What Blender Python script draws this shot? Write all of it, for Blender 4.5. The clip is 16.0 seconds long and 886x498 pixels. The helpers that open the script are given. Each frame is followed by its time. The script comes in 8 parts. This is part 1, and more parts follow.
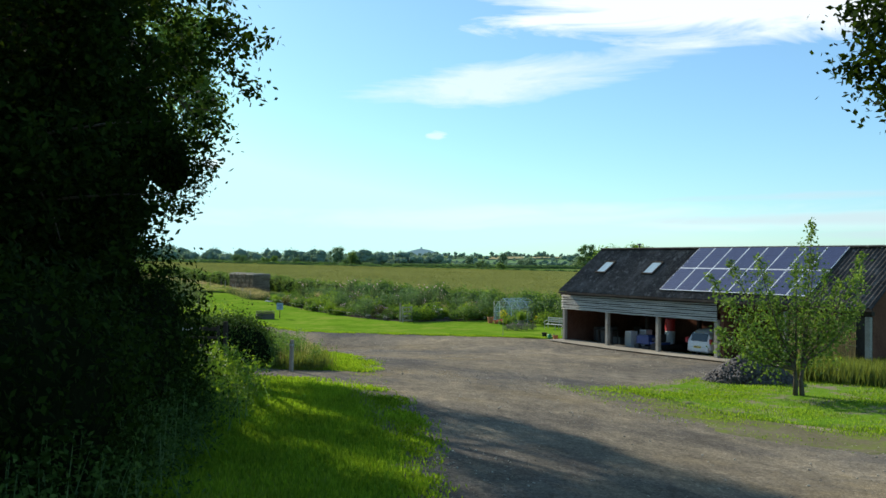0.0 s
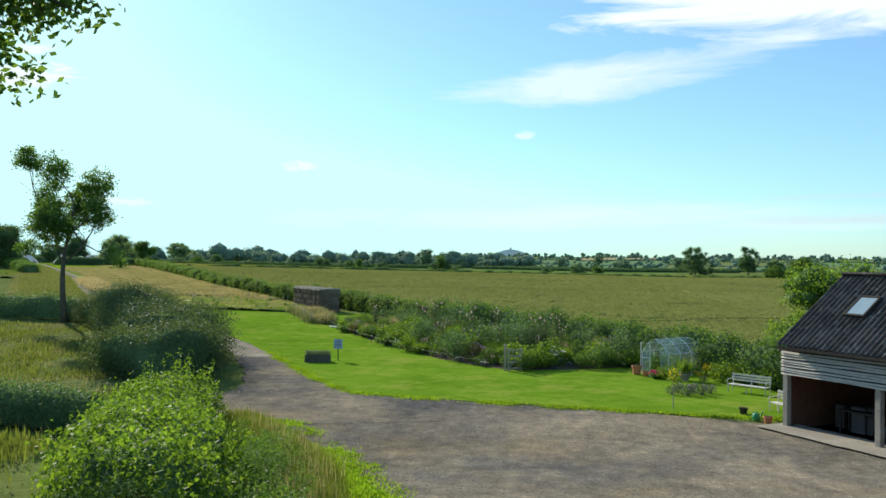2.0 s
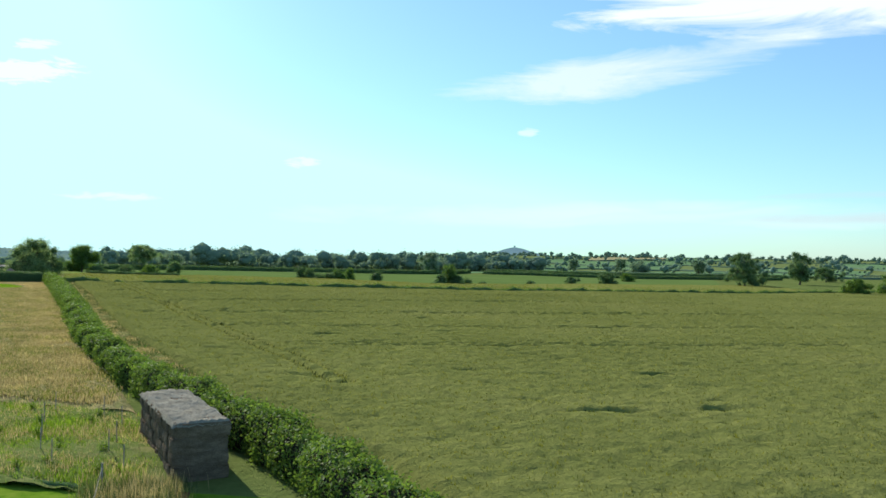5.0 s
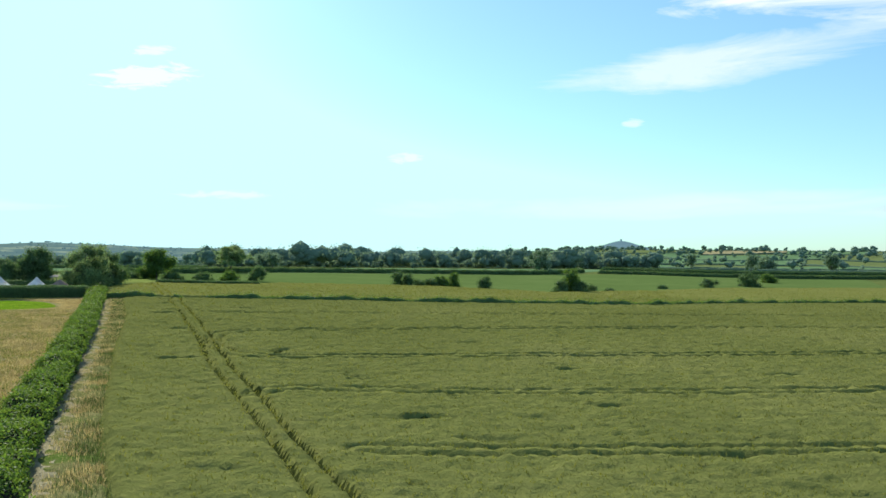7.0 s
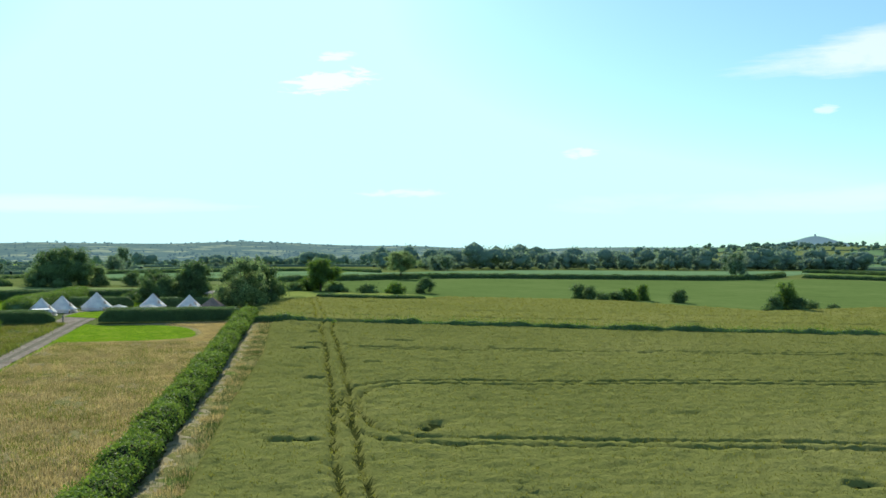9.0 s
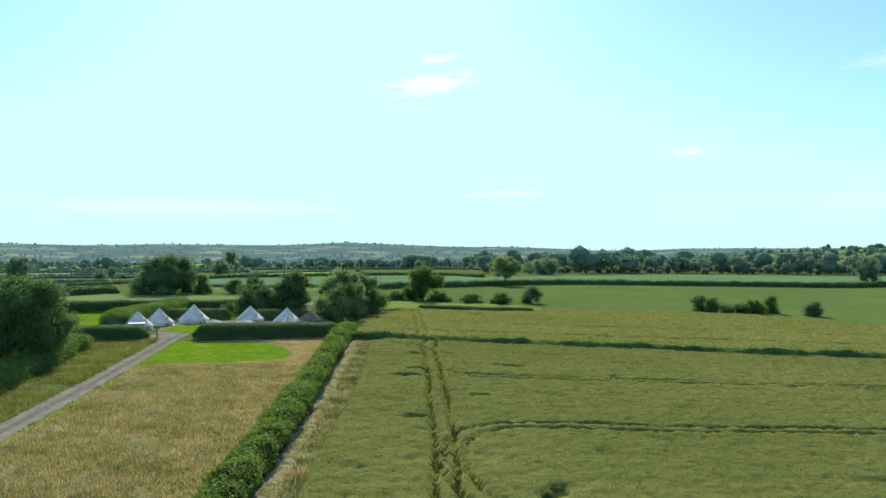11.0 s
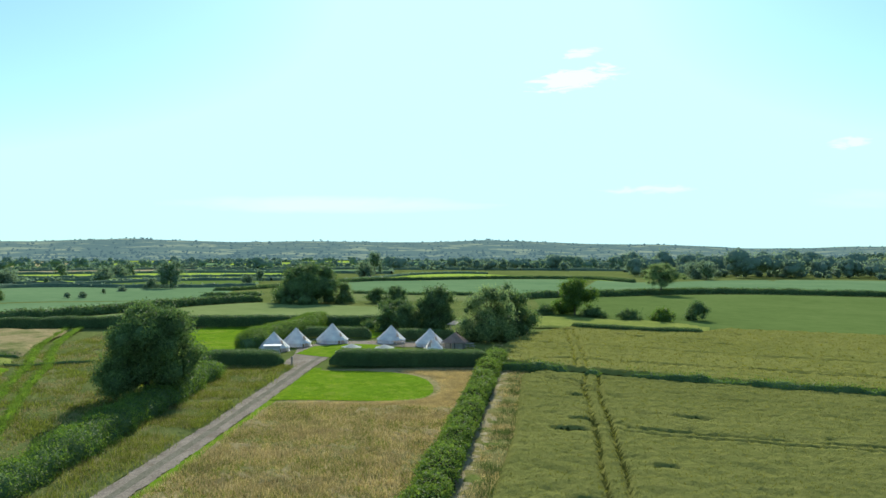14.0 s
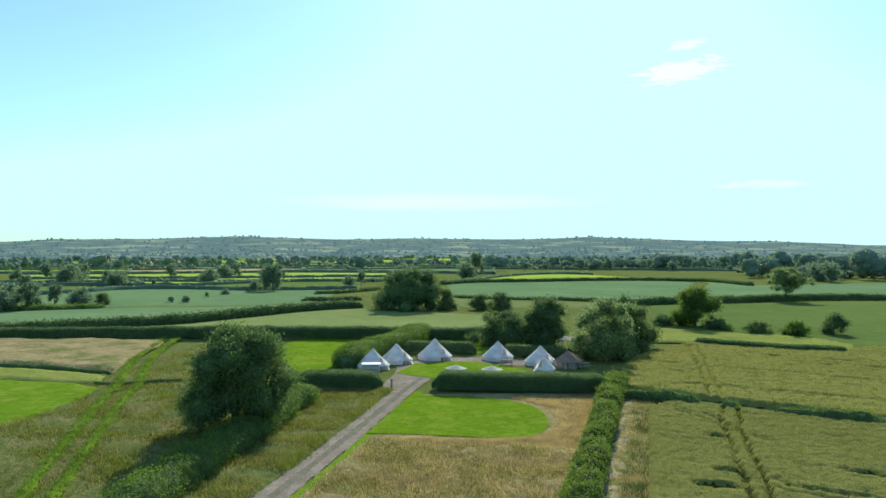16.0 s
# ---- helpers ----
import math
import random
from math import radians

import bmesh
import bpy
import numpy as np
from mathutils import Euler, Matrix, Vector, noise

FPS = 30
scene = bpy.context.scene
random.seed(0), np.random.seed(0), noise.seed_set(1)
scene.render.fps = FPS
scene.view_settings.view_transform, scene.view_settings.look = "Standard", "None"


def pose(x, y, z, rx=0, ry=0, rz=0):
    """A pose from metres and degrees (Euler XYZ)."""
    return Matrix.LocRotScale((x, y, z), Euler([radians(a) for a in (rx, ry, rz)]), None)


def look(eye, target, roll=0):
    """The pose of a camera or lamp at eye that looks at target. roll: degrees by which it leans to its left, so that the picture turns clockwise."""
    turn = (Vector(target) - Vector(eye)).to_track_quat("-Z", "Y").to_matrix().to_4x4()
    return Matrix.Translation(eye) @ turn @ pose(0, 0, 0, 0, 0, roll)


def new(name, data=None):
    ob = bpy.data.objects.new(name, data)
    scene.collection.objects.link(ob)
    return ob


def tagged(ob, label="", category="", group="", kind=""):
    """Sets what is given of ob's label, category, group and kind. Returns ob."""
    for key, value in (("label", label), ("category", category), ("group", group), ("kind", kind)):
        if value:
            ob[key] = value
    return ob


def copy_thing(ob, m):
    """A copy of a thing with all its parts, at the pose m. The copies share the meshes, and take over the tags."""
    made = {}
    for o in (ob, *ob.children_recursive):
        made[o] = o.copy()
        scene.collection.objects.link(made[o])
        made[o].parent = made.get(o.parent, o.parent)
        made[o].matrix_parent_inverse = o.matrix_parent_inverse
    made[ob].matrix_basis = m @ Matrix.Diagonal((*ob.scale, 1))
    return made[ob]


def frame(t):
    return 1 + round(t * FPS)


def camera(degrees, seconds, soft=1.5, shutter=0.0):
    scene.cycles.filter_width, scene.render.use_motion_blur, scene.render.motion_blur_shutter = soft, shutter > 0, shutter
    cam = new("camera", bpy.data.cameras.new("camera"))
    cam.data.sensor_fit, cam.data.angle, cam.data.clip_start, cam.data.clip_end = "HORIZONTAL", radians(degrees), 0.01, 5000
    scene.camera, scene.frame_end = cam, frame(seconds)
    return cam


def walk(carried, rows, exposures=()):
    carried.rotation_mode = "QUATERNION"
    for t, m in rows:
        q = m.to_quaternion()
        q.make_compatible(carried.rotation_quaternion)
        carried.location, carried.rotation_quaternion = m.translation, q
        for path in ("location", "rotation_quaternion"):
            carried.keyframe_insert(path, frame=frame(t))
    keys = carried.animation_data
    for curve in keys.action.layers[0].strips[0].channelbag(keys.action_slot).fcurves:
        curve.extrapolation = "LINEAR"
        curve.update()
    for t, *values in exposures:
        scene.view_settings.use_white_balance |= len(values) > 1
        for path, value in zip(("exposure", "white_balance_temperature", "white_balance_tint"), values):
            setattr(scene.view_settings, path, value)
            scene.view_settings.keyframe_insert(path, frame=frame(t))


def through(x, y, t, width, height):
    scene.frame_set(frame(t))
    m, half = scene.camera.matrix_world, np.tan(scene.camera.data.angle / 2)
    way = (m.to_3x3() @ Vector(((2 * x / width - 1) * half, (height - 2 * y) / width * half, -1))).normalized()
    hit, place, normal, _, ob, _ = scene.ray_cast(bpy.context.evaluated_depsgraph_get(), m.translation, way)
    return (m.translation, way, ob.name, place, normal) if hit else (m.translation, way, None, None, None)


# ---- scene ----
cam = camera(54.5, 16.0, soft=1.55)
PATH = [
    (0, (2.173, 9.027, 5.091), (2.175, 11.027, 5.116), 0.5),
    (0.5, (2.053, 11.386, 5.233), (1.991, 13.385, 5.258), 0.6),
    (1, (1.669, 15.578, 5.468), (1.518, 17.572, 5.494), 0.6),
    (1.5, (0.971, 21.885, 5.584), (0.769, 23.874, 5.609), 0.8),
    (2, (0.261, 29.594, 6.286), (0.057, 31.584, 6.31), 0.6),
    (2.5, (-0.63, 37.985, 7.068), (-0.832, 39.975, 7.091), 0.8),
    (3, (-1.644, 46.728, 7.826), (-1.845, 48.718, 7.846), 0.9),
    (3.5, (-2.552, 55.712, 8.411), (-2.751, 57.702, 8.43), 0.6),
    (4, (-3.609, 65.263, 8.814), (-3.808, 67.253, 8.831), 0.7),
    (4.2, (-3.996, 69.061, 9.099), (-4.197, 71.051, 9.116), 0.8),
    (6.3, (-13.173, 106.002, 10.805), (-13.448, 107.983, 10.817), 0.9),
    (6.5, (-13.541, 109.678, 11.074), (-13.869, 111.651, 11.078), 0.4),
    (7, (-14.692, 116.508, 11.905), (-15.136, 118.458, 11.905), 0.5),
    (7.5, (-16.462, 123.474, 12.726), (-17.009, 125.398, 12.723), 0.6),
    (8, (-18.506, 129.606, 13.439), (-19.165, 131.494, 13.432), 0.3),
    (8.5, (-20.304, 133.887, 14.176), (-21.068, 135.735, 14.167), 0.2),
    (9, (-21.59, 136.51, 14.736), (-22.417, 138.331, 14.725), 0.2),
    (11.5, (-27.864, 146.184, 16.597), (-28.948, 147.865, 16.587), 0.1),
    (12, (-29.079, 147.581, 17.051), (-30.208, 149.232, 17.04), 0.1),
    (12.5, (-30.404, 149.201, 17.405), (-31.579, 150.82, 17.394), 0.1),
    (13, (-31.849, 150.824, 17.894), (-33.069, 152.409, 17.88), 0.1),
    (13.5, (-33.508, 152.616, 18.257), (-34.769, 154.169, 18.243), 0.1),
    (14, (-35.148, 154.212, 18.826), (-36.45, 155.73, 18.808), 0.2),
    (14.5, (-36.721, 155.811, 19.233), (-38.068, 157.29, 19.215), 0.2),
    (15, (-38.509, 157.277, 19.712), (-39.897, 158.717, 19.689), 0.2),
    (15.5, (-40.397, 158.896, 20.161), (-41.828, 160.294, 20.137), 0.1),
    (16, (-42.357, 160.464, 20.459), (-43.827, 161.82, 20.433), 0.1),
]
walk(cam, [(t, look(eye, target, roll)) for t, eye, target, roll in PATH])

# ---------------------------------------------------------------- world and sun
SUN_AZ, SUN_EL = 38.0, 27.0           # degrees left of +y, degrees up
sun_dir = Vector((-math.sin(radians(SUN_AZ)) * math.cos(radians(SUN_EL)),
                  math.cos(radians(SUN_AZ)) * math.cos(radians(SUN_EL)), math.sin(radians(SUN_EL))))
sun = new("sun", bpy.data.lights.new("sun", "SUN"))
sun.data.energy, sun.data.angle, sun.data.color = 3.9, radians(0.6), (1.0, 0.95, 0.84)
sun.matrix_world = look(sun_dir * 100, (0, 0, 0))

world = bpy.data.worlds.new("world")
scene.world = world
world.use_nodes = True
wt = world.node_tree
wt.nodes.clear()


def wmath(op, a, b=None, c=None, clamp=False):
    n = wt.nodes.new("ShaderNodeMath")
    n.operation, n.use_clamp = op, clamp
    for i, v in enumerate((a, b, c)):
        if v is None:
            continue
        if isinstance(v, (int, float)):
            n.inputs[i].default_value = v
        else:
            wt.links.new(v, n.inputs[i])
    return n.outputs[0]


sky = wt.nodes.new("ShaderNodeTexSky")
sky.sky_type, sky.sun_disc = "NISHITA", False
sky.sun_elevation, sky.sun_rotation = radians(SUN_EL), radians(-SUN_AZ)
sky.air_density, sky.dust_density, sky.ozone_density, sky.altitude = 1.0, 0.35, 3.0, 60
coord = wt.nodes.new("ShaderNodeTexCoord")
sep = wt.nodes.new("ShaderNodeSeparateXYZ")
wt.links.new(coord.outputs["Generated"], sep.inputs[0])
az = wmath("MULTIPLY", wmath("ARCTAN2", sep.outputs[0], sep.outputs[1]), 180 / math.pi)
el = wmath("MULTIPLY", wmath("ARCSINE", sep.outputs[2]), 180 / math.pi)
comb = wt.nodes.new("ShaderNodeCombineXYZ")
wt.links.new(az, comb.inputs[0])
wt.links.new(el, comb.inputs[1])


def cloud_noise(sx, sy, tilt, detail, distort, seed):
    mp = wt.nodes.new("ShaderNodeMapping")
    mp.inputs["Rotation"].default_value[2] = radians(tilt)
    mp.inputs["Scale"].default_value = (sx, sy, 1)
    mp.inputs["Location"].default_value = (seed, seed * 1.7, seed)
    wt.links.new(comb.outputs[0], mp.inputs[0])
    nz = wt.nodes.new("ShaderNodeTexNoise")
    nz.inputs["Scale"].default_value, nz.inputs["Detail"].default_value = 1.0, detail
    nz.inputs["Roughness"].default_value, nz.inputs["Distortion"].default_value = 0.62, distort
    wt.links.new(mp.outputs[0], nz.inputs["Vector"])
    return nz.outputs["Fac"]


streaks = cloud_noise(0.10, 0.55, -10, 8, 0.6, 3.1)
shreds = cloud_noise(0.55, 2.4, -6, 8, 0.9, 7.7)


def cloud(az0, el0, ra, re, tilt, gain, soft=1.0):
    """One cloud: an ellipse of sky, torn by the streaks."""
    da, de = wmath("SUBTRACT", az, az0), wmath("SUBTRACT", el, el0)
    c, s_ = math.cos(radians(tilt)), math.sin(radians(tilt))
    a1 = wmath("ADD", wmath("MULTIPLY", da, c / ra), wmath("MULTIPLY", de, s_ / ra))
    e1 = wmath("ADD", wmath("MULTIPLY", da, -s_ / re), wmath("MULTIPLY", de, c / re))
    d = wmath("ADD", wmath("MULTIPLY", a1, a1), wmath("MULTIPLY", e1, e1))
    inside = wmath("SUBTRACT", 1.0, d)
    k = wmath("ADD", inside, wmath("MULTIPLY", wmath("SUBTRACT", streaks if ra > 6 else shreds, 0.5), 3.2 if ra > 6 else 4.2))
    return wmath("MULTIPLY", wmath("MULTIPLY", k, soft, clamp=True), gain)


clouds = [cloud(22, 17.2, 19, 3.6, 3, 0.95, 1.5), cloud(4.5, 11.8, 13.5, 1.5, 7, 0.65, 1.0), cloud(24, 2.6, 16, 0.7, 0, 0.35, 0.8),
          cloud(-32, 10.6, 3.2, 0.7, 8, 0.8, 1.6), cloud(-31.5, 12.2, 1.2, 0.35, 6, 0.7, 1.4), cloud(-15.3, 6.0, 1.2, 0.35, 3, 0.6, 1.2),
          cloud(-0.4, 8.2, 0.7, 0.3, 0, 0.55, 1.2), cloud(-27, 3.4, 3, 0.3, 0, 0.5, 1.0), cloud(-48, 2.4, 12, 0.6, 0, 0.4, 0.8), cloud(5, 3.0, 22, 0.9, 1, 0.35, 0.7)]
mask = clouds[0]
for c_ in clouds[1:]:
    mask = wmath("MAXIMUM", mask, c_)
def wmix(mode, fac, a, b):
    n = wt.nodes.new("ShaderNodeMix")
    n.data_type, n.blend_type = "RGBA", mode
    for key, v in (("Factor", fac), ("A", a), ("B", b)):
        if isinstance(v, (int, float)):
            n.inputs[key].default_value = v
        elif isinstance(v, tuple):
            n.inputs[key].default_value = (*v, 1)
        else:
            wt.links.new(v, n.inputs[key])
    return n.outputs["Result"]


clear_sky = wmix("MULTIPLY", 1.0, sky.outputs[0], (0.70, 1.0, 1.14))
clear_sky = wmix("MIX", 0.14, clear_sky, (4.9, 7.0, 7.8))
clear_sky = wmix("DARKEN", 1.0, clear_sky, (4.7, 7.6, 7.9))
full_sky = wmix("MIX", mask, clear_sky, (7.0, 7.6, 7.8))
grey = wmath("MAXIMUM", cloud(25, 2.7, 13, 0.45, 0, 0.75, 1.0), wmath("MAXIMUM", cloud(22, 4.1, 9, 0.30, 1, 0.5, 0.9), cloud(31, 1.7, 9, 0.35, 0, 0.6, 1.0)))
full_sky = wmix("MIX", grey, full_sky, (4.5, 5.7, 6.1))
bg = wt.nodes.new("ShaderNodeBackground")
bg.inputs["Strength"].default_value = 0.087
wt.links.new(full_sky, bg.inputs["Color"])
wo = wt.nodes.new("ShaderNodeOutputWorld")
wt.links.new(bg.outputs[0], wo.inputs[0])
scene.view_settings.exposure = 0.75

# ---------------------------------------------------------------- shape of the land
def sm(a, b, x):
    k = np.clip((x - a) / (b - a), 0, 1)
    return k * k * (3 - 2 * k)


def ground_z(x, y):
    x, y = np.asarray(x, float), np.asarray(y, float)
    up = 0.0133 * np.clip(y - 85, 0, 140) * (1 - 0.75 * sm(240, 420, y))
    r = np.hypot(x, y - 100)
    lean = -0.018 * np.clip(x, -150, 50) * sm(75, 125, y) * (1 - sm(220, 600, r))
    south = (0.05 - 0.028 * sm(-2, 12, x)) * np.clip(57 - y, 0, 27) + 0.02 * np.clip(30 - y, 0, 40)
    south = south + 0.03 * np.clip(12 - x, 0, 20) * (1 - sm(38, 58, y))
    far = -26 * sm(420, 1700, r) - 14 * sm(1500, 3000, r)
    bear = np.degrees(np.arctan2(-x, y - 100))
    hill = (34 + 10 * np.sin(bear * 0.21 + 0.6) + 5 * np.sin(bear * 0.55) + 2.0 * np.sin(bear * 1.7)) * sm(2, 25, bear)
    hill = hill * sm(2300, 3900, r) + 40 * (1 - sm(2, 25, bear)) * sm(700, 1900, r)
    hill = hill + 24 * np.exp(-((bear - 50) / 16) ** 2) * sm(2300, 3900, r)
    tor = 26 * np.exp(-(np.hypot(x + 82, y - 3500) / 80) ** 2) + 16 * np.exp(-(np.hypot(x + 82, y - 3500) / 230) ** 2)
    return up + lean + south + far + hill + tor


def gz(x, y):
    return float(ground_z(x, y))


# ---------------------------------------------------------------- materials
def material(name, rough=0.8, metal=0.0):
    m = bpy.data.materials.new(name)
    m.use_nodes = True
    b = m.node_tree.nodes["Principled BSDF"]
    b.inputs["Roughness"].default_value, b.inputs["Metallic"].default_value = rough, metal
    return m, m.node_tree, b


def tint_ramp(nt, fac, stops):
    r = nt.nodes.new("ShaderNodeValToRGB")
    while len(r.color_ramp.elements) < len(stops):
        r.color_ramp.elements.new(0.5)
    for e, (p, c) in zip(r.color_ramp.elements, stops):
        e.position, e.color = p, (*c, 1)
    nt.links.new(fac, r.inputs[0])
    return r.outputs[0]


def tex_noise(nt, scale, detail=4, rough=0.6, stretch=(1, 1, 1), distort=0.0):
    tc = nt.nodes.new("ShaderNodeTexCoord")
    mp = nt.nodes.new("ShaderNodeMapping")
    mp.inputs["Scale"].default_value = stretch
    nt.links.new(tc.outputs["Object"], mp.inputs[0])
    nz = nt.nodes.new("ShaderNodeTexNoise")
    nz.inputs["Scale"].default_value, nz.inputs["Detail"].default_value = scale, detail
    nz.inputs["Roughness"].default_value, nz.inputs["Distortion"].default_value = rough, distort
    nt.links.new(mp.outputs[0], nz.inputs["Vector"])
    return nz.outputs["Fac"]


def blend(nt, fac, a, b, mode="MIX"):
    n = nt.nodes.new("ShaderNodeMix")
    n.data_type, n.blend_type = "RGBA", mode
    for key, v in (("Factor", fac), ("A", a), ("B", b)):
        sock = n.inputs[key]
        if isinstance(v, (int, float)):
            sock.default_value = v
        elif isinstance(v, tuple):
            sock.default_value = (*v, 1)
        else:
            nt.links.new(v, sock)
    return n.outputs["Result"]


def bump(nt, bsdf, height, strength, distance):
    n = nt.nodes.new("ShaderNodeBump")
    n.inputs["Strength"].default_value, n.inputs["Distance"].default_value = strength, distance
    nt.links.new(height, n.inputs["Height"])
    nt.links.new(n.outputs[0], bsdf.inputs["Normal"])


TONE_LIFT = 1.18                             # lifts all tones so that shaded sides render lighter


def pale(*tones):
    return [tuple(min(0.85, c * TONE_LIFT) for c in t) for t in tones]


def two_scale(name, dark, mid, light, big, small, rough=0.85, bumpy=0.4, bdist=0.05, stretch=(1, 1, 1), metal=0.0, third=None, sheen=0.0):
    """A surface with broad patches and fine grain of three tones."""
    dark, mid, light = pale(dark, mid, light)
    m, nt, b = material(name, rough, metal)
    b.inputs["Specular IOR Level"].default_value = sheen
    n1, n2 = tex_noise(nt, big, 5, 0.65, stretch), tex_noise(nt, small, 6, 0.7, stretch)
    c1 = tint_ramp(nt, n1, [(0.32, dark), (0.52, mid), (0.70, light)])
    c2 = tint_ramp(nt, n2, [(0.30, dark), (0.50, mid), (0.72, light)])
    col = blend(nt, 0.5, c1, c2)
    if third:
        colour, scale, lo, hi = third
        colour = pale(colour)[0]
        k = tint_ramp(nt, tex_noise(nt, scale, 6, 0.7), [(lo, (0, 0, 0)), (hi, (1, 1, 1))])
        col = blend(nt, k, col, colour)
    nt.links.new(col, b.inputs["Base Color"])
    if bumpy:
        bump(nt, b, n2, bumpy, bdist)
    return m


def leafy(name, dark, mid, light, rough=0.55, through=0.48, gloss=0.10, warmth=(1.5, 1.45, 0.55)):
    """Leaves: each one its own tone, light shining through."""
    dark, mid, light = pale(dark, mid, light)
    m, nt, b = material(name, rough)
    geo = nt.nodes.new("ShaderNodeNewGeometry")
    col = tint_ramp(nt, geo.outputs["Random Per Island"], [(0.0, dark), (0.5, mid), (1.0, light)])
    patch = tint_ramp(nt, tex_noise(nt, 0.6, 3), [(0.3, (0.75, 0.75, 0.75)), (0.7, (1.2, 1.2, 1.1))])
    col = blend(nt, 1.0, col, patch, "MULTIPLY")
    nt.links.new(col, b.inputs["Base Color"])
    b.inputs["Specular IOR Level"].default_value = gloss
    tr = nt.nodes.new("ShaderNodeBsdfTranslucent")
    warm = blend(nt, 1.0, col, warmth, "MULTIPLY")
    nt.links.new(warm, tr.inputs[0])
    mx = nt.nodes.new("ShaderNodeMixShader")
    mx.inputs[0].default_value = through
    nt.links.new(b.outputs[0], mx.inputs[1])
    nt.links.new(tr.outputs[0], mx.inputs[2])
    nt.links.new(mx.outputs[0], nt.nodes["Material Output"].inputs[0])
    return m


M = {}
M["pasture"] = two_scale("pasture", (0.078, 0.104, 0.030), (0.112, 0.142, 0.042), (0.165, 0.182, 0.064), 0.05, 1.6, 0.9, 0.9, 0.25)
# near-black ground tones that hold the shade under the roadside trees
M["litter_shade"] = two_scale("litter_shade", (0.016, 0.014, 0.009), (0.030, 0.026, 0.016), (0.05, 0.045, 0.026), 0.6, 7.0, 0.95, 0.8, 0.04)
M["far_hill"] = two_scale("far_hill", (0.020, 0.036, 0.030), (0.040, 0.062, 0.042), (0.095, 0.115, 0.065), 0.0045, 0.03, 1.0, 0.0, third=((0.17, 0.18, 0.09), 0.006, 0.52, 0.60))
M["lawn"] = two_scale("lawn", (0.064, 0.130, 0.010), (0.110, 0.198, 0.015), (0.165, 0.245, 0.026), 0.16, 1.2, 0.85, 0.8, 0.06, third=((0.185, 0.225, 0.035), 0.30, 0.50, 0.70))
M["meadow"] = two_scale("meadow", (0.160, 0.142, 0.066), (0.290, 0.236, 0.118), (0.385, 0.310, 0.165), 0.33, 1.5, 0.9, 1.0, 0.25, third=((0.125, 0.150, 0.048), 0.22, 0.47, 0.66))
M["orchard"] = two_scale("orchard", (0.075, 0.112, 0.030), (0.130, 0.165, 0.048), (0.200, 0.205, 0.078), 0.35, 1.6, 0.9, 1.0, 0.25, third=((0.235, 0.205, 0.092), 0.5, 0.52, 0.70))
M["rough_grass"] = two_scale("rough_grass", (0.068, 0.094, 0.028), (0.112, 0.138, 0.044), (0.168, 0.180, 0.066), 0.16, 1.3, 0.9, 1.0, 0.25, third=((0.205, 0.178, 0.088), 0.22, 0.52, 0.68))
M["thin_grass"] = two_scale("thin_grass", (0.062, 0.128, 0.012), (0.10, 0.185, 0.018), (0.150, 0.225, 0.03), 0.2, 2.2, 0.9, 0.8, 0.06, third=((0.19, 0.16, 0.11), 0.9, 0.50, 0.62))
M["margin"] = two_scale("margin", (0.115, 0.130, 0.042), (0.190, 0.185, 0.070), (0.28, 0.245, 0.11), 0.5, 2.2, 0.9, 0.9, 0.2, third=((0.10, 0.15, 0.03), 0.35, 0.50, 0.66))
M["gravel"] = two_scale("gravel", (0.100, 0.087, 0.068), (0.170, 0.148, 0.114), (0.29, 0.252, 0.192), 0.10, 9.0, 0.9, 0.8, 0.03, third=((0.105, 0.100, 0.092), 0.07, 0.48, 0.60))
gn, gb_ = M["gravel"].node_tree, M["gravel"].node_tree.nodes["Principled BSDF"]
worn = gb_.inputs["Base Color"].links[0].from_socket
drive = tint_ramp(gn, tex_noise(gn, 1.0, 6, 0.65, (0.9, 0.22, 1), 1.6), [(0.36, (0.84, 0.84, 0.86)), (0.52, (0.97, 0.97, 0.97)), (0.68, (1.12, 1.10, 1.06))])
worn = blend(gn, 1.0, worn, drive, "MULTIPLY")
earth = tint_ramp(gn, tex_noise(gn, 0.16, 7, 0.7), [(0.54, (0, 0, 0)), (0.66, (1, 1, 1))])
worn = blend(gn, earth, worn, (0.20, 0.165, 0.11))
pebble = tint_ramp(gn, tex_noise(gn, 15.0, 5, 0.85), [(0.34, (0.45, 0.45, 0.46)), (0.5, (0.97, 0.96, 0.95)), (0.66, (1.75, 1.72, 1.65))])
worn = blend(gn, 0.8, worn, pebble, "MULTIPLY")
damp = tint_ramp(gn, tex_noise(gn, 0.13, 4, 0.55, (1, 1, 1), 0.8), [(0.44, (0.84, 0.85, 0.88)), (0.56, (1.16, 1.13, 1.07))])
worn = blend(gn, 1.0, worn, damp, "MULTIPLY")
scuff = tint_ramp(gn, tex_noise(gn, 1.4, 8, 0.8), [(0.40, (0.70, 0.70, 0.70)), (0.52, (1, 1, 1)), (0.64, (1.40, 1.36, 1.28))])
gn.links.new(blend(gn, 0.75, worn, scuff, "MULTIPLY"), gb_.inputs["Base Color"])


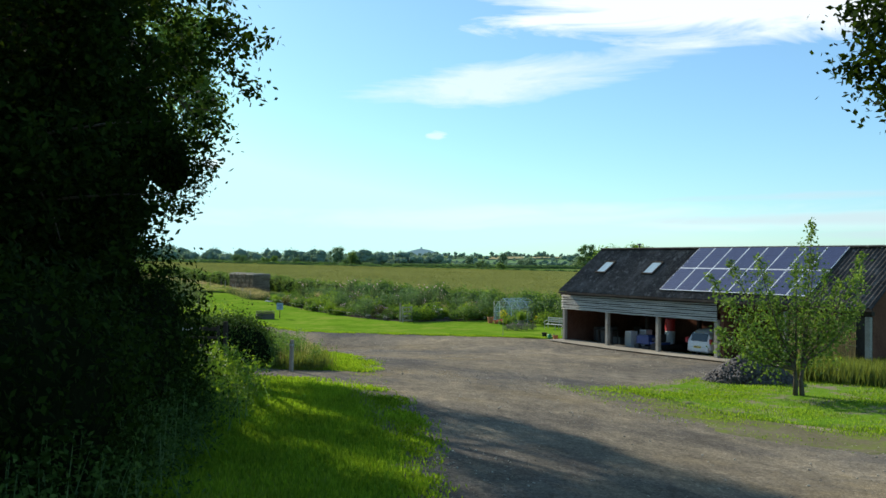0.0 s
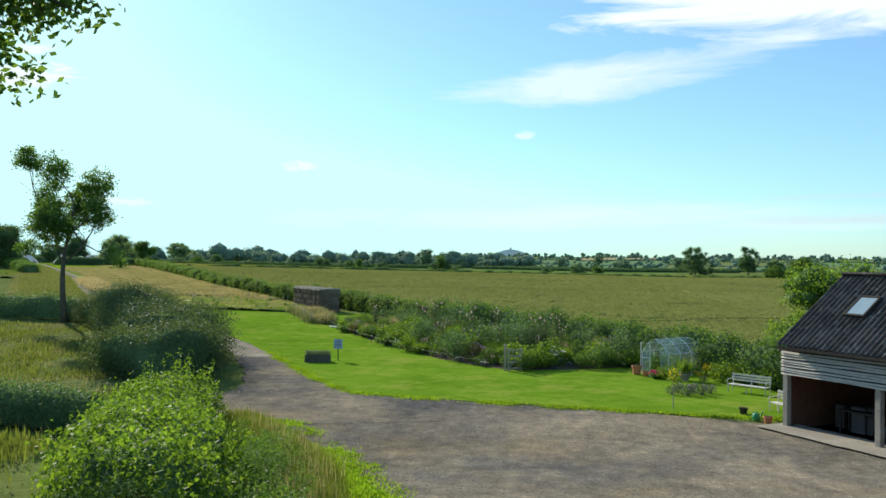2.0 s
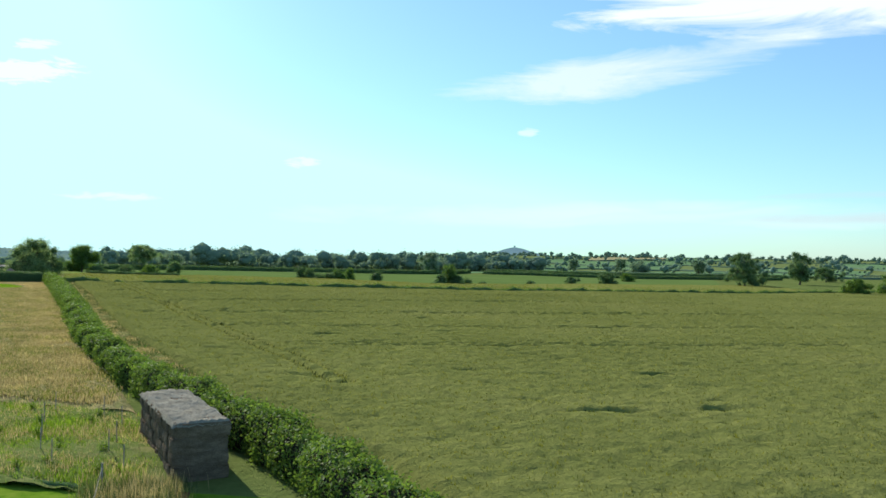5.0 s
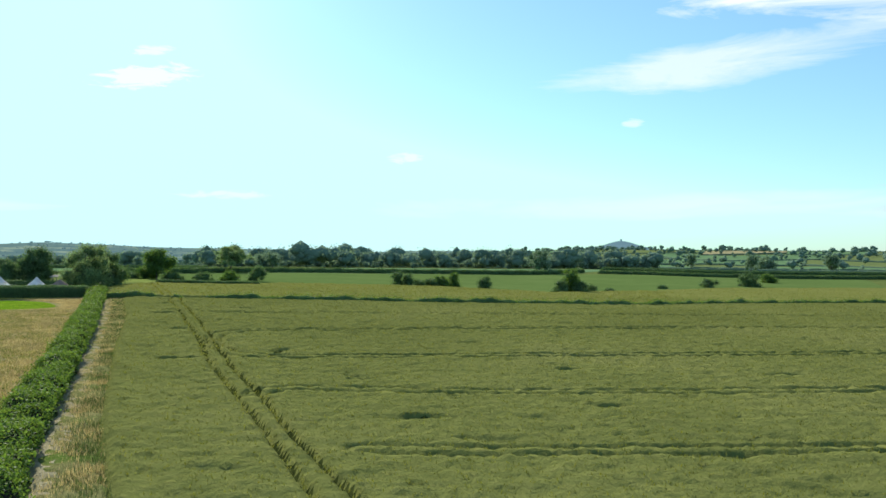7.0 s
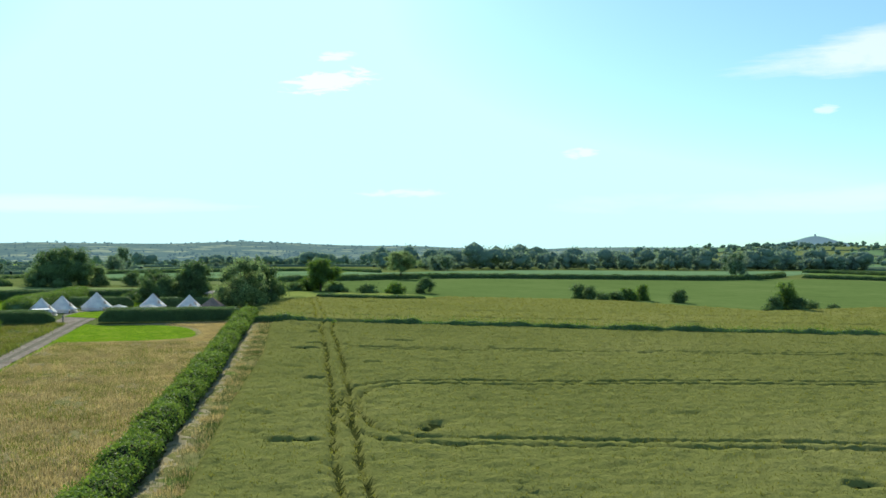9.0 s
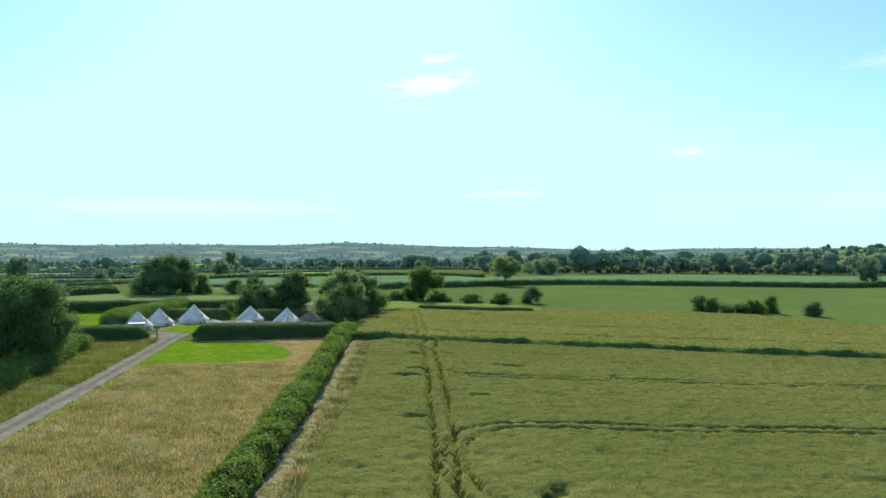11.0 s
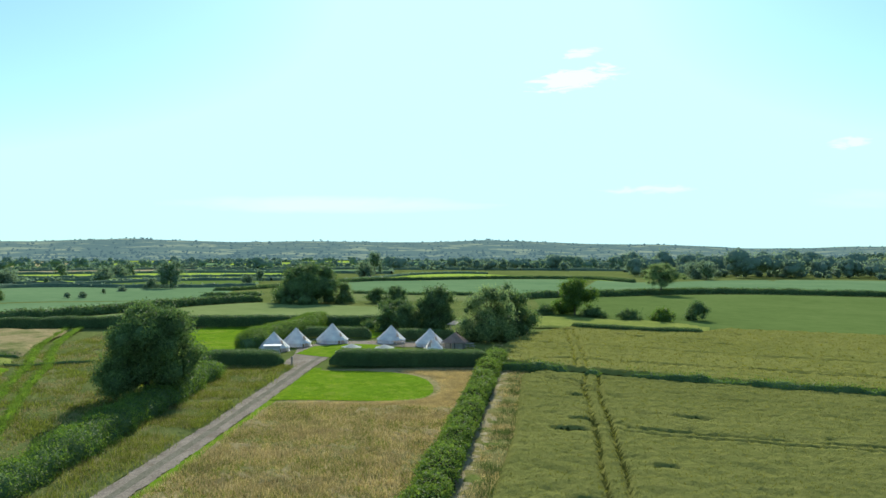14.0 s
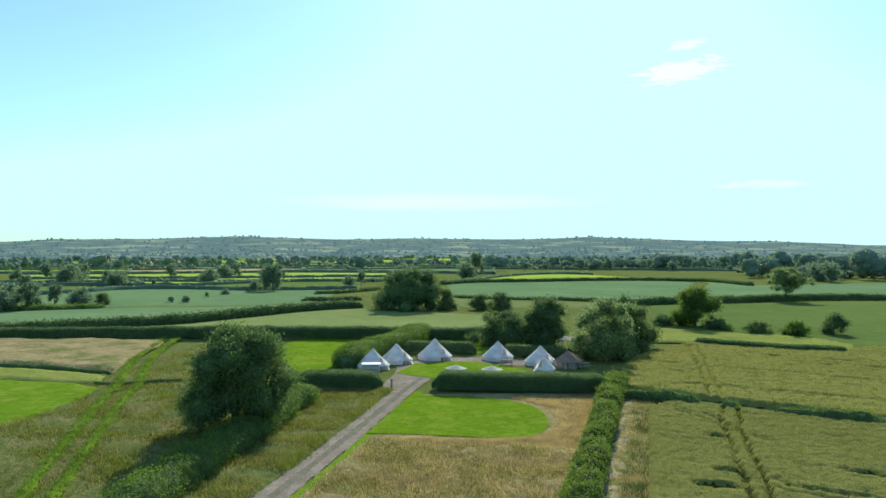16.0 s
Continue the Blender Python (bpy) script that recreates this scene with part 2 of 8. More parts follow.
def pebbled(mat, scale):
    """Loose stones of many tones on a track."""
    nt, b = mat.node_tree, mat.node_tree.nodes["Principled BSDF"]
    v = nt.nodes.new("ShaderNodeTexVoronoi")
    tc = nt.nodes.new("ShaderNodeTexCoord")
    v.inputs["Scale"].default_value = scale
    nt.links.new(tc.outputs["Object"], v.inputs["Vector"])
    tone = tint_ramp(nt, v.outputs["Color"], [(0.15, (0.55, 0.55, 0.55)), (0.5, (1, 1, 1)), (0.85, (1.55, 1.52, 1.48))])
    nt.links.new(blend(nt, 0.45, b.inputs["Base Color"].links[0].from_socket, tone, "MULTIPLY"), b.inputs["Base Color"])
M["lane"] = two_scale("lane", (0.145, 0.124, 0.096), (0.225, 0.196, 0.155), (0.33, 0.295, 0.24), 0.5, 7.0, 0.9, 0.9, 0.05, third=((0.17, 0.145, 0.105), 0.4, 0.55, 0.68))
M["crop"] = two_scale("crop", (0.092, 0.106, 0.030), (0.139, 0.151, 0.043), (0.186, 0.186, 0.061), 0.035, 1.3, 0.6, 0.9, 0.25)
# rut tones darkened for the shade down among the stems
M["crop_rut_shade"] = two_scale("crop_rut_shade", (0.024, 0.032, 0.009), (0.038, 0.048, 0.013), (0.064, 0.070, 0.021), 0.3, 2.5, 0.9, 0.8, 0.1)
M["crop_ear"] = leafy("crop_ear", (0.103, 0.116, 0.034), (0.140, 0.151, 0.046), (0.181, 0.183, 0.062), 0.8, 0.36, 0.06)
M["moss"] = two_scale("moss", (0.105, 0.102, 0.070), (0.155, 0.148, 0.108), (0.22, 0.205, 0.165), 0.9, 7.0, 0.9, 0.7, 0.03)
M["crop_gold"] = two_scale("crop_gold", (0.116, 0.130, 0.032), (0.160, 0.168, 0.046), (0.206, 0.202, 0.064), 0.03, 1.0, 0.6, 0.8, 0.25)
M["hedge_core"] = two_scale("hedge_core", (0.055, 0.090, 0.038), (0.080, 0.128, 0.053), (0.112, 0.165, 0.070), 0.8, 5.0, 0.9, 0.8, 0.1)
# near-black filling, coloured as the deep shade inside crowns and hedges
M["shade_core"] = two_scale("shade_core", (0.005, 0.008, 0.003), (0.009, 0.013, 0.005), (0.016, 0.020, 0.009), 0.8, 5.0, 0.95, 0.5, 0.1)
# far hedge tones, shifted to a pale blue-green for haze
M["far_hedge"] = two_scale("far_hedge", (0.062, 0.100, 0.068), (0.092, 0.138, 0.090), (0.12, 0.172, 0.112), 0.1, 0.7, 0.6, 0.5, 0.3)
M["leaf_hedge"] = leafy("leaf_hedge", (0.070, 0.122, 0.030), (0.114, 0.182, 0.043), (0.168, 0.234, 0.060), 0.65, 0.36, 0.10, (1.35, 1.38, 0.66))
# bare stems, darkened in colour for the shade at the hedge foot
M["stems"] = two_scale("hedge_stems_shaded", (0.022, 0.020, 0.013), (0.036, 0.032, 0.021), (0.06, 0.052, 0.036), 0.8, 6.0, 0.95, 0.8, 0.06)
M["cut_straw"] = two_scale("cut_straw", (0.20, 0.180, 0.100), (0.31, 0.275, 0.165), (0.42, 0.375, 0.245), 0.7, 3.5, 0.9, 0.9, 0.12, third=((0.15, 0.15, 0.055), 0.6, 0.52, 0.66))
M["bark"] = two_scale("bark", (0.05, 0.042, 0.032), (0.10, 0.085, 0.065), (0.17, 0.15, 0.12), 1.2, 9.0, 0.9, 0.9, 0.05, (1, 1, 0.25))
M["leaf"] = leafy("leaf", (0.046, 0.095, 0.024), (0.080, 0.148, 0.036), (0.135, 0.205, 0.052), 0.6, 0.44, 0.16, (1.38, 1.38, 0.62))
M["leaf_round"] = leafy("leaf_round", (0.060, 0.110, 0.046), (0.098, 0.162, 0.064), (0.145, 0.215, 0.088), 0.7, 0.36, 0.10, (1.25, 1.3, 0.75))
M["leaf_light"] = leafy("leaf_light", (0.065, 0.120, 0.022), (0.110, 0.190, 0.032), (0.175, 0.250, 0.046))
M["leaf_dark"] = leafy("leaf_dark", (0.056, 0.104, 0.050), (0.088, 0.152, 0.068), (0.132, 0.202, 0.090), 0.65, 0.36, 0.16, (1.3, 1.3, 0.7))
# leaf tones sunk near black to hold the shade of the entrance trees
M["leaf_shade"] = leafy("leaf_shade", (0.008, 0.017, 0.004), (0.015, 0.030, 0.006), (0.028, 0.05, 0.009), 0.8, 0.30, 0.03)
M["leaf_bronze"] = leafy("leaf_bronze", (0.045, 0.040, 0.026), (0.085, 0.075, 0.045), (0.14, 0.125, 0.075))
# ivy tones, darkened for growth that stands in shade
M["leaf_ivy_shaded"] = leafy("leaf_ivy_shaded", (0.028, 0.056, 0.014), (0.048, 0.088, 0.022), (0.08, 0.13, 0.032), 0.85, 0.10, 0.03)
M["leaf_grey"] = leafy("leaf_grey", (0.042, 0.070, 0.038), (0.070, 0.102, 0.054), (0.110, 0.145, 0.080), 0.6, 0.32)
# far leaf tones, paled and blued to hold the distance haze
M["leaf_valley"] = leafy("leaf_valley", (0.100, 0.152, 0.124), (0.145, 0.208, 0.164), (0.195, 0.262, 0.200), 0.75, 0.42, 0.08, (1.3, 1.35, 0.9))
M["leaf_pale"] = leafy("leaf_pale", (0.126, 0.182, 0.086), (0.182, 0.250, 0.118), (0.242, 0.312, 0.158), 0.7, 0.5, 0.08, (1.2, 1.25, 0.9))
# crown filling of far trees, with haze in its colour too
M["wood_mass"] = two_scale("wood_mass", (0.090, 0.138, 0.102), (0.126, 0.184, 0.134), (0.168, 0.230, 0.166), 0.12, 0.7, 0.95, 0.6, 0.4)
M["straw"] = leafy("straw", (0.275, 0.220, 0.125), (0.400, 0.318, 0.185), (0.50, 0.408, 0.255), 0.85, 0.34, 0.0, (1.25, 1.25, 0.85))
M["hay_dull"] = leafy("hay_dull", (0.180, 0.168, 0.080), (0.255, 0.232, 0.118), (0.33, 0.295, 0.165), 0.85, 0.3, 0.0, (1.25, 1.2, 0.85))
M["leaf_grass"] = leafy("leaf_grass", (0.085, 0.115, 0.034), (0.125, 0.158, 0.048), (0.175, 0.200, 0.068), 0.8, 0.36, 0.0)
M["grass"] = leafy("grass", (0.081, 0.149, 0.014), (0.127, 0.218, 0.021), (0.196, 0.276, 0.034), 0.7, 0.55)
M["timber"] = two_scale("timber", (0.17, 0.15, 0.125), (0.29, 0.26, 0.22), (0.40, 0.37, 0.33), 1.5, 14.0, 0.85, 0.6, 0.01)
M["roofing"] = two_scale("roofing", (0.026, 0.023, 0.021), (0.064, 0.057, 0.051), (0.165, 0.148, 0.130), 0.7, 7.0, 0.9, 0.6, 0.02, (1, 0.5, 1), third=((0.18, 0.168, 0.148), 2.6, 0.54, 0.68))


def haze_glow(mat, colour):
    """Haze over far distance, put in as a glow of the material."""
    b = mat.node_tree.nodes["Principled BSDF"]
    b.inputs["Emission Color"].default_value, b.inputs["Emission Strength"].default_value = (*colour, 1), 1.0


haze_glow(M["far_hill"], (0.052, 0.092, 0.108))
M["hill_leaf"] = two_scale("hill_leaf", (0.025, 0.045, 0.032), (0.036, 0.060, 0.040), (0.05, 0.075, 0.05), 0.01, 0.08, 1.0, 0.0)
haze_glow(M["hill_leaf"], (0.050, 0.090, 0.108))


for n_, k_ in (("lane", 11.0), ("moss", 14.0)):
    pebbled(M[n_], k_)


# ---------------------------------------------------------------- mesh helpers
def raw_mesh(name, verts, faces_idx, corners, mat, smooth=False):
    """A mesh of equal-cornered faces out of arrays."""
    verts, faces_idx = np.asarray(verts, np.float32), np.asarray(faces_idx, np.int32)
    me = bpy.data.meshes.new(name)
    n = len(faces_idx) // corners
    me.vertices.add(len(verts))
    me.vertices.foreach_set("co", verts.ravel())
    me.loops.add(n * corners)
    me.loops.foreach_set("vertex_index", faces_idx.ravel())
    me.polygons.add(n)
    me.polygons.foreach_set("loop_start", np.arange(n, dtype=np.int32) * corners)
    me.polygons.foreach_set("loop_total", np.full(n, corners, np.int32))
    if smooth:
        me.polygons.foreach_set("use_smooth", np.ones(n, bool))
    me.update(calc_edges=True)
    if mat:
        me.materials.append(mat)
    return me


def grid_mesh(name, x, y, z, mat, smooth=True, keep=None):
    """A sheet over the 2-D arrays x, y, z; keep: which cells stay."""
    n, m = x.shape
    idx = np.arange(n * m).reshape(n, m)
    q = np.stack([idx[:-1, :-1], idx[1:, :-1], idx[1:, 1:], idx[:-1, 1:]], -1)
    q = q[keep] if keep is not None else q.reshape(-1, 4)
    a, b, c = q.reshape(-1, 4)[:, 0], q.reshape(-1, 4)[:, 1], q.reshape(-1, 4)[:, 2]
    xv, yv = x.ravel(), y.ravel()
    if len(a) and np.sum((xv[b] - xv[a]) * (yv[c] - yv[a]) - (yv[b] - yv[a]) * (xv[c] - xv[a])) < 0:
        q = q.reshape(-1, 4)[:, ::-1]
    v = np.stack([x.ravel(), y.ravel(), z.ravel()], -1)
    used, inv = np.unique(q.ravel(), return_inverse=True)
    return raw_mesh(name, v[used], inv.ravel(), 4, mat, smooth)


def part(name, data, parent, label="", kind=""):
    ob = new(name, data)
    if parent is not None:
        ob.parent = parent
    if label or kind:
        tagged(ob, label, kind=kind)
    return ob


def bm_mesh(name, bm, mat, smooth=False):
    me = bpy.data.meshes.new(name)
    bmesh.ops.recalc_face_normals(bm, faces=bm.faces)
    bm.to_mesh(me)
    bm.free()
    for p in me.polygons:
        p.use_smooth = smooth
    if mat:
        me.materials.append(mat)
    return me


def add_box(bm, lo, hi, m=None, bevel=0.0):
    c = [(a + b) / 2 for a, b in zip(lo, hi)]
    d = [abs(b - a) for a, b in zip(lo, hi)]
    r = bmesh.ops.create_cube(bm, size=1.0, matrix=Matrix.LocRotScale(c, None, d))
    if bevel:
        e = list({e for v in r["verts"] for e in v.link_edges})
        r2 = bmesh.ops.bevel(bm, geom=e, offset=bevel, segments=1, affect="EDGES")
        vs = list({v for f in r2["faces"] for v in f.verts} | {v for v in r["verts"] if v.is_valid})
    else:
        vs = r["verts"]
    if m is not None:
        bmesh.ops.transform(bm, matrix=m, verts=vs)
    return vs


def tube(bm, pts, radii, sides=8):
    """A tapered tube along points, closed at both ends."""
    rings = []
    whole = Vector(pts[-1]) - Vector(pts[0])
    axis = min(range(3), key=lambda k: abs(whole[k]))
    ref = Vector([1.0 if k == axis else 0.0 for k in range(3)])
    for i, p in enumerate(pts):
        p = Vector(p)
        d = (Vector(pts[min(i + 1, len(pts) - 1)]) - Vector(pts[max(i - 1, 0)])).normalized()
        u = (ref - d * ref.dot(d)).normalized()
        v = d.cross(u)
        rings.append([bm.verts.new(p + (u * math.cos(a) + v * math.sin(a)) * radii[i]) for a in (2 * math.pi * k / sides for k in range(sides))])
    for r0, r1 in zip(rings, rings[1:]):
        for k in range(sides):
            bm.faces.new((r0[k], r0[(k + 1) % sides], r1[(k + 1) % sides], r1[k]))
    bm.faces.new(rings[0][::-1])
    bm.faces.new(rings[-1])


def along(pts, n):
    """n points evenly along a polyline, rounded by a spline."""
    p = np.asarray(pts, float)
    ext = np.vstack([2 * p[0] - p[1], p, 2 * p[-1] - p[-2]])
    out = []
    for i in range(len(p) - 1):
        a, b, c, d = ext[i:i + 4]
        t = np.linspace(0, 1, 24, endpoint=False)[:, None]
        out.append(0.5 * (2 * b + (c - a) * t + (2 * a - 5 * b + 4 * c - d) * t ** 2 + (3 * b - a - 3 * c + d) * t ** 3))
    out = np.vstack([*out, p[-1:]])
    s = np.concatenate([[0], np.cumsum(np.linalg.norm(np.diff(out, axis=0), axis=1))])
    w = np.linspace(0, s[-1], n)
    return np.stack([np.interp(w, s, out[:, k]) for k in range(out.shape[1])], -1)


def smooth_noise(x, y, scale, seed=0.0):
    """Cheap smooth noise over arrays, about -1 to 1."""
    u, v = np.asarray(x) / scale + seed * 13.7, np.asarray(y) / scale + seed * 7.1
    return (np.sin(u * 1.7 + 1.3 * np.sin(v * 1.1 + seed)) + np.sin(v * 1.9 - u * 0.7 + 1.7 * np.sin(u * 0.6 + 2 * seed))
            + np.sin((u + v) * 2.9 + 1.1 * np.sin(u * 2.3)) * 0.6) / 2.2


def sheet(name, edge_a, edge_b, mat, lift, step=1.5, wobble=0.0, label="", category="", kind="structure", rough=0.0, jag=0.0, sink=0.0):
    """A patch of land between two edges, laid on the ground; sink lets the edges dip in."""
    la = np.sum(np.linalg.norm(np.diff(np.asarray(edge_a, float), axis=0), axis=1))
    n = max(8, int(la / step))
    A, B = along(edge_a, n), along(edge_b, n)
    w = np.max(np.linalg.norm(A - B, axis=1))
    m = max(5, int(w / step))
    if wobble:
        side = (A - B) / (np.linalg.norm(A - B, axis=1, keepdims=True) + 1e-6)
        dA, dB = (wobble * (smooth_noise(e[:, 0], e[:, 1], 1.1, 1) * 0.6 + smooth_noise(e[:, 0], e[:, 1], 4.0, 2) * 0.6) for e in (A, B))
        A, B = A + side * dA[:, None], B - side * dB[:, None]
    if jag:
        rj = np.random.default_rng(len(label))
        side = (A - B) / (np.linalg.norm(A - B, axis=1, keepdims=True) + 1e-6)
        A, B = A + side * rj.normal(size=(n, 1)) * jag, B - side * rj.normal(size=(n, 1)) * jag
    k = np.linspace(0, 1, m)[None, :, None]
    P = A[:, None] * (1 - k) + B[:, None] * k
    x, y = P[..., 0].copy(), P[..., 1].copy()
    z = ground_z(x, y) + lift
    if rough:
        rng = np.random.default_rng(len(name))
        bumpz = rough * (0.5 + 0.5 * smooth_noise(x, y, 2.5, 3)) + rough * 0.8 * rng.random(x.shape)
        z = z + bumpz
        z[:, 0] -= bumpz[:, 0]
        z[:, -1] -= bumpz[:, -1]
    if sink:
        z[:, 0], z[:, -1], z[0], z[-1] = z[:, 0] - sink, z[:, -1] - sink, z[0] - sink, z[-1] - sink
    ob = new(name, grid_mesh(name, x, y, z, mat))
    return tagged(ob, label, category, kind=kind)


def leaf_quads(centres, size, rng, up=0.0, slim=0.55, spread=0.35, out=None, loose=0.75):
    """Diamond leaves at centres, turned at random; up leans them to the sky, out faces them outwards."""
    n = len(centres)
    a = rng.normal(size=(n, 3))
    a[:, 2] = a[:, 2] * (1 - up) - up * 0.3
    if out is None:
        b = np.cross(a, rng.normal(size=(n, 3)))
    else:
        nrm = np.asarray(out) / (np.linalg.norm(out, axis=1, keepdims=True) + 1e-9) + rng.normal(size=(n, 3)) * loose
        a = np.cross(nrm, a)
        b = np.cross(nrm, a)
    a /= np.linalg.norm(a, axis=1, keepdims=True) + 1e-9
    b /= np.linalg.norm(b, axis=1, keepdims=True) + 1e-9
    s = size * (1 - spread + 2 * spread * rng.random((n, 1)))
    c = np.asarray(centres)
    v = np.stack([c - a * s * 0.5, c + b * s * slim * 0.5, c + a * s * 0.5, c - b * s * slim * 0.5], 1).reshape(-1, 3)
    return v


def leaf_mesh(name, v, mat):
    return raw_mesh(name, v, np.arange(len(v)), 4, mat)


def blades(points, height, width, rng, per=5, lean=0.45, spread=0.18):
    """Tufts of grass: bent slim triangles, two to a blade as one quad."""
    p = np.repeat(np.asarray(points, float), per, 0)
    n = len(p)
    p[:, :2] += rng.normal(size=(n, 2)) * spread
    ang = rng.random(n) * 2 * np.pi
    h = np.asarray(height if np.ndim(height) == 0 else np.repeat(height, per)) * (0.55 + 0.7 * rng.random(n))
    d = np.stack([np.cos(ang), np.sin(ang)], -1)
    tip = p + np.concatenate([d * (h * lean * rng.random(n))[:, None], h[:, None]], 1)
    mid = p + np.concatenate([d * (h * lean * 0.25)[:, None], (h * 0.55)[:, None]], 1)
    sd = np.stack([-d[:, 1], d[:, 0], np.zeros(n)], -1) * width
    return np.stack([p - sd * 0.5, mid + sd * 0.5, tip, mid - sd * 0.5], 1).reshape(-1, 3)


# ---------------------------------------------------------------- ground, one sheet to the horizon
def ring_axis(lo, hi, fine, grow, limit):
    a = list(np.arange(lo, hi + 0.1, fine))
    d = fine
    while a[-1] < limit:
        d *= grow
        a.append(a[-1] + d)
    d = fine
    b = []
    p = lo
    while p > -limit:
        d *= grow
        p -= d
        b.append(p)
    return np.array(b[::-1] + a)


gx, gy = np.meshgrid(ring_axis(-200, 60, 2.5, 1.055, 4600), ring_axis(-10, 300, 2.5, 1.055, 4600), indexing="ij")
zz = ground_z(gx, gy)
ground = tagged(new("ground", grid_mesh("ground", gx, gy, zz, M["pasture"])), "rolling pasture land reaching to far hills", "ground", kind="structure")
# hill sheet over the ground, its haze glowing from the material
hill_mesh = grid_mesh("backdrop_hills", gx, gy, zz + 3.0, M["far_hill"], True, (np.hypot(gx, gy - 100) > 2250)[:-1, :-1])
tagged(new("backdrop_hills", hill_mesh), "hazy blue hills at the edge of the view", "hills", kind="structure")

# yard, lane, lawns, meadow
sheet("yard", [(1.0, 5), (0.6, 24), (-1.4, 33), (-1.8, 40), (-5.4, 54), (-9.8, 61), (-13.5, 68)],
             [(16, 5), (17, 22), (14.4, 31.0), (10.4, 34.0), (8.6, 38.2), (10.8, 40.8), (15.2, 45.0), (15.8, 52.5), (9.3, 63.6)], M["gravel"], 0.05, 0.4, 0.5,
             "grey trodden gravel farmyard with wheel marks", "gravel yard")
sheet("yard_far", [(-13.5, 68), (-8, 69), (-2, 67.5), (4, 66), (9.4, 64.2)], [(-8.8, 61), (-4, 54), (2, 58), (6, 60), (9.3, 63.4)],
                 M["gravel"], 0.045, 0.8, 0.2, "grey gravel edge of the farmyard beside the lawn", "gravel yard")
sheet("yard_corner", [(-16, 60), (-14.5, 66), (-12.5, 72)], [(-4, 56), (-4, 63), (-6, 70.5)], M["gravel"], 0.046, 0.6, 0.1, "grey gravel corner where the lane leaves the yard", "gravel yard")
sheet("gateway", [(-0.2, 33.2), (-3, 33.4), (-8.5, 33.0)], [(-0.6, 37.2), (-3, 36.6), (-8.5, 36.4)], M["gravel"], 0.055, 0.7, 0.2,
                   "gravel apron before the field gate", "gravel yard")
LANE = [(-7.6, 62), (-10.6, 68), (-14.1, 76.8), (-18.7, 85.7), (-24.2, 93.4), (-31.9, 102.2), (-41, 112.6), (-58, 138), (-74, 164.5), (-91.5, 190), (-104, 207.5), (-113.5, 220.5), (-118, 227)]


def offset(pts, d):
    p = np.asarray(pts, float)
    t = np.gradient(p, axis=0)
    t /= np.linalg.norm(t, axis=1, keepdims=True)
    return p + np.stack([-t[:, 1], t[:, 0]], -1) * d


sheet("lane_mouth", [(-10.6, 60.5), (-12.8, 67.4), (-15.5, 76.2), (-18.2, 81.5)], [(-3.4, 62.5), (-8.4, 69.6), (-12.8, 77.5), (-15.5, 82.4)], M["gravel"], 0.058, 0.3, 0.3, "gravel mouth of the lane at the yard", "lane", jag=0.08)
sheet("lane", offset(LANE[2:], 1.25), offset(LANE[2:], -1.05), M["lane"], 0.056, 0.22, 0.12, "pale stony farm lane with two worn wheel tracks", "lane", jag=0.04)
sheet("lane_crown", offset(LANE[3:], 0.42), offset(LANE[3:], -0.22), M["moss"], 0.062, 0.35, 0.06, "dark earthy crown of the lane", "lane", jag=0.02)
sheet("lawn", [(-41.5, 115.6), (-33.3, 104.2), (-27.4, 98.7), (-22.2, 92.6), (-17.2, 85.2), (-12.7, 76.6), (-9.2, 70.6), (-6.5, 68.4), (0, 67), (6, 65.7), (11.5, 64.9)],
             [(-41.0, 116.3), (-33, 115.6), (-23.5, 114), (-18.5, 104), (-15.5, 101), (-8.5, 89.6), (-4.7, 83.6), (0, 78.8), (7, 81), (13, 72)],
             M["lawn"], 0.064, 0.5, 0.2, "closely mown bright green garden lawn", "lawn")
sheet("hay_meadow", [(-49.6, 129.4)] + [tuple(p) for p in offset(LANE[6:11], -1.95)[1:4]] + [(-98.9, 203.6)],
               [(-27.5, 126.5), (-41.5, 147), (-55, 169), (-69, 192), (-84, 216)], M["meadow"], 0.06, 0.5, 0.3,
               "tawny uncut hay meadow", "meadow", rough=0.28)
sheet("orchard_plot", [(-39.6, 114.8), (-44.2, 121.6), (-50.2, 130.2)], [(-21, 113.6), (-22.5, 119), (-28, 127.2)], M["orchard"], 0.055, 0.5, 0.3, "rough green plot of long grass planted with saplings", "meadow", rough=0.22)
sheet("hay_meadow_end", [(-99.0, 203.5), (-102.4, 208.4), (-106.6, 214.1), (-111, 220)], [(-84, 216), (-87.5, 221.5), (-93, 229.5), (-99, 236.5)], M["meadow"], 0.03, 0.7, 0.2, "tawny hay round the mown lawn", "meadow", rough=0.04)
LAWN_IN, LAWN_OUT = [(-101.4, 206.0), (-103, 208.2), (-107, 213.7), (-111.3, 219.6)], [(-97.5, 209.6), (-92.8, 213.3), (-91.2, 216.2), (-93.3, 220.6), (-98.4, 224.7), (-103.5, 224.9), (-108.9, 221.3)]
sheet("camp_lawn", LAWN_IN, LAWN_OUT, M["lawn"], 0.115, 0.5, 0.08, "round mown lawn before the camp hedge", "lawn")
GREEN_IN, GREEN_OUT = [(-122.5, 226.6), (-117, 228), (-111, 232.5), (-106.5, 238)], [(-126.4, 233.2), (-124.6, 238.5), (-120, 241.1), (-113, 240.3)]
sheet("camp_green", GREEN_IN, GREEN_OUT, M["lawn"], 0.06, 1.0, 0.1, "mown green among the tents", "lawn")
BACK_IN, BACK_OUT = [(-135.5, 239.8), (-130, 242.8), (-127.4, 246.0)], [(-141.8, 244), (-143, 250), (-138, 257.8), (-130.5, 254.5)]
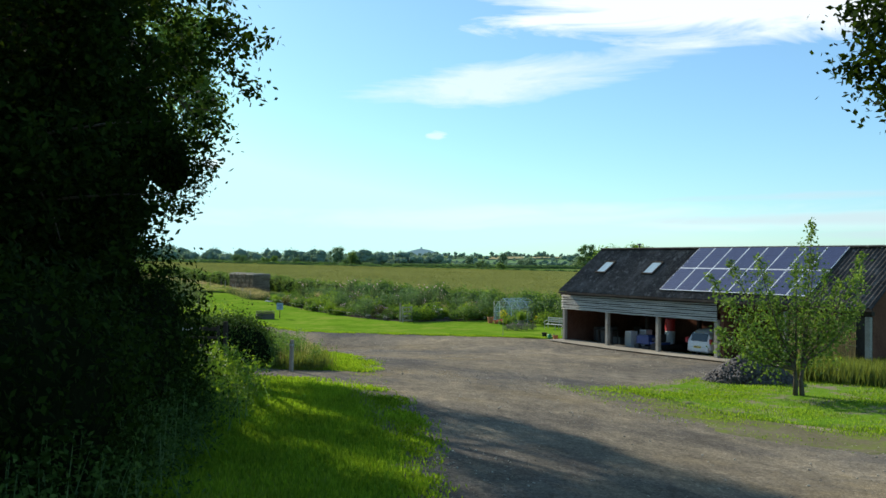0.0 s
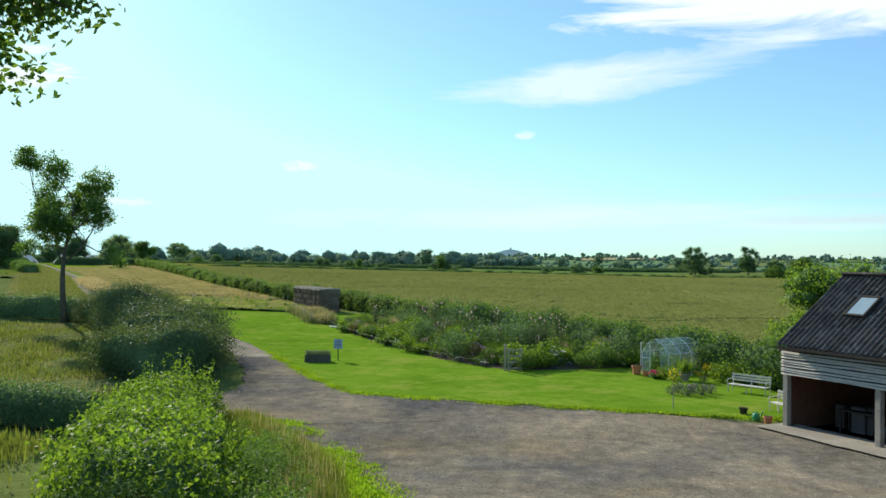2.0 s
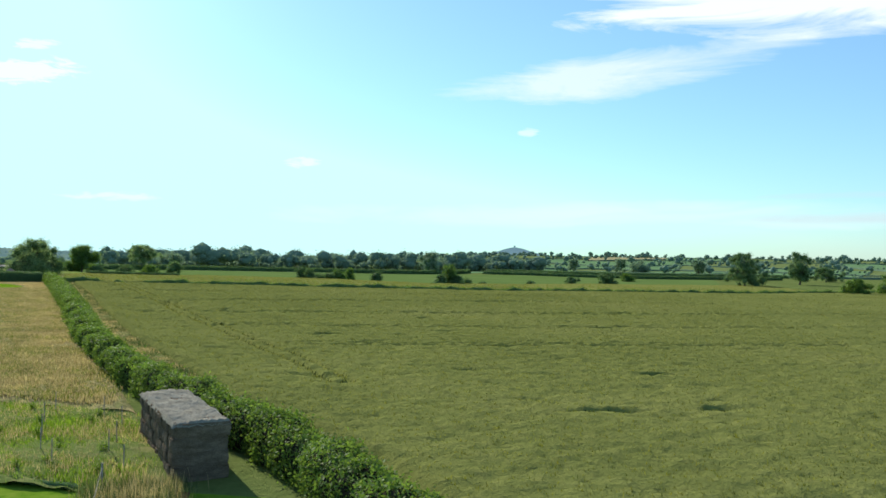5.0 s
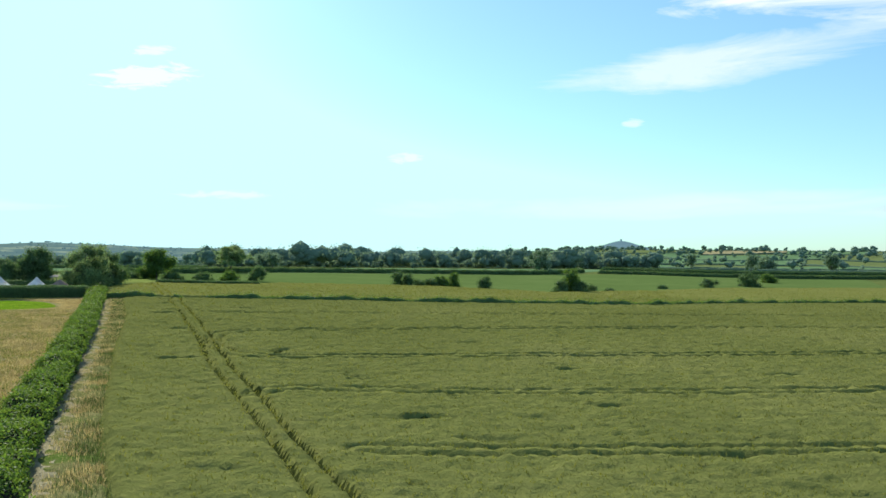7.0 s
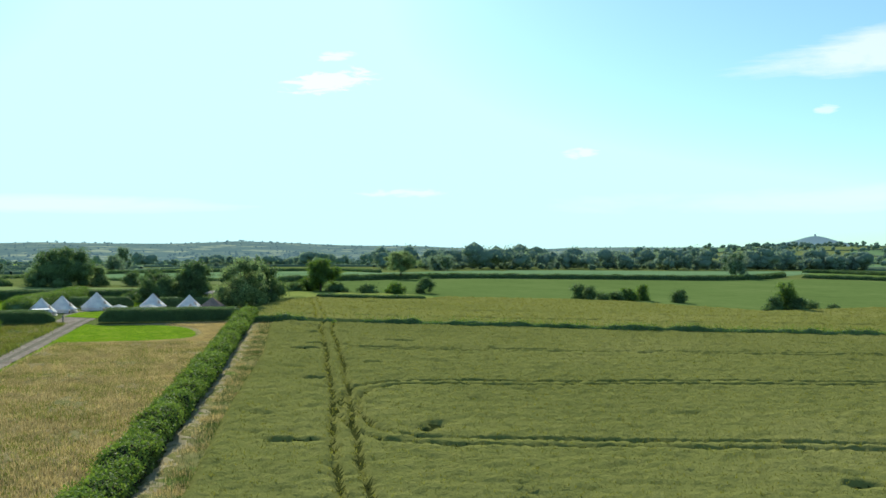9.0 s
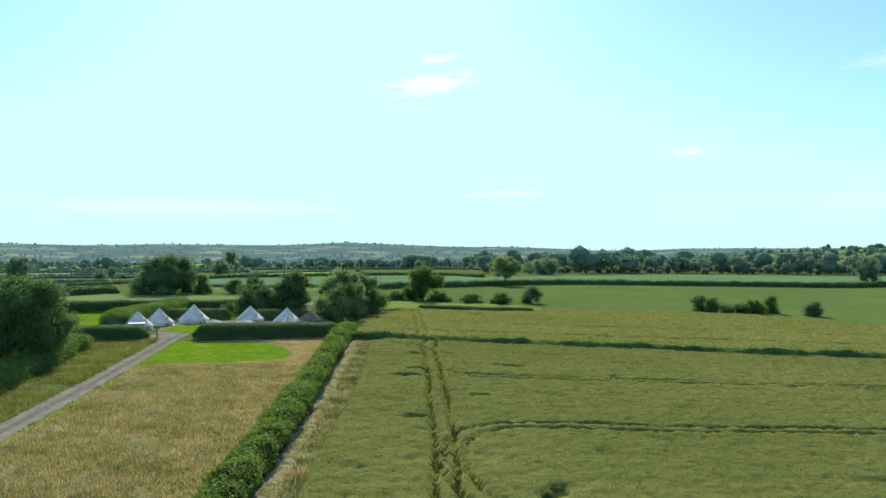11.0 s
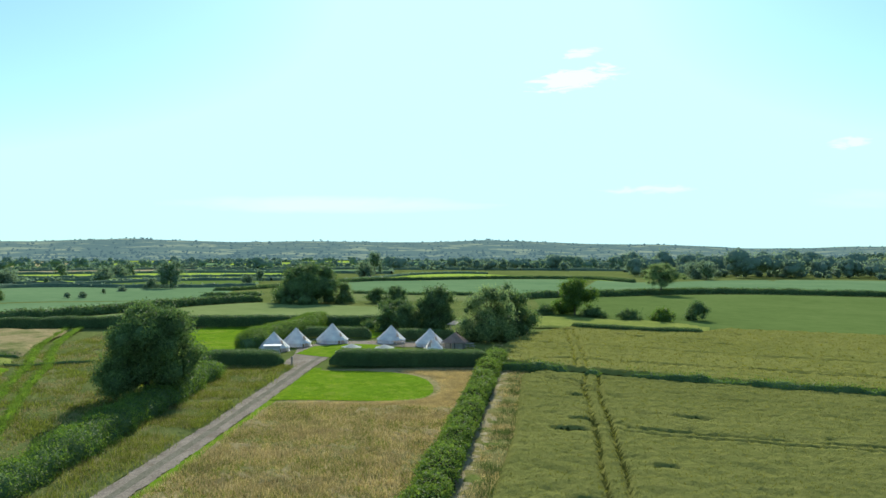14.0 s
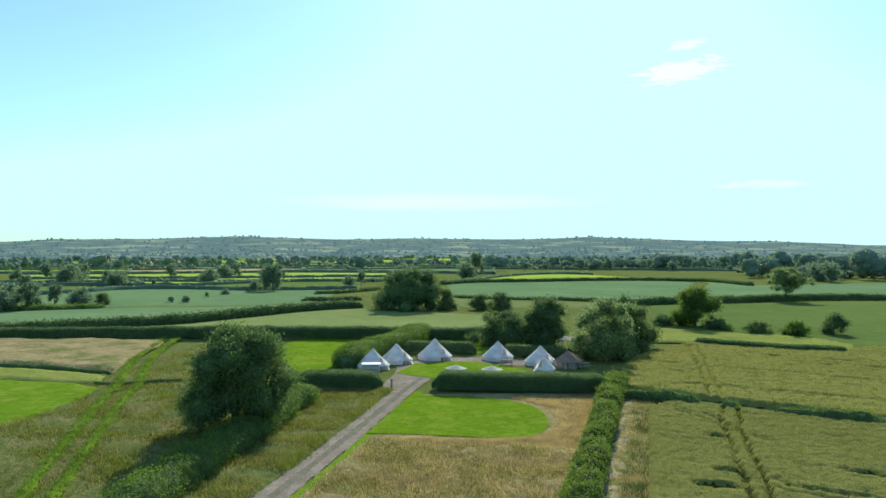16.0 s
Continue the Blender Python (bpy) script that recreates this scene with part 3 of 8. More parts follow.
sheet("camp_green_back", BACK_IN, BACK_OUT, M["lawn"], 0.05, 1.0, 0.1, "mown green behind the tents", "lawn")
sheet("camp_path", [(-113, 221), (-117, 227), (-122, 233), (-121, 239), (-113, 246)], [(-116.5, 219.5), (-122, 226), (-128, 233), (-126, 243), (-116, 249)], M["lane"], 0.03, 1.0, 0.2,
                  "trodden stony ground round the tents", "path")
sheet("side_field_green", [(-129, 219.5), (-132.3, 228.9), (-141, 237), (-149.4, 243.7)], [(-138, 210), (-147, 222), (-153, 231), (-158, 239)], M["lawn"], 0.05, 1.5, 0.3, "mown green paddock behind the hedge", "lawn")

# crop
def inside(px, py, poly):
    poly = np.asarray(poly, float)
    res = np.zeros(px.shape, bool)
    j = len(poly) - 1
    for i in range(len(poly)):
        xi, yi, xj, yj = *poly[i], *poly[j]
        hit_ = ((yi > py) != (yj > py)) & (px < (xj - xi) * (py - yi) / (yj - yi + 1e-12) + xi)
        res ^= hit_
        j = i
    return res


def line_distance(px, py, pts):
    p = np.asarray(pts, float)
    d = np.full(px.shape, 1e9)
    for a, b in zip(p[:-1], p[1:]):
        ab = b - a
        t = np.clip(((px - a[0]) * ab[0] + (py - a[1]) * ab[1]) / (ab @ ab), 0, 1)
        d = np.minimum(d, np.hypot(px - a[0] - t * ab[0], py - a[1] - t * ab[1]))
    return d


HEDGE_LINE = [(13.5, 72), (9.5, 80.5), (4, 90.5), (-2.5, 98.5), (-8.5, 106), (-17.0, 119), (-28.5, 131.5), (-41.5, 148.5), (-55.2, 170.2), (-69, 192.2), (-84, 215.5), (-97, 235.5)]
CROSS = [(-97, 234.8), (-91, 236.6), (-78, 241), (-61, 247.3), (-41, 254.8), (-15, 267.4), (4, 287), (40, 318), (80, 352), (140, 400)]
FIELD = [(16, 73), (12.3, 81.5), (6.8, 91.5), (0.3, 99.5), (-5.8, 107), (-14, 119.5), (-25, 132), (-36.8, 148.5), (-44.4, 159), (-61.5, 186), (-76, 210), (-91.2, 232.5)] + CROSS[1:] + [(160, 330), (150, 120), (60, 70)]
TRAMS = [([(-19.5, 138), (-21.7, 142), (-24.4, 146.2), (-28.2, 151.7), (-34, 160.1), (-41, 170.5), (-46, 177.6), (-51.3, 185.9), (-57, 195), (-62.4, 203.2), (-69.4, 214), (-80.7, 230.6), (-85, 238)], 0.70),
         ([(60, 262), (-5.2, 226.7), (-34.6, 211.7), (-45.1, 205.4), (-51.6, 202.4), (-55.1, 200), (-56.2, 197), (-55.3, 193.6), (-52, 188), (-49.2, 185), (-46.7, 183.8), (-43.1, 184.4), (-37.7, 186.8), (-30.4, 190.1), (-8.8, 199.9), (60, 232)], 0.75),
         ([(-71.5, 217.6), (-69.1, 216.9), (-64, 218.4), (-59.5, 220.5), (-50.6, 224.4), (-39.7, 230), (60, 282)], 0.7),
         ([(-38.9, 168), (-38.4, 169.9), (-37.1, 171), (-33.9, 171.9), (-29.9, 172.7), (-24.3, 174.1), (-11.7, 178.8), (90, 222)], 0.7),
         ([(-28, 156.9), (-24.2, 157.6), (-17.9, 159.7), (-11.4, 161.7), (-1, 165.6), (5, 168), (90, 203)], 0.7),
         ([(7.8, 115.6), (10.6, 113.5), (15.5, 113.6), (20.5, 116.5), (34, 122)], 0.5),
         ([(6.8, 106.7), (10.5, 108.8), (14.9, 111.9), (24, 113)], 0.4),
         ([(-91, 234.2), (-87.5, 232.8), (-84.2, 232.2), (-80, 229.5)], 0.4)]
DENTS = [(-79.7, 226, 1.1, 0.6), (-74.1, 217.7, 1.2, 0.6), (-72.8, 213.8, 2.2, 0.8), (-61.9, 199.2, 1.6, 0.6), (-51.6, 180.2, 2.2, 0.6), (-66.9, 224.6, 1.9, 0.7), (-26.8, 165, 1.5, 0.8), (-4.8, 154.5, 1.5, 0.7), (-2.8, 132.6, 3.2, 0.6),
         (-12.3, 145.4, 1.5, 0.6), (-34, 176, 1.4, 0.6), (-45.5, 188, 1.0, 1.6), (10.5, 113.4, 2.6, 0.6), (-62, 209, 1.1, 0.5), (4, 135, 2.2, 0.6), (-20, 186, 1.5, 0.6), (20, 140, 2.5, 0.6), (-3, 190, 2.0, 0.7), (-16, 172, 1.2, 0.5), (2, 148, 1.8, 0.5)]


def crop_sheet(name, x0, x1, y0, y1, step, seed, label, land, trams, dents, stuff=("crop", "crop_rut_shade", "crop_ear"), many=230000):
    rng = np.random.default_rng(seed)
    x, y = np.meshgrid(np.arange(x0, x1 + step / 2, step), np.arange(y0, y1 + step / 2, step), indexing="ij")
    x = x + (rng.random(x.shape) - 0.5) * step * 0.5
    y = y + (rng.random(y.shape) - 0.5) * step * 0.5
    h = 0.68 + 0.03 * smooth_noise(x, y, 3.0, 1) + 0.05 * smooth_noise(x, y, 0.9, 2) + 0.15 * (rng.random(x.shape) - 0.5)
    h += 0.03 * smooth_noise(x * 0.3 + y, y - x * 0.3, 6.0, 4)
    wob = 0.25 * smooth_noise(x, y, 5, 6)
    low = np.zeros(x.shape)
    for k, (pts, half) in enumerate(trams):
        d = line_distance(x, y, pts)
        low = np.maximum(low, (0.92 if k == 0 else 0.80 if k == 1 else 0.62) * (1 - sm(0.06, 0.28, np.abs(d - half + wob * 0.4))))
    for dx_, dy_, ra, rb in dents:
        c_, s_ = 0.55, 0.835
        u, v = (x - dx_) * s_ + (y - dy_) * c_ * 0.3, (y - dy_) * s_ - (x - dx_) * 0.3
        low = np.maximum(low, 0.76 * (1 - sm(0.35, 1.15, np.hypot(u / ra, v / rb) * 1.25 + 0.35 * smooth_noise(x, y, 0.8, 9))))
    low = np.maximum(low, 0.25 * sm(0.8, 1.0, smooth_noise(x * 0.5, y, 1.6, 7)))
    h = h * (1 - 0.82 * low) * sm(0.0, 0.9, line_distance(x, y, land + land[:1]))
    z = ground_z(x, y) + h
    cx, cy = (x[:-1, :-1] + x[1:, 1:]) / 2, (y[:-1, :-1] + y[1:, 1:]) / 2
    keep = inside(cx, cy, land)
    me = grid_mesh(name, x, y, z, M[stuff[0]], False, keep)
    me.materials.append(M[stuff[1]])
    # deep ruts and dents take the rut material
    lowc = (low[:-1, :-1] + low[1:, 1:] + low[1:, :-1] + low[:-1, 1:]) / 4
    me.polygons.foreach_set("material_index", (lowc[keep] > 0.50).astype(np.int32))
    if many:
        ex, ey = x0 + (x1 - x0) * rng.random(many), y0 + (y1 - y0) * rng.random(many)
        gi = np.clip(((ex - x0) / step).astype(int), 0, x.shape[0] - 1), np.clip(((ey - y0) / step).astype(int), 0, x.shape[1] - 1)
        ok = inside(ex, ey, land) & (low[gi] < 0.3)
        pts = np.stack([ex[ok], ey[ok], z[gi][ok] - 0.12], -1)
        ears = leaf_mesh("barley_ears", blades(pts, 0.19, 0.055 if step < 0.35 else 0.11, rng, 2, 0.9, 0.12), M[stuff[2]])
        tagged(new("barley_ears", ears), "nodding barley ears standing over the field", "crop", kind="stuff")
    return tagged(new(name, me), label, "crop", kind="stuff")


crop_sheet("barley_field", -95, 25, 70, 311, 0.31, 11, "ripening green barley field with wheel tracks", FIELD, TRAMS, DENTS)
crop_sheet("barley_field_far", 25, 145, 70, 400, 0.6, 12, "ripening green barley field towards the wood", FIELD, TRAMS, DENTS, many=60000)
sheet("hedge_foot_straw", offset(HEDGE_LINE[6:], -0.95), offset(HEDGE_LINE[6:], -2.5), M["cut_straw"], 0.09, 0.35, 0.25, "pale cut straw lying along the hedge foot", "straw", rough=0.16, jag=0.1)
sheet("field_margin", offset(HEDGE_LINE[6:], -1.0), offset(HEDGE_LINE[6:], -4.6), M["margin"], 0.05, 0.5, 0.3, "strip of dry rough grass beside the hedge", "grass margin", rough=0.22)
FIELD_STRIP = two_scale("rushy_strip", (0.138, 0.178, 0.040), (0.192, 0.228, 0.055), (0.250, 0.268, 0.078), 0.2, 1.5, 0.9, 0.9, 0.2)
GOLD = [(-99.5, 239), (-77, 244), (-60, 250.5), (-40, 258), (-13, 271), (7, 292), (43, 323), (83, 357), (84, 430), (50, 420), (10, 385), (-18, 330), (-33, 306), (-48, 311), (-61, 315), (-70, 313), (-77, 311), (-86, 305.5), (-96, 300), (-96.5, 292), (-101, 286.4), (-108.3, 283.2), (-115, 281), (-113.5, 266), (-109, 253.4)]
GOLD_TRAMS = [([(-112, 276), (-109.9, 273.2), (-99.9, 258.7), (-90.5, 244.6), (-87, 239.5)], 0.66), ([(-96, 240.5), (-95.2, 242.8), (-94.6, 245.5), (-92.5, 247.4), (-87, 248.9), (-81, 251.6), (-40, 270), (20, 306)], 0.5),
              ([(-101.5, 257.5), (-97.9, 259.9), (-90.9, 262.8), (-80, 266), (-40, 284), (0, 318)], 0.45)]
GOLD_DENTS = [(-103.9, 257.9, 1.2, 0.6), (-100.2, 252.5, 0.9, 0.5), (-101, 261, 1.0, 0.5), (-101.2, 271.7, 1.2, 0.5), (-99, 275.7, 1.5, 0.5), (-91.4, 279, 2.6, 0.8), (-90.7, 273.6, 1.5, 0.6), (-86, 276.5, 2.0, 0.8), (-94.4, 272.5, 1.0, 0.5), (-70, 270, 1.6, 0.6), (-55, 280, 1.8, 0.6)]
M["gold_rut"] = two_scale("gold_rut", (0.050, 0.066, 0.018), (0.078, 0.096, 0.025), (0.115, 0.128, 0.038), 0.3, 2.5, 0.9, 0.8, 0.1)
M["gold_ear"] = leafy("gold_ear", (0.130, 0.142, 0.038), (0.158, 0.166, 0.046), (0.190, 0.190, 0.060), 0.8, 0.34, 0.06)
for x0, x1, y0, y1, st_, n_ in ((-118, -8.5, 238, 336, 0.42, 60000), (-10, 85, 262, 431, 0.9, 24000)):
    crop_sheet("barley_field_beyond", x0, x1, y0, y1, st_, 13, "ripe golden barley beyond the field hedge", GOLD, GOLD_TRAMS, GOLD_DENTS, ("crop_gold", "gold_rut", "gold_ear"), n_)
sheet("stubble_strip", [(-121, 275), (-114.6, 281.2), (-108.3, 283), (-101, 286.2), (-94.5, 291.6)], [(-134, 290), (-123.3, 298.5), (-114.9, 302), (-107, 304), (-99, 302)], FIELD_STRIP, 0.18, 0.8, 0.3, "pale rushy strip behind the clipped hedge", "grass strip", rough=0.25)


# ---------------------------------------------------------------- hedges
def hedge(label, pts, width, height, mat="leaf", density=55, leaf=0.13, seed=1, wild=0.15, name="hedge", group="", step=0.7, clipped=False, bare=0.0):
    rng = np.random.default_rng(seed)
    pts = np.asarray(pts, float)
    length = np.sum(np.linalg.norm(np.diff(pts, axis=0), axis=1))
    n = max(4, int(length / step))
    c = along(pts, n)
    t = np.gradient(c, axis=0)
    t /= np.linalg.norm(t, axis=1, keepdims=True)
    side = np.stack([-t[:, 1], t[:, 0]], -1)
    prof = np.array([(-1.0, 0.0), (-1.04, 0.35), (-0.97, 0.75), (-0.72, 0.96), (-0.25, 1.02), (0.25, 1.02), (0.72, 0.96), (0.97, 0.75), (1.04, 0.35), (1.0, 0.0)])
    if clipped:
        prof = np.array([(-1.0, 0.0), (-1.0, 0.5), (-1.0, 0.94), (-0.9, 1.0), (-0.3, 1.01), (0.3, 1.01), (0.9, 1.0), (1.0, 0.94), (1.0, 0.5), (1.0, 0.0)])
    if bare:
        prof[0], prof[1] = (-0.80, 0.0), (-0.86, bare)
    s = np.arange(n) * step
    k = len(prof)
    lump = smooth_noise(s[:, None] + 9 * seed, np.arange(k)[None] * 0.4, 0.8, seed + 5) * wild * 0.7
    w = width / 2 * (1 + lump + wild * smooth_noise(s[:, None] + 40 * seed, np.arange(k)[None] * 0.9, 1.6, seed))
    hh = height * (1 + lump * 0.7 + wild * 0.8 * smooth_noise(s[:, None] + 17 * seed, np.arange(k)[None] * 0.5, 2.1, seed + 3))
    endt = np.sqrt(np.clip(np.minimum(s, s[::-1]) / (width * 0.5), 0.0, 1))[:, None]
    off = prof[None, :, 0] * w * endt
    x = c[:, None, 0] + side[:, None, 0] * off
    y = c[:, None, 1] + side[:, None, 1] * off
    base = ground_z(c[:, 0], c[:, 1])[:, None]
    z = base - 0.05 + prof[None, :, 1] * hh * (0.35 + 0.65 * endt)
    idx = np.arange(n * k).reshape(n, k)
    q = np.stack([idx[:-1, :-1], idx[1:, :-1], idx[1:, 1:], idx[:-1, 1:]], -1).reshape(-1, 4)
    P = np.stack([x, y, z], -1)
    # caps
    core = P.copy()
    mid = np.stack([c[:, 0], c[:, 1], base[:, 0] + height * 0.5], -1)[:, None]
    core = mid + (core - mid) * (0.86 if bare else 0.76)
    me = raw_mesh(name, core.reshape(-1, 3), q.ravel(), 4, M["stems" if bare else "shade_core" if mat in ("leaf_shade", "leaf_ivy_shaded") else "hedge_core"], True)
    ob = tagged(new(name, me), label, "hedge", group)
    # leaves on the skin
    a, b, d = P[:-1, :-1].reshape(-1, 3), P[1:, :-1].reshape(-1, 3), P[:-1, 1:].reshape(-1, 3)
    area = np.linalg.norm(np.cross(b - a, d - a), axis=1)
    thin = np.ones((n - 1, k - 1))
    if bare:
        thin[:, 0] = 0.10
    cnt = rng.poisson(area * density * thin.ravel())
    ii = np.repeat(np.arange(len(a)), cnt)
    u, v = rng.random((len(ii), 1)), rng.random((len(ii), 1))
    pos = a[ii] + (b - a)[ii] * u + (d - a)[ii] * v
    heart = np.broadcast_to(mid[:-1], P[:-1, :-1].shape).reshape(-1, 3)[ii]
    pos = heart + (pos - heart) * (0.80 + 0.24 * rng.random((len(ii), 1)))
    pos += rng.normal(size=pos.shape) * np.array([0.10, 0.10, 0.09]) * (0.3 if clipped else 0.6 + wild * 3)
    # whiskers on top
    m = int(length * 6 * (0.4 + wild * 4))
    j = rng.integers(0, n, m)
    tp = np.stack([c[j, 0] + side[j, 0] * rng.normal(size=m) * width * 0.25, c[j, 1] + side[j, 1] * rng.normal(size=m) * width * 0.25,
                   base[j, 0] + height + min(height, 1.5) * (wild * 0.4 + rng.random(m) * (0.12 + wild * 0.8))], -1)
    facing = np.concatenate([pos - heart, np.broadcast_to(np.array([0.0, 0.0, 1.0]), tp.shape)])
    pos = np.concatenate([pos, tp])
    part("foliage", leaf_mesh("foliage", leaf_quads(pos, leaf, rng, 0.1, out=facing, loose=0.5 if clipped else 0.8), M[mat]), ob)
    return ob


def bush(name, label, pts, width, height, mat, stems, leaf, seed, per=34, group=""):
    """Loose growth: upright stems, each with its own leaves."""
    rng = np.random.default_rng(seed)
    c = along(pts, 60)
    i = rng.integers(0, 60, stems)
    root = c[i] + rng.normal(size=(stems, 2)) * width * 0.24
    h = height * (0.45 + 0.65 * rng.random(stems)) * (0.8 + 0.3 * smooth_noise(root[:, 0], root[:, 1], 0.7, seed))
    lean = rng.normal(size=(stems, 2)) * 0.16 * height
    z = ground_z(root[:, 0], root[:, 1])
    ob = tagged(new(name), label, "shrub", group)
    k = np.repeat(np.arange(stems), per)
    t = 0.12 + 0.9 * rng.random(len(k)) ** 0.8
    taper = (0.20 + 0.05 * height) * (1.15 - 0.8 * np.clip(t, 0, 1))
    pos = np.stack([root[k, 0] + lean[k, 0] * t * t, root[k, 1] + lean[k, 1] * t * t, z[k] + h[k] * t], -1) + rng.normal(size=(len(k), 3)) * taper[:, None] * np.array([0.75, 0.75, 0.4])
    pos[:, 2] = np.maximum(pos[:, 2], z[k] + 0.04)
    part("foliage", leaf_mesh("foliage", leaf_quads(pos, leaf, rng, 0.15, 0.45), M[mat]), ob)
    base, tip = np.stack([root[:, 0], root[:, 1], z - 0.05], -1), np.stack([root[:, 0] + lean[:, 0], root[:, 1] + lean[:, 1], z + h * 0.95], -1)
    w_ = np.array([0.008, 0.008, 0.0])
    part("stem", leaf_mesh("stem", np.stack([base - w_, base + w_, tip + w_ * 0.3, tip - w_ * 0.3], 1).reshape(-1, 3), M["leaf_dark"]), ob, kind="stuff")
    return ob


hedge("long bushy field hedge between meadow and barley", HEDGE_LINE[4:] + [(-101.5, 242.5)], 2.3, 1.65, "leaf_hedge", 230, 0.165, 1, 0.24, "field_hedge", step=0.5, bare=0.42)
hedge("dark leafy garden hedge behind the flower border", HEDGE_LINE[:5], 1.9, 2.15, "leaf", 150, 0.15, 2, 0.24, "garden_hedge", step=0.5)
for k_, seg_ in enumerate(([(-96.5, 235.0), (-91, 236.8), (-88, 237.7)], [(-86.2, 238.2), (-84.2, 238.9)], [(-81.5, 239.8), (-78, 241), (-61, 247.3), (-41, 254.8), (-15, 267.4), (4, 287), (40, 318), (80, 352), (140, 400)])):
    hedge("low ragged weedy hedge crossing the barley field", seg_, 1.4, 1.2, "leaf", 60, 0.16, 3 + k_ * 30, 0.36, "field_hedge")
hedge("clipped dark hedge in front of the tents", [(-112.2, 223.2), (-108, 227), (-103, 232), (-98.4, 237)], 2.4, 2.1, "leaf_dark", 300, 0.10, 4, 0.04, "camp_hedge", "camp hedges", clipped=True)
hedge("clipped dark hedge beside the camp entrance", [(-123, 212.5), (-119, 216.5), (-116, 219.5)], 2.6, 2.0, "leaf_dark", 300, 0.10, 5, 0.04, "camp_hedge", "camp hedges", clipped=True)
hedge("broad rounded hedge running back along the tents", [(-128, 223), (-134, 231), (-140, 243), (-147, 252)], 4.5, 2.4, "leaf", 200, 0.13, 6, 0.08, "camp_hedge", "camp hedges")
hedge("dark hedge behind the camp green", [(-212, 176), (-190, 199), (-160, 232), (-146, 247), (-133, 262)], 1.9, 2.0, "leaf_dark", 110, 0.18, 7, 0.06, "boundary_hedge", clipped=True)
hedge("short dark hedge behind a tent", [(-135, 238), (-131, 243), (-127.5, 245.5)], 1.4, 1.7, "leaf_dark", 160, 0.13, 8, 0.04, "camp_hedge", "camp hedges", clipped=True)
hedge("short dark hedge beside a tent", [(-124.5, 247), (-121, 250), (-117, 253)], 1.4, 1.7, "leaf_dark", 160, 0.13, 9, 0.04, "camp_hedge", "camp hedges", clipped=True)
hedge("clipped dark hedge closing the stubble strip", [(-114.5, 280), (-108.3, 282), (-101, 285.2), (-94.8, 290.3)], 1.7, 1.25, "leaf_dark", 160, 0.15, 10, 0.06, "field_hedge", clipped=True)
hedge("rough hedge below the round tree", [(-88, 174), (-98, 186.5), (-104, 194), (-109.5, 201), (-118, 211)], 3.4, 1.9, "leaf", 120, 0.15, 11, 0.22, "lane_hedge")
hedge("tall brush along the lane bend", [(-18.2, 69.5), (-21.4, 79.5), (-25.6, 87.2), (-30.6, 94.4), (-36.8, 102.5)], 5.4, 2.6, "leaf_grey", 170, 0.12, 12, 0.4, "brush_bank", step=0.5)
hedge("clipped low hedge across the paddock", [(-14.2, 58.6), (-19, 59.8), (-24.6, 61.6), (-40, 66)], 1.6, 1.5, "leaf_dark", 150, 0.12, 13, 0.08, "paddock_hedge")
hedge("dark hedge behind the paddock", [(-30, 99), (-40, 101), (-60, 104), (-95, 110)], 2.6, 2.2, "leaf_dark", 35, 0.18, 14, 0.18, "paddock_hedge")
hedge("dense hedge behind the field gate", [(-3.6, 38.2), (-6.5, 38.6), (-10.5, 38.3), (-14, 37.5)], 2.2, 1.75, "leaf_ivy_shaded", 340, 0.085, 15, 0.14, "gate_hedge", step=0.4)
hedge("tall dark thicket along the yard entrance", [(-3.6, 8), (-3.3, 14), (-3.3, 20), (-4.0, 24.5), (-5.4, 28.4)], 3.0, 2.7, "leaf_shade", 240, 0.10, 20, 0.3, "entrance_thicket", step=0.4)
hedge("dense bright leafy hedge beside the lane", [(-6.6, 44.0), (-8.6, 49), (-10.8, 54), (-12.4, 58.5), (-13.6, 62)], 3.4, 1.75, "leaf_light", 210, 0.125, 16, 0.26, "verge_hedge", step=0.4)
bush("verge_bush", "bright leafy shoots over the lane hedge", [(-6.8, 44.5), (-8.8, 49), (-10.8, 54), (-12.4, 59), (-13.8, 63)], 2.4, 2.3, "leaf_light", 320, 0.11, 16, 56)
bush("verge_weeds", "tall leafy weeds and seeding grass behind the verge", [(-2.6, 37.6), (-3.2, 40), (-4.2, 44), (-6.0, 50), (-8.4, 56)], 1.7, 1.15, "leaf", 800, 0.075, 18, 40)
hedge("dark leafy end of the gate hedge", [(-4.4, 38.6), (-5.2, 41), (-6.2, 43.5)], 2.0, 1.6, "leaf_ivy_shaded", 260, 0.09, 17, 0.3, "gate_hedge", step=0.4)


# ---------------------------------------------------------------- trees
def limb_points(a, b, bend, n, rng):
    a, b = np.asarray(a, float), np.asarray(b, float)
    t = np.linspace(0, 1, n)[:, None]
    p = a + (b - a) * t
    off = rng.normal(size=3) * bend * np.linalg.norm(b - a)
    return p + off * np.sin(t * np.pi)


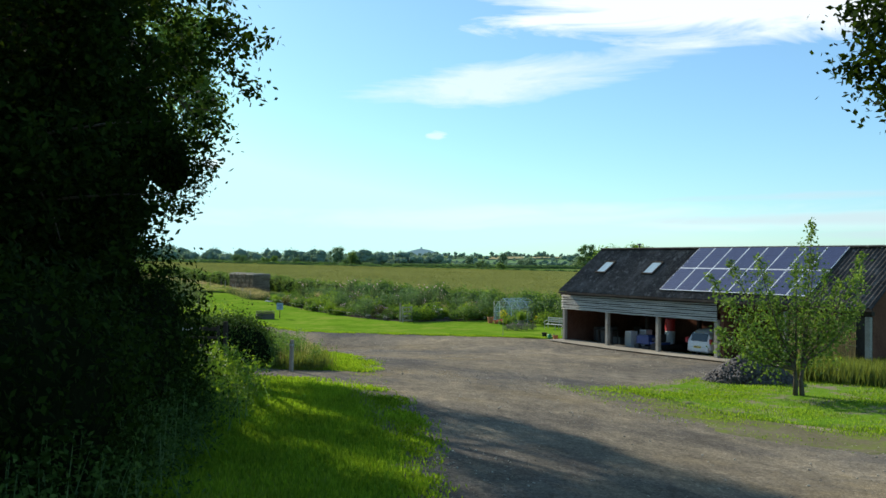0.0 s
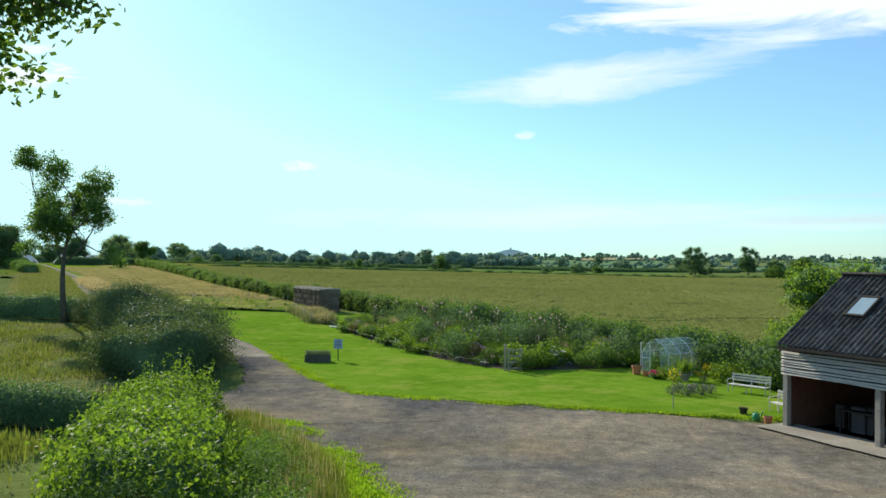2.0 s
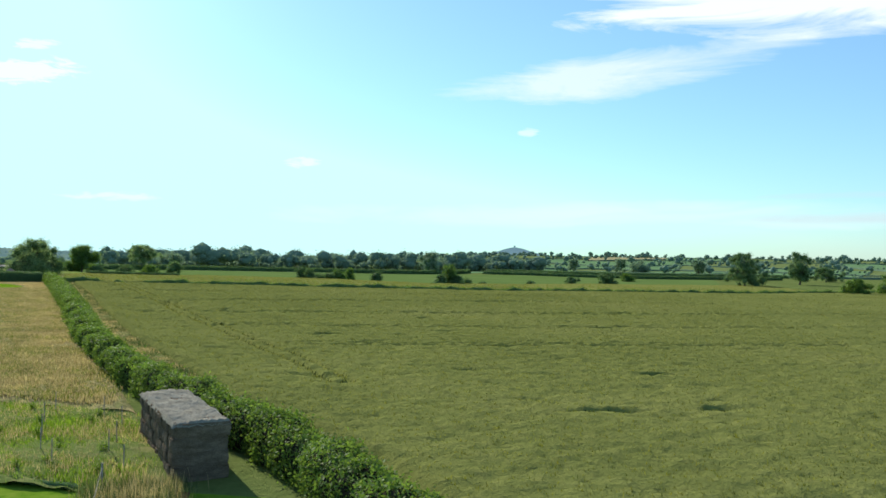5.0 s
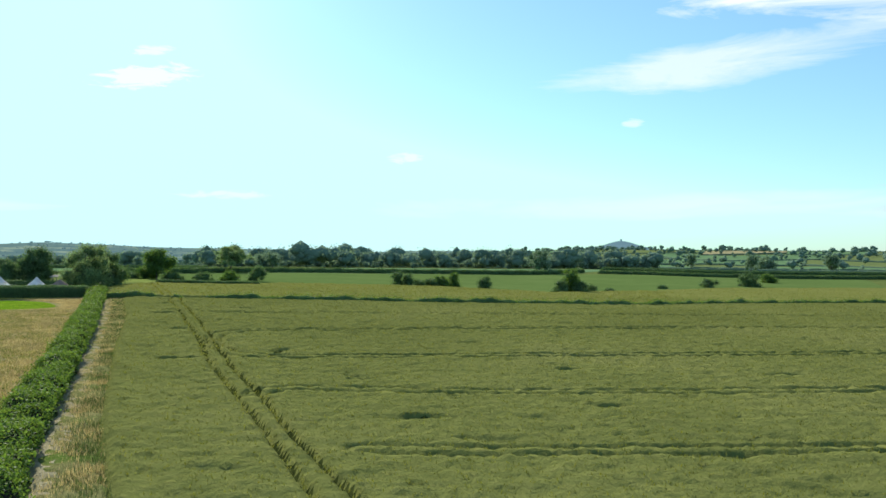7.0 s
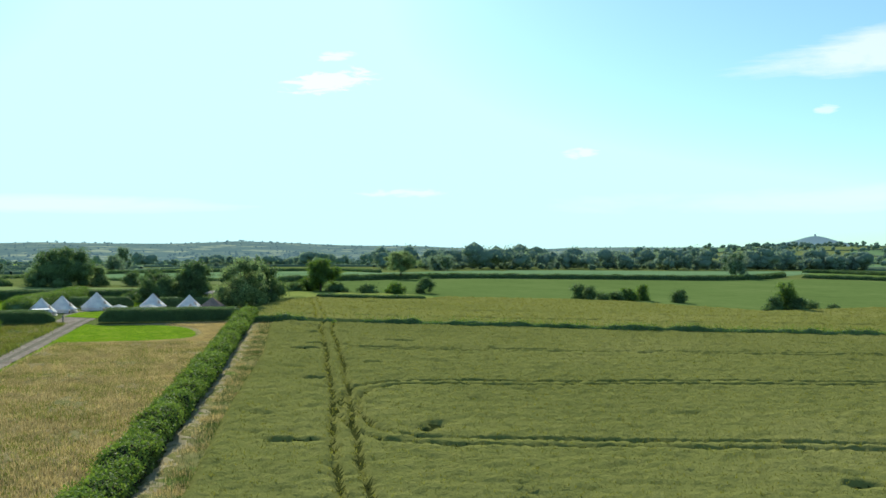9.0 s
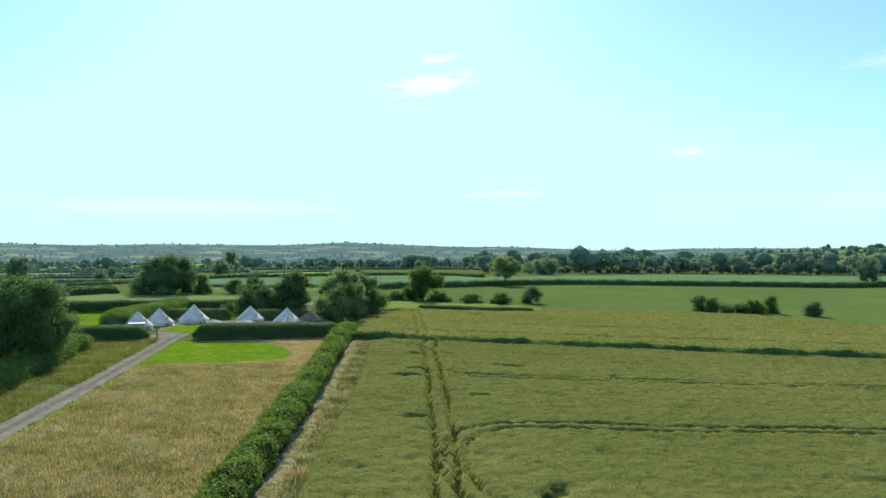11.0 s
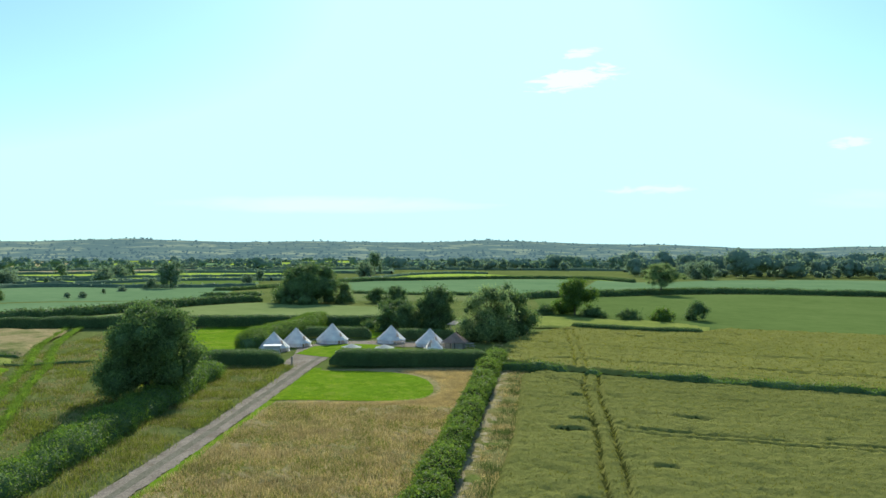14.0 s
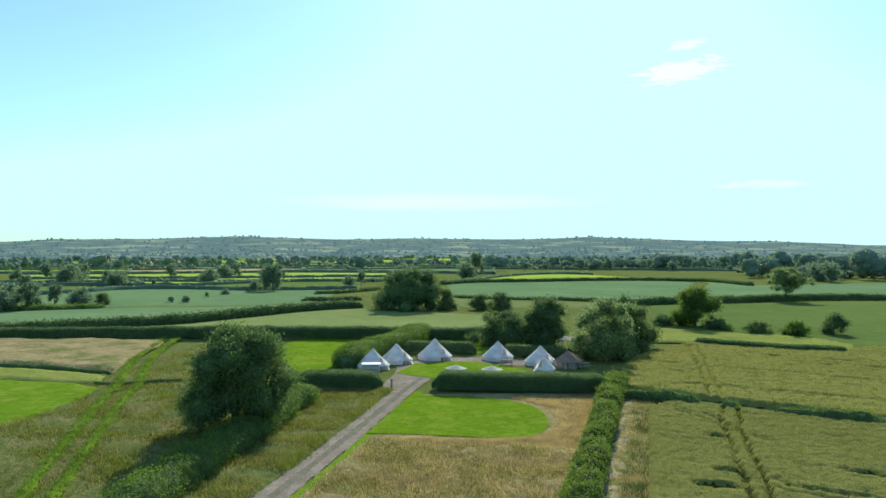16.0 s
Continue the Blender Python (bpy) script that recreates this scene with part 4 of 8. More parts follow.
def tree(label, x, y, height, radius, clear=0.25, mat="leaf", leaves=6000, leaf=0.3, seed=1, trunk=0.25, clumps=60, name="tree", group="", squash=1.0, path=None, base=None, gap=0.25, core=0.62, rag=0.16, tuft=26, fitted=False, lobed=9):
    """Trunk, limbs and a crown of leaf clumps; path: the trunk's own line."""
    rng = np.random.default_rng(seed)
    z0 = gz(x, y) if base is None else base
    root = tagged(new(name), label, "tree", group)
    root.location = (x, y, z0)
    bm = bmesh.new()
    top = height * 0.62
    if path is None:
        p = limb_points((0, 0, -0.2), (rng.normal() * 0.04 * height, rng.normal() * 0.04 * height, top), 0.04, 8, rng)
    else:
        p = along(path, 12)
    rad = trunk * np.linspace(1.15, 0.35, len(p))
    rad[0] *= 1.35
    tube(bm, p, rad, 9)
    cz, rz = height * (clear + 1) / 2, height * (1 - clear) / 2 * squash
    centre = np.array([p[-1][0] * 0.5, p[-1][1] * 0.5, cz])
    # the crown is built of lobes, the leaves stand on their skins
    nl = max(9, clumps // lobed)
    k = np.arange(nl) + 0.5
    phi, th = np.arccos(1 - 2 * k / nl), k * 2.39996 + seed
    d = np.stack([np.cos(th) * np.sin(phi), np.sin(th) * np.sin(phi), np.cos(phi)], -1) + rng.normal(size=(nl, 3)) * rag
    lr = gap * 1.7 * (0.85 - rag + (0.4 + rag * 2) * rng.random(nl))
    size = np.array([radius, radius, rz])
    if fitted:
        # a dome of uneven boughs, widest below the middle
        zf = 0.06 + 0.86 * rng.random(nl) ** 0.85
        rim = np.sqrt(np.clip(1 - ((zf - 0.34) / 0.66) ** 2, 0.05, 1)) * (0.80 + 0.20 * np.sin(th * 0.5 + seed) + 0.16 * np.cos(th * 1.3 + 2 * seed))
        far_out = rim * (0.30 + 0.62 * rng.random(nl) ** 0.6)
        d = np.stack([np.cos(th) * far_out, np.sin(th) * far_out, zf * 2 - 1], -1)
        lr = gap * (0.85 + 1.15 * rng.random(nl) ** 1.6) * (1.15 - 0.45 * zf)
        lobes = centre + d * size
    else:
        lobes = centre + d * (1.0 - lr[:, None] * 0.95) * size * (0.88 + 0.24 * rng.random((nl, 1)))
    lsize = np.minimum(lr[:, None] * size, lr[:, None] * min(radius, rz) * 1.25)
    if fitted:
        # the crown reaches the height and the radius given, and no lobe hangs below the ground
        kz = height / np.max(lobes[:, 2] + lsize[:, 2])
        kr = radius / np.percentile(np.hypot(lobes[:, 0] - centre[0], lobes[:, 1] - centre[1]) + lsize[:, 0], 85)
        lobes = np.stack([centre[0] + (lobes[:, 0] - centre[0]) * kr, centre[1] + (lobes[:, 1] - centre[1]) * kr, lobes[:, 2] * kz], -1)
        lobes[:, 2] = np.maximum(lobes[:, 2], lsize[:, 2] * 0.6)
        centre, size = centre * np.array([1, 1, kz]), size * np.array([kr, kr, kz])
    for c in lobes:
        s = p[int(np.clip(rng.integers(len(p) // 2, len(p)), 0, len(p) - 1))]
        q = limb_points(s, c, 0.10, 5, rng)
        tube(bm, q, trunk * np.linspace(0.40, 0.07, 5), 5)
        if not core:
            for _ in range(3):
                e = c + rng.normal(size=3) * lsize.mean() * 0.7
                tube(bm, limb_points(q[3], e, 0.1, 4, rng), trunk * np.linspace(0.12, 0.03, 4), 4)
    part("trunk", bm_mesh("trunk", bm, M["bark"], True), root)
    if core:
        bm = bmesh.new()
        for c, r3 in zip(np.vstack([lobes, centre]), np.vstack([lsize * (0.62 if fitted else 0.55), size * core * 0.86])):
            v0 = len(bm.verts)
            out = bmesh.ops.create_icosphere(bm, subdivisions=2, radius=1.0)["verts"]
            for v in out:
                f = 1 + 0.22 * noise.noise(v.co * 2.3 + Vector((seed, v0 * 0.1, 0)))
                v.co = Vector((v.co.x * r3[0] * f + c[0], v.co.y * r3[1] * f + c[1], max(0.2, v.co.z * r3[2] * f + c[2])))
        # shade_core puts deep shade into the filling of the near-black trees
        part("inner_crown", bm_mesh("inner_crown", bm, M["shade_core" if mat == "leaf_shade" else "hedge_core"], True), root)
    w = (lsize ** 2).sum(1)
    nc = max(40, leaves // tuft)
    li = rng.choice(nl, nc, p=w / w.sum())
    j = rng.normal(size=(nc, 3))
    j /= np.linalg.norm(j, axis=1, keepdims=True)
    rr3 = (0.42 + 0.64 * rng.random((nc, 1)) ** 0.65 + 0.12 * smooth_noise(j[:, :1] * 5 + li[:, None], j[:, 1:2] * 5, 0.5, 1)) if core else rng.random((nc, 1)) ** 0.45
    heart = lobes[li] + j * rr3 * lsize[li]
    ci = rng.integers(0, nc, leaves)
    pos = heart[ci] + rng.normal(size=(leaves, 3)) * leaf * (0.9 + 0.9 * rng.random((nc, 1))[ci]) * np.array([1.1, 1.1, 0.75])
    pos[:, 2] = np.maximum(pos[:, 2], 0.25)
    facing = (pos - lobes[li][ci]) + 0.35 * (pos - centre) if core else None
    part("crown", leaf_mesh("crown", leaf_quads(pos, leaf, rng, 0.15, out=facing, loose=0.95), M[mat]), root)
    return root


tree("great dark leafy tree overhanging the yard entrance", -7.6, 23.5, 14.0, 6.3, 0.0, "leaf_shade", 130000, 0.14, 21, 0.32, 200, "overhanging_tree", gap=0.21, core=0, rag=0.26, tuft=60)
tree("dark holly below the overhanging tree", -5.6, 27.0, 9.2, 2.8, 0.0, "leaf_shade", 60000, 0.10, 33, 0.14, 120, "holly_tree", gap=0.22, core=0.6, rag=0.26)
# out of view; added to keep sky light off the entrance growth
tree("unseen tree added behind the start to cut sky light", -9.5, 4.0, 13.0, 5.6, 0.0, "leaf_shade", 24000, 0.20, 28, 0.32, 120, "overhanging_tree", gap=0.24, core=0.6)
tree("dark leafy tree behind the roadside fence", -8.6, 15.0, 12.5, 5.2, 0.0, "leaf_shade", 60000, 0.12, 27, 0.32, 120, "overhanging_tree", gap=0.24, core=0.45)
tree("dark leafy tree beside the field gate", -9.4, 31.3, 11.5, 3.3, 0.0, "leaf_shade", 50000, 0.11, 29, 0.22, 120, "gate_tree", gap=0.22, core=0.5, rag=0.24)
tree("tree with a leaning bent trunk beside the gate", -9.2, 40.6, 14.5, 4.1, 0.45, "leaf", 30000, 0.16, 22, 0.29, 170, "bent_tree",
     path=[(0, 0, -0.3), (0, 0, 2.4), (-0.2, 0, 3.9), (-0.52, 0, 4.8), (-1.08, 0.05, 5.8), (-1.32, 0.1, 6.9), (-1.25, 0.15, 8.2), (-0.9, 0.2, 10.2)], gap=0.15, core=0, tuft=46)
tree("slim young tree standing in the paddock hedge", -39.0, 99, 14.0, 4.0, 0.34, "leaf", 24000, 0.21, 23, 0.26, 110, "paddock_tree", gap=0.15, core=0, rag=0.42, tuft=60)
tree("broad round dark tree beside the lane", -109.6, 197.9, 9.35, 4.35, 0.16, "leaf_round", 80000, 0.22, 24, 0.35, 330, "round_tree", gap=0.25, core=0.56, rag=0.17, fitted=True, lobed=6, tuft=22)
tree("large dense oak standing behind the camp", -189, 285.5, 9.3, 7.6, -0.1, "leaf_dark", 42000, 0.34, 25, 0.5, 300, "oak_tree", gap=0.24, core=0.72, rag=0.20, fitted=True, lobed=5, tuft=18)
tree("tree whose branch hangs over the yard", 12.45, 18.5, 11.4, 4.4, 0.38, "leaf_shade", 110000, 0.11, 31, 0.28, 110, "yard_tree", gap=0.2, core=0)

tree("bright yellow-green bushy tree behind the barn", 17.4, 80.0, 6.5, 4.0, -0.05, "leaf_light", 26000, 0.17, 81, 0.16, 150, "barn_tree", gap=0.22, core=0.5, rag=0.3, fitted=True, lobed=4, tuft=18)


def fruit_tree(x, y):
    """Two stems forking into upright leafy shoots."""
    rng = np.random.default_rng(32)
    root = tagged(new("fruit_tree"), "young fruit tree with twin stems and tall leafy shoots", "tree")
    root.location = (x, y, gz(x, y))
    bm = bmesh.new()
    for sx in (-0.12, 0.14):
        tube(bm, [(sx, 0, -0.1), (sx * 0.7, 0.05, 0.6), (sx * 1.4, 0, 1.3)], [0.10, 0.075, 0.06], 7)
    pos = []
    ends = [(-3.1, 0.2, 4.2), (-2.6, -0.6, 3.4), (-2.3, 0.5, 4.7), (-1.6, -0.4, 4.9), (-1.0, 0.6, 4.3), (-0.3, -0.5, 4.6), (0.55, 0.2, 6.1), (0.5, -0.1, 5.0), (1.2, 0.5, 4.4), (2.1, -0.2, 5.0), (1.7, 0.6, 4.0),
            (2.3, 0.3, 4.4), (-2.7, 0.3, 2.1), (-2.2, -0.6, 2.3), (-1.5, 0.7, 2.5), (1.0, 0.7, 2.6), (1.6, -0.5, 2.9), (-2.9, -0.2, 2.4), (0.2, 0.0, 3.3), (-0.8, 0.1, 3.4), (2.4, 0.4, 3.2)]
    for e in ends:
        e = np.array(e)
        a = np.array([0.1 * np.sign(e[0]), 0, 0.9 + 0.5 * rng.random()])
        t = np.linspace(0, 1, 9)[:, None]
        p = a + (e - a) * t
        p[:, 2:3] -= 0.35 * np.sin(t * np.pi)
        tube(bm, p[::2], [0.045, 0.035, 0.026, 0.017, 0.008], 5)
        n = int(40 + 105 * np.linalg.norm(e - a))
        k = 0.22 + 0.8 * rng.random(n) ** 0.8
        c = np.stack([np.interp(k, t[:, 0], p[:, q]) for q in range(3)], -1)
        side = 0.3 * rng.normal(size=(9, 3))
        pos.append(c + side[rng.integers(0, 9, n)] * (0.5 + 0.5 * rng.random((n, 1))) * (k < 0.9)[:, None] + rng.normal(size=(n, 3)) * (0.19 - 0.11 * np.clip(k, 0, 1))[:, None])
    part("trunk", bm_mesh("trunk", bm, M["bark"], True), root)
    part("crown", leaf_mesh("crown", leaf_quads(np.concatenate(pos), 0.13, rng, 0.1), M["leaf_hedge"]), root)


fruit_tree(14.7, 39.2)
# label, x, y, height, radius, clear stem, leaves, seed
FIELD_TREES = (
    ("dark rounded tree behind the tents", -131, 255, 5.2, 4.3, -0.1, "leaf_dark", 41), ("upright dark tree behind the tents", -126.5, 259, 7.5, 3.3, -0.1, "leaf_dark", 42),
    ("leafy pale green tree at the hedge corner", -113.5, 256, 8.3, 4.2, -0.05, "leaf_pale", 43), ("tall dark tree at the hedge corner", -117.0, 265.5, 8.4, 4.2, -0.1, "leaf_dark", 44),
    ("broad uneven tree in the pasture", -129, 305, 7.4, 4.3, 0.04, "leaf", 45), ("low dark undergrowth below the broad tree", -134, 302, 2.0, 2.0, -0.1, "leaf_dark", 46),
    ("low dark undergrowth below the broad tree", -124, 304, 1.9, 2.3, -0.1, "leaf_dark", 67),
    ("small dark tree at the stubble corner", -107.6, 316, 3.8, 2.3, 0.0, "leaf_dark", 47),
    ("pale scrub tree below the pasture", -110.5, 306.5, 2.7, 2.3, -0.1, "leaf", 48), ("dusky scrub below the pasture", -115.5, 303.5, 2.2, 2.4, -0.1, "leaf_dark", 49),
    ("open crowned tree over the pasture hedge", -155, 395, 9.6, 5.9, 0.30, "leaf_pale", 68),
    ("upright dark tree in the pasture", -71.5, 317, 3.8, 1.5, -0.1, "leaf_dark", 52), ("upright dark tree in the pasture", -69.3, 318, 3.5, 1.4, -0.1, "leaf_dark", 58),
    ("spreading dark bush in the pasture", -67, 320, 1.9, 1.8, -0.1, "leaf_dark", 53), ("spreading dark bush in the pasture", -64.3, 322.5, 2.2, 1.8, -0.1, "leaf_dark", 65),
    ("leafy small tree in the pasture", -62.3, 325, 3.0, 1.7, -0.1, "leaf", 54), ("leafy small tree in the pasture", -60.3, 329, 3.8, 1.7, -0.05, "leaf", 66),
    ("small round bush in the pasture", -52, 327, 3.1, 1.7, 0.0, "leaf_dark", 55), ("pale leaning tree in the pasture hollow", -29.8, 316.5, 5.8, 2.3, 0.0, "leaf", 56),
    ("dense scrub in the pasture hollow", -32, 312.5, 3.1, 2.0, -0.1, "leaf_dark", 63), ("dense scrub in the pasture hollow", -27.8, 315.5, 2.8, 1.9, -0.1, "leaf_dark", 57),
    ("low scrub in the pasture hollow", -25.4, 322, 2.0, 1.6, -0.1, "leaf_dark", 64), ("low scrub at the barley edge", -21.5, 330, 0.9, 1.0, -0.1, "leaf_dark", 69),
    ("low scrub at the barley edge", -8, 371, 1.0, 1.1, -0.1, "leaf_dark", 70), ("round bush at the barley edge", 6.5, 398, 2.8, 2.4, -0.1, "leaf_dark", 71), ("round bush at the barley edge", 21, 418, 4.7, 3.5, -0.1, "leaf_dark", 72),
    ("big dark tree beyond the barley", 73, 421, 13.6, 6.9, 0.0, "leaf_dark", 73), ("tall dark tree beyond the barley", 107, 468, 14.4, 5.6, 0.0, "leaf_dark", 59),
    ("broad dark tree beyond the barley", 135, 521, 7.2, 7.0, 0.0, "leaf_dark", 74), ("rounded tree at the barley edge", 88, 349, 5.0, 4.0, 0.0, "leaf", 61), ("leaning tree at the barley edge", 88, 320, 7.6, 4.6, 0.08, "leaf", 62),
    ("round bush beyond the barley hedge", 33, 460, 3.5, 3.0, -0.1, "leaf", 75),
    ("bushy pale tree beside the oak", -184.5, 292.5, 5.0, 2.5, -0.1, "leaf_pale", 50), ("bushy dark tree behind the camp", -180, 299, 3.6, 2.4, -0.1, "leaf_dark", 51), ("bushy dark tree behind the camp", -173.5, 299, 4.4, 2.3, -0.1, "leaf_dark", 76),
    ("lone dark tree in the far pasture", -246, 239, 3.0, 1.6, 0.0, "leaf_dark", 77))
for lab, x, y, h, r, cl, mt, sd in FIELD_TREES:
    n_ = int(min(22000, max(3200, 520 * r * (r + h))))
    tree(lab, x, y, h, r, cl, mt, n_, 0.24 if h < 6 else 0.28, sd, 0.06 + 0.022 * h, 150 if h > 4.5 else 90, "field_tree", gap=0.17 if h > 4.5 else 0.24, core=0.36 if h > 4.5 else 0.44, rag=0.34, fitted=True, lobed=3, tuft=12)


# ---------------------------------------------------------------- far country
far_protos = []
for k, (h, r, cl, mt, sq) in enumerate(((11, 5.2, 0.06, "leaf_valley", 1.0), (8, 4.6, 0.02, "leaf_valley", 0.9), (13, 4.6, 0.10, "leaf_valley", 1.0), (6, 4.0, 0.0, "leaf_valley", 0.8))):
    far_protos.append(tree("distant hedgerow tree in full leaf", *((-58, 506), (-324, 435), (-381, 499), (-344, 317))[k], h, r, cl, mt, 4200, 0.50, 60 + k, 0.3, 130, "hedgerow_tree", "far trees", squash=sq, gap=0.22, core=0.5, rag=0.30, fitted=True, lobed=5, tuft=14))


def far_tree(x, y, k, s, turn):
    copy_thing(far_protos[k], Matrix.LocRotScale((x, y, gz(x, y) - 0.2), Euler((0, 0, turn)), (s, s, s)))


rng = np.random.default_rng(77)
# mid and stubble tones are lightened and blued for distance haze
FIELD_MATS = [two_scale("field_%s" % n, a, b, c, 0.03, 0.3, 0.9, 0.2, 0.2) for n, a, b, c in (
    ("bright", (0.200, 0.300, 0.042), (0.260, 0.360, 0.056), (0.310, 0.395, 0.075)), ("mid", (0.084, 0.154, 0.072), (0.118, 0.196, 0.090), (0.155, 0.230, 0.112)),
    ("dull", (0.092, 0.125, 0.044), (0.132, 0.165, 0.060), (0.185, 0.205, 0.082)), ("stubble", (0.218, 0.200, 0.101), (0.291, 0.257, 0.135), (0.364, 0.300, 0.169)),
    ("fresh", (0.076, 0.124, 0.030), (0.102, 0.158, 0.039), (0.135, 0.188, 0.053)), ("rushy", (0.120, 0.165, 0.056), (0.165, 0.212, 0.076), (0.215, 0.250, 0.098)), ("olive", (0.074, 0.114, 0.032), (0.100, 0.148, 0.042), (0.133, 0.177, 0.057)))]
TONE = ("bright yellow-green", "bluish green", "dull green", "straw coloured", "fresh green", "rushy pale green", "olive green")
hv, hq, wv = [], [], []


def hedge_strip(pts, w, h, step=5.0):
    """A far hedge as a lumpy ridge with leafy tufts."""
    pts = np.asarray(pts, float)
    length = float(np.sum(np.linalg.norm(np.diff(pts, axis=0), axis=1)))
    n = max(4, int(length / step))
    c = along(pts, n)
    d = np.gradient(c, axis=0)
    d /= np.linalg.norm(d, axis=1, keepdims=True) + 1e-9
    sd = np.stack([-d[:, 1], d[:, 0]], -1)
    hh = h * (0.8 + 0.4 * rng.random(n))
    z = ground_z(c[:, 0], c[:, 1])
    prof = ((-0.5, -0.1), (-0.45, 0.75), (0.0, 1.0), (0.45, 0.75), (0.5, -0.1))
    base = sum(len(v) for v in hv)
    P = np.stack([np.concatenate([c + sd * w * p, (z + hh * q)[:, None]], 1) for p, q in prof], 1)
    hv.append(P.reshape(-1, 3))
    idx = base + np.arange(n * 5).reshape(n, 5)
    hq.append(np.stack([idx[:-1, :-1], idx[1:, :-1], idx[1:, 1:], idx[:-1, 1:]], -1).reshape(-1, 4))
    m = int(length * 0.9)
    j = rng.integers(0, n, m)
    cc = c[j] + d[j] * (rng.random((m, 1)) - 0.5) * step + sd[j] * rng.normal(size=(m, 1)) * w * 0.35
    wv.append(np.concatenate([cc, (ground_z(cc[:, 0], cc[:, 1]) + h * (0.55 + 0.6 * rng.random(m)))[:, None]], 1))


E0 = np.array([-20.0, 140.0])


def polar(b, r):
    return E0 + r * np.array([-math.sin(radians(b)), math.cos(radians(b))])


HEDGE_B = [(-206, 180), (-200, 196), (-198, 206), (-195, 217), (-192, 230), (-195, 244), (-198, 254), (-201, 263), (-202, 275), (-200, 281)]
HEDGE_E = [(-169, 344), (-166, 358), (-160, 374), (-154, 399), (-141, 424), (-113, 444), (-84, 464), (-64, 477), (-49, 507), (-42, 552)]
HEDGE_R = [(-37, 640), (-22, 632), (0, 606), (18, 586), (46, 578), (90, 590), (140, 600)]
HEDGE_S = [(-34, 535), (-12, 528), (11, 516), (34, 514), (70, 520), (120, 540)]
LOW_C = [(-219, 326), (-202, 333), (-192, 345), (-178, 352), (-166, 356)]
TOP_C = [(-291, 388), (-298, 416), (-289, 438), (-280, 471), (-264, 494), (-242, 503), (-209, 481)]
RISE_C = [(-305, 404), (-318, 436), (-340, 472), (-360, 512), (-364, 545), (-343, 553)]
TOP_P = [(-300, 240), (-306, 258), (-315, 273), (-306, 290), (-288, 300), (-281, 316), (-276, 336)]
FIVE = [(-365, 246), (-349, 270), (-336, 288), (-328, 301), (-338, 327), (-350, 362), (-330, 385)]
SIX = [(-392, 246), (-376, 280), (-380, 304), (-361, 325), (-346, 356), (-337, 398)]
SEVEN = [(-430, 276), (-420, 306), (-409, 336), (-403, 368), (-400, 392), (-394, 416), (-372, 430)]
EIGHT = [(-520, 300), (-516, 340), (-512, 380), (-505, 412), (-488, 449), (-440, 486)]
MID_P = [(-248, 214), (-240, 228), (-238, 238), (-234, 247), (-226, 256), (-222, 270), (-222, 284)]
for ea, eb, k_, nm_ in (
        (HEDGE_B, [(-168, 196), (-166, 222), (-163, 236), (-156, 246), (-150, 258), (-150, 270), (-155, 282), (-168, 292)], 5, "pasture_behind_hedge"),
        (HEDGE_B, MID_P, 1, "pasture_slope"), (MID_P, TOP_P, 1, "pasture_slope"),
        (TOP_P, FIVE, 4, "strip_field"), (FIVE, SIX, 0, "strip_field"), (SIX, SEVEN, 0, "strip_field"), (SEVEN, EIGHT, 0, "strip_field"),
        ([(-205, 284), (-188, 300), (-172, 322), (-168, 342)], [(-262, 338), (-240, 335), (-219, 326), (-190, 345)], 2, "rough_hollow"),
        (LOW_C, TOP_C[:6], 1, "crown_field"), (TOP_C, RISE_C, 0, "crown_strip"),
        ([(-166, 358), (-154, 399), (-141, 424), (-113, 444)], [(-242, 503), (-210, 490), (-200, 540), (-186, 575)], 1, "crown_field"),
        ([(-133, 297), (-116, 303), (-100, 300), (-70, 304), (-40, 302), (-18, 330), (20, 396), (70, 440)],
         [(-169, 344), (-160, 374), (-141, 424), (-84, 464), (-49, 507), (-12, 528), (34, 514), (90, 560)], 6, "hollow_pasture"),
        ([(-141, 424), (-113, 444), (-84, 464), (-64, 477), (-49, 507), (-42, 552)], [(-186, 575), (-168, 600), (-140, 620), (-100, 640), (-60, 680), (-20, 720)], 1, "upper_pasture"),
        (HEDGE_S, HEDGE_R, 4, "upper_pasture"), (HEDGE_R, [(-40, 760), (0, 780), (50, 790), (100, 780), (150, 770)], 4, "upper_pasture")):
    sheet(nm_, ea, eb, FIELD_MATS[k_], 0.14, 4.0, 0.6, TONE[k_] + " pasture between distant hedges", "field", sink=0.3)
for pts_, w_, h_, sd_ in ((HEDGE_B, 2.4, 1.7, 171), (HEDGE_E, 2.6, 1.9, 173), (HEDGE_R, 2.6, 1.9, 174), (HEDGE_S, 2.4, 1.7, 175), (LOW_C, 1.6, 0.9, 176), (TOP_C, 2.2, 1.5, 177), ([(-229, 283), (-226, 290), (-224, 299)], 1.6, 1.0, 178), ([(-254, 304), (-256, 314), (-262, 327), (-271, 343)], 1.6, 1.0, 179)):
    hedge("long dark hedge between distant pastures", pts_, w_, h_, "leaf_dark", 26, 0.36, sd_, 0.14, "distant_hedge", "distant hedges", step=1.4)
for pts_ in (TOP_P, FIVE, SIX, SEVEN, EIGHT, RISE_C, [(-361, 324), (-405, 352)], [(-338, 327), (-361, 325)], [(-380, 304), (-336, 288)], [(-440, 486), (-372, 430), (-337, 398), (-330, 385)]):
    hedge_strip(pts_, 2.0, 1.3, 3.0)
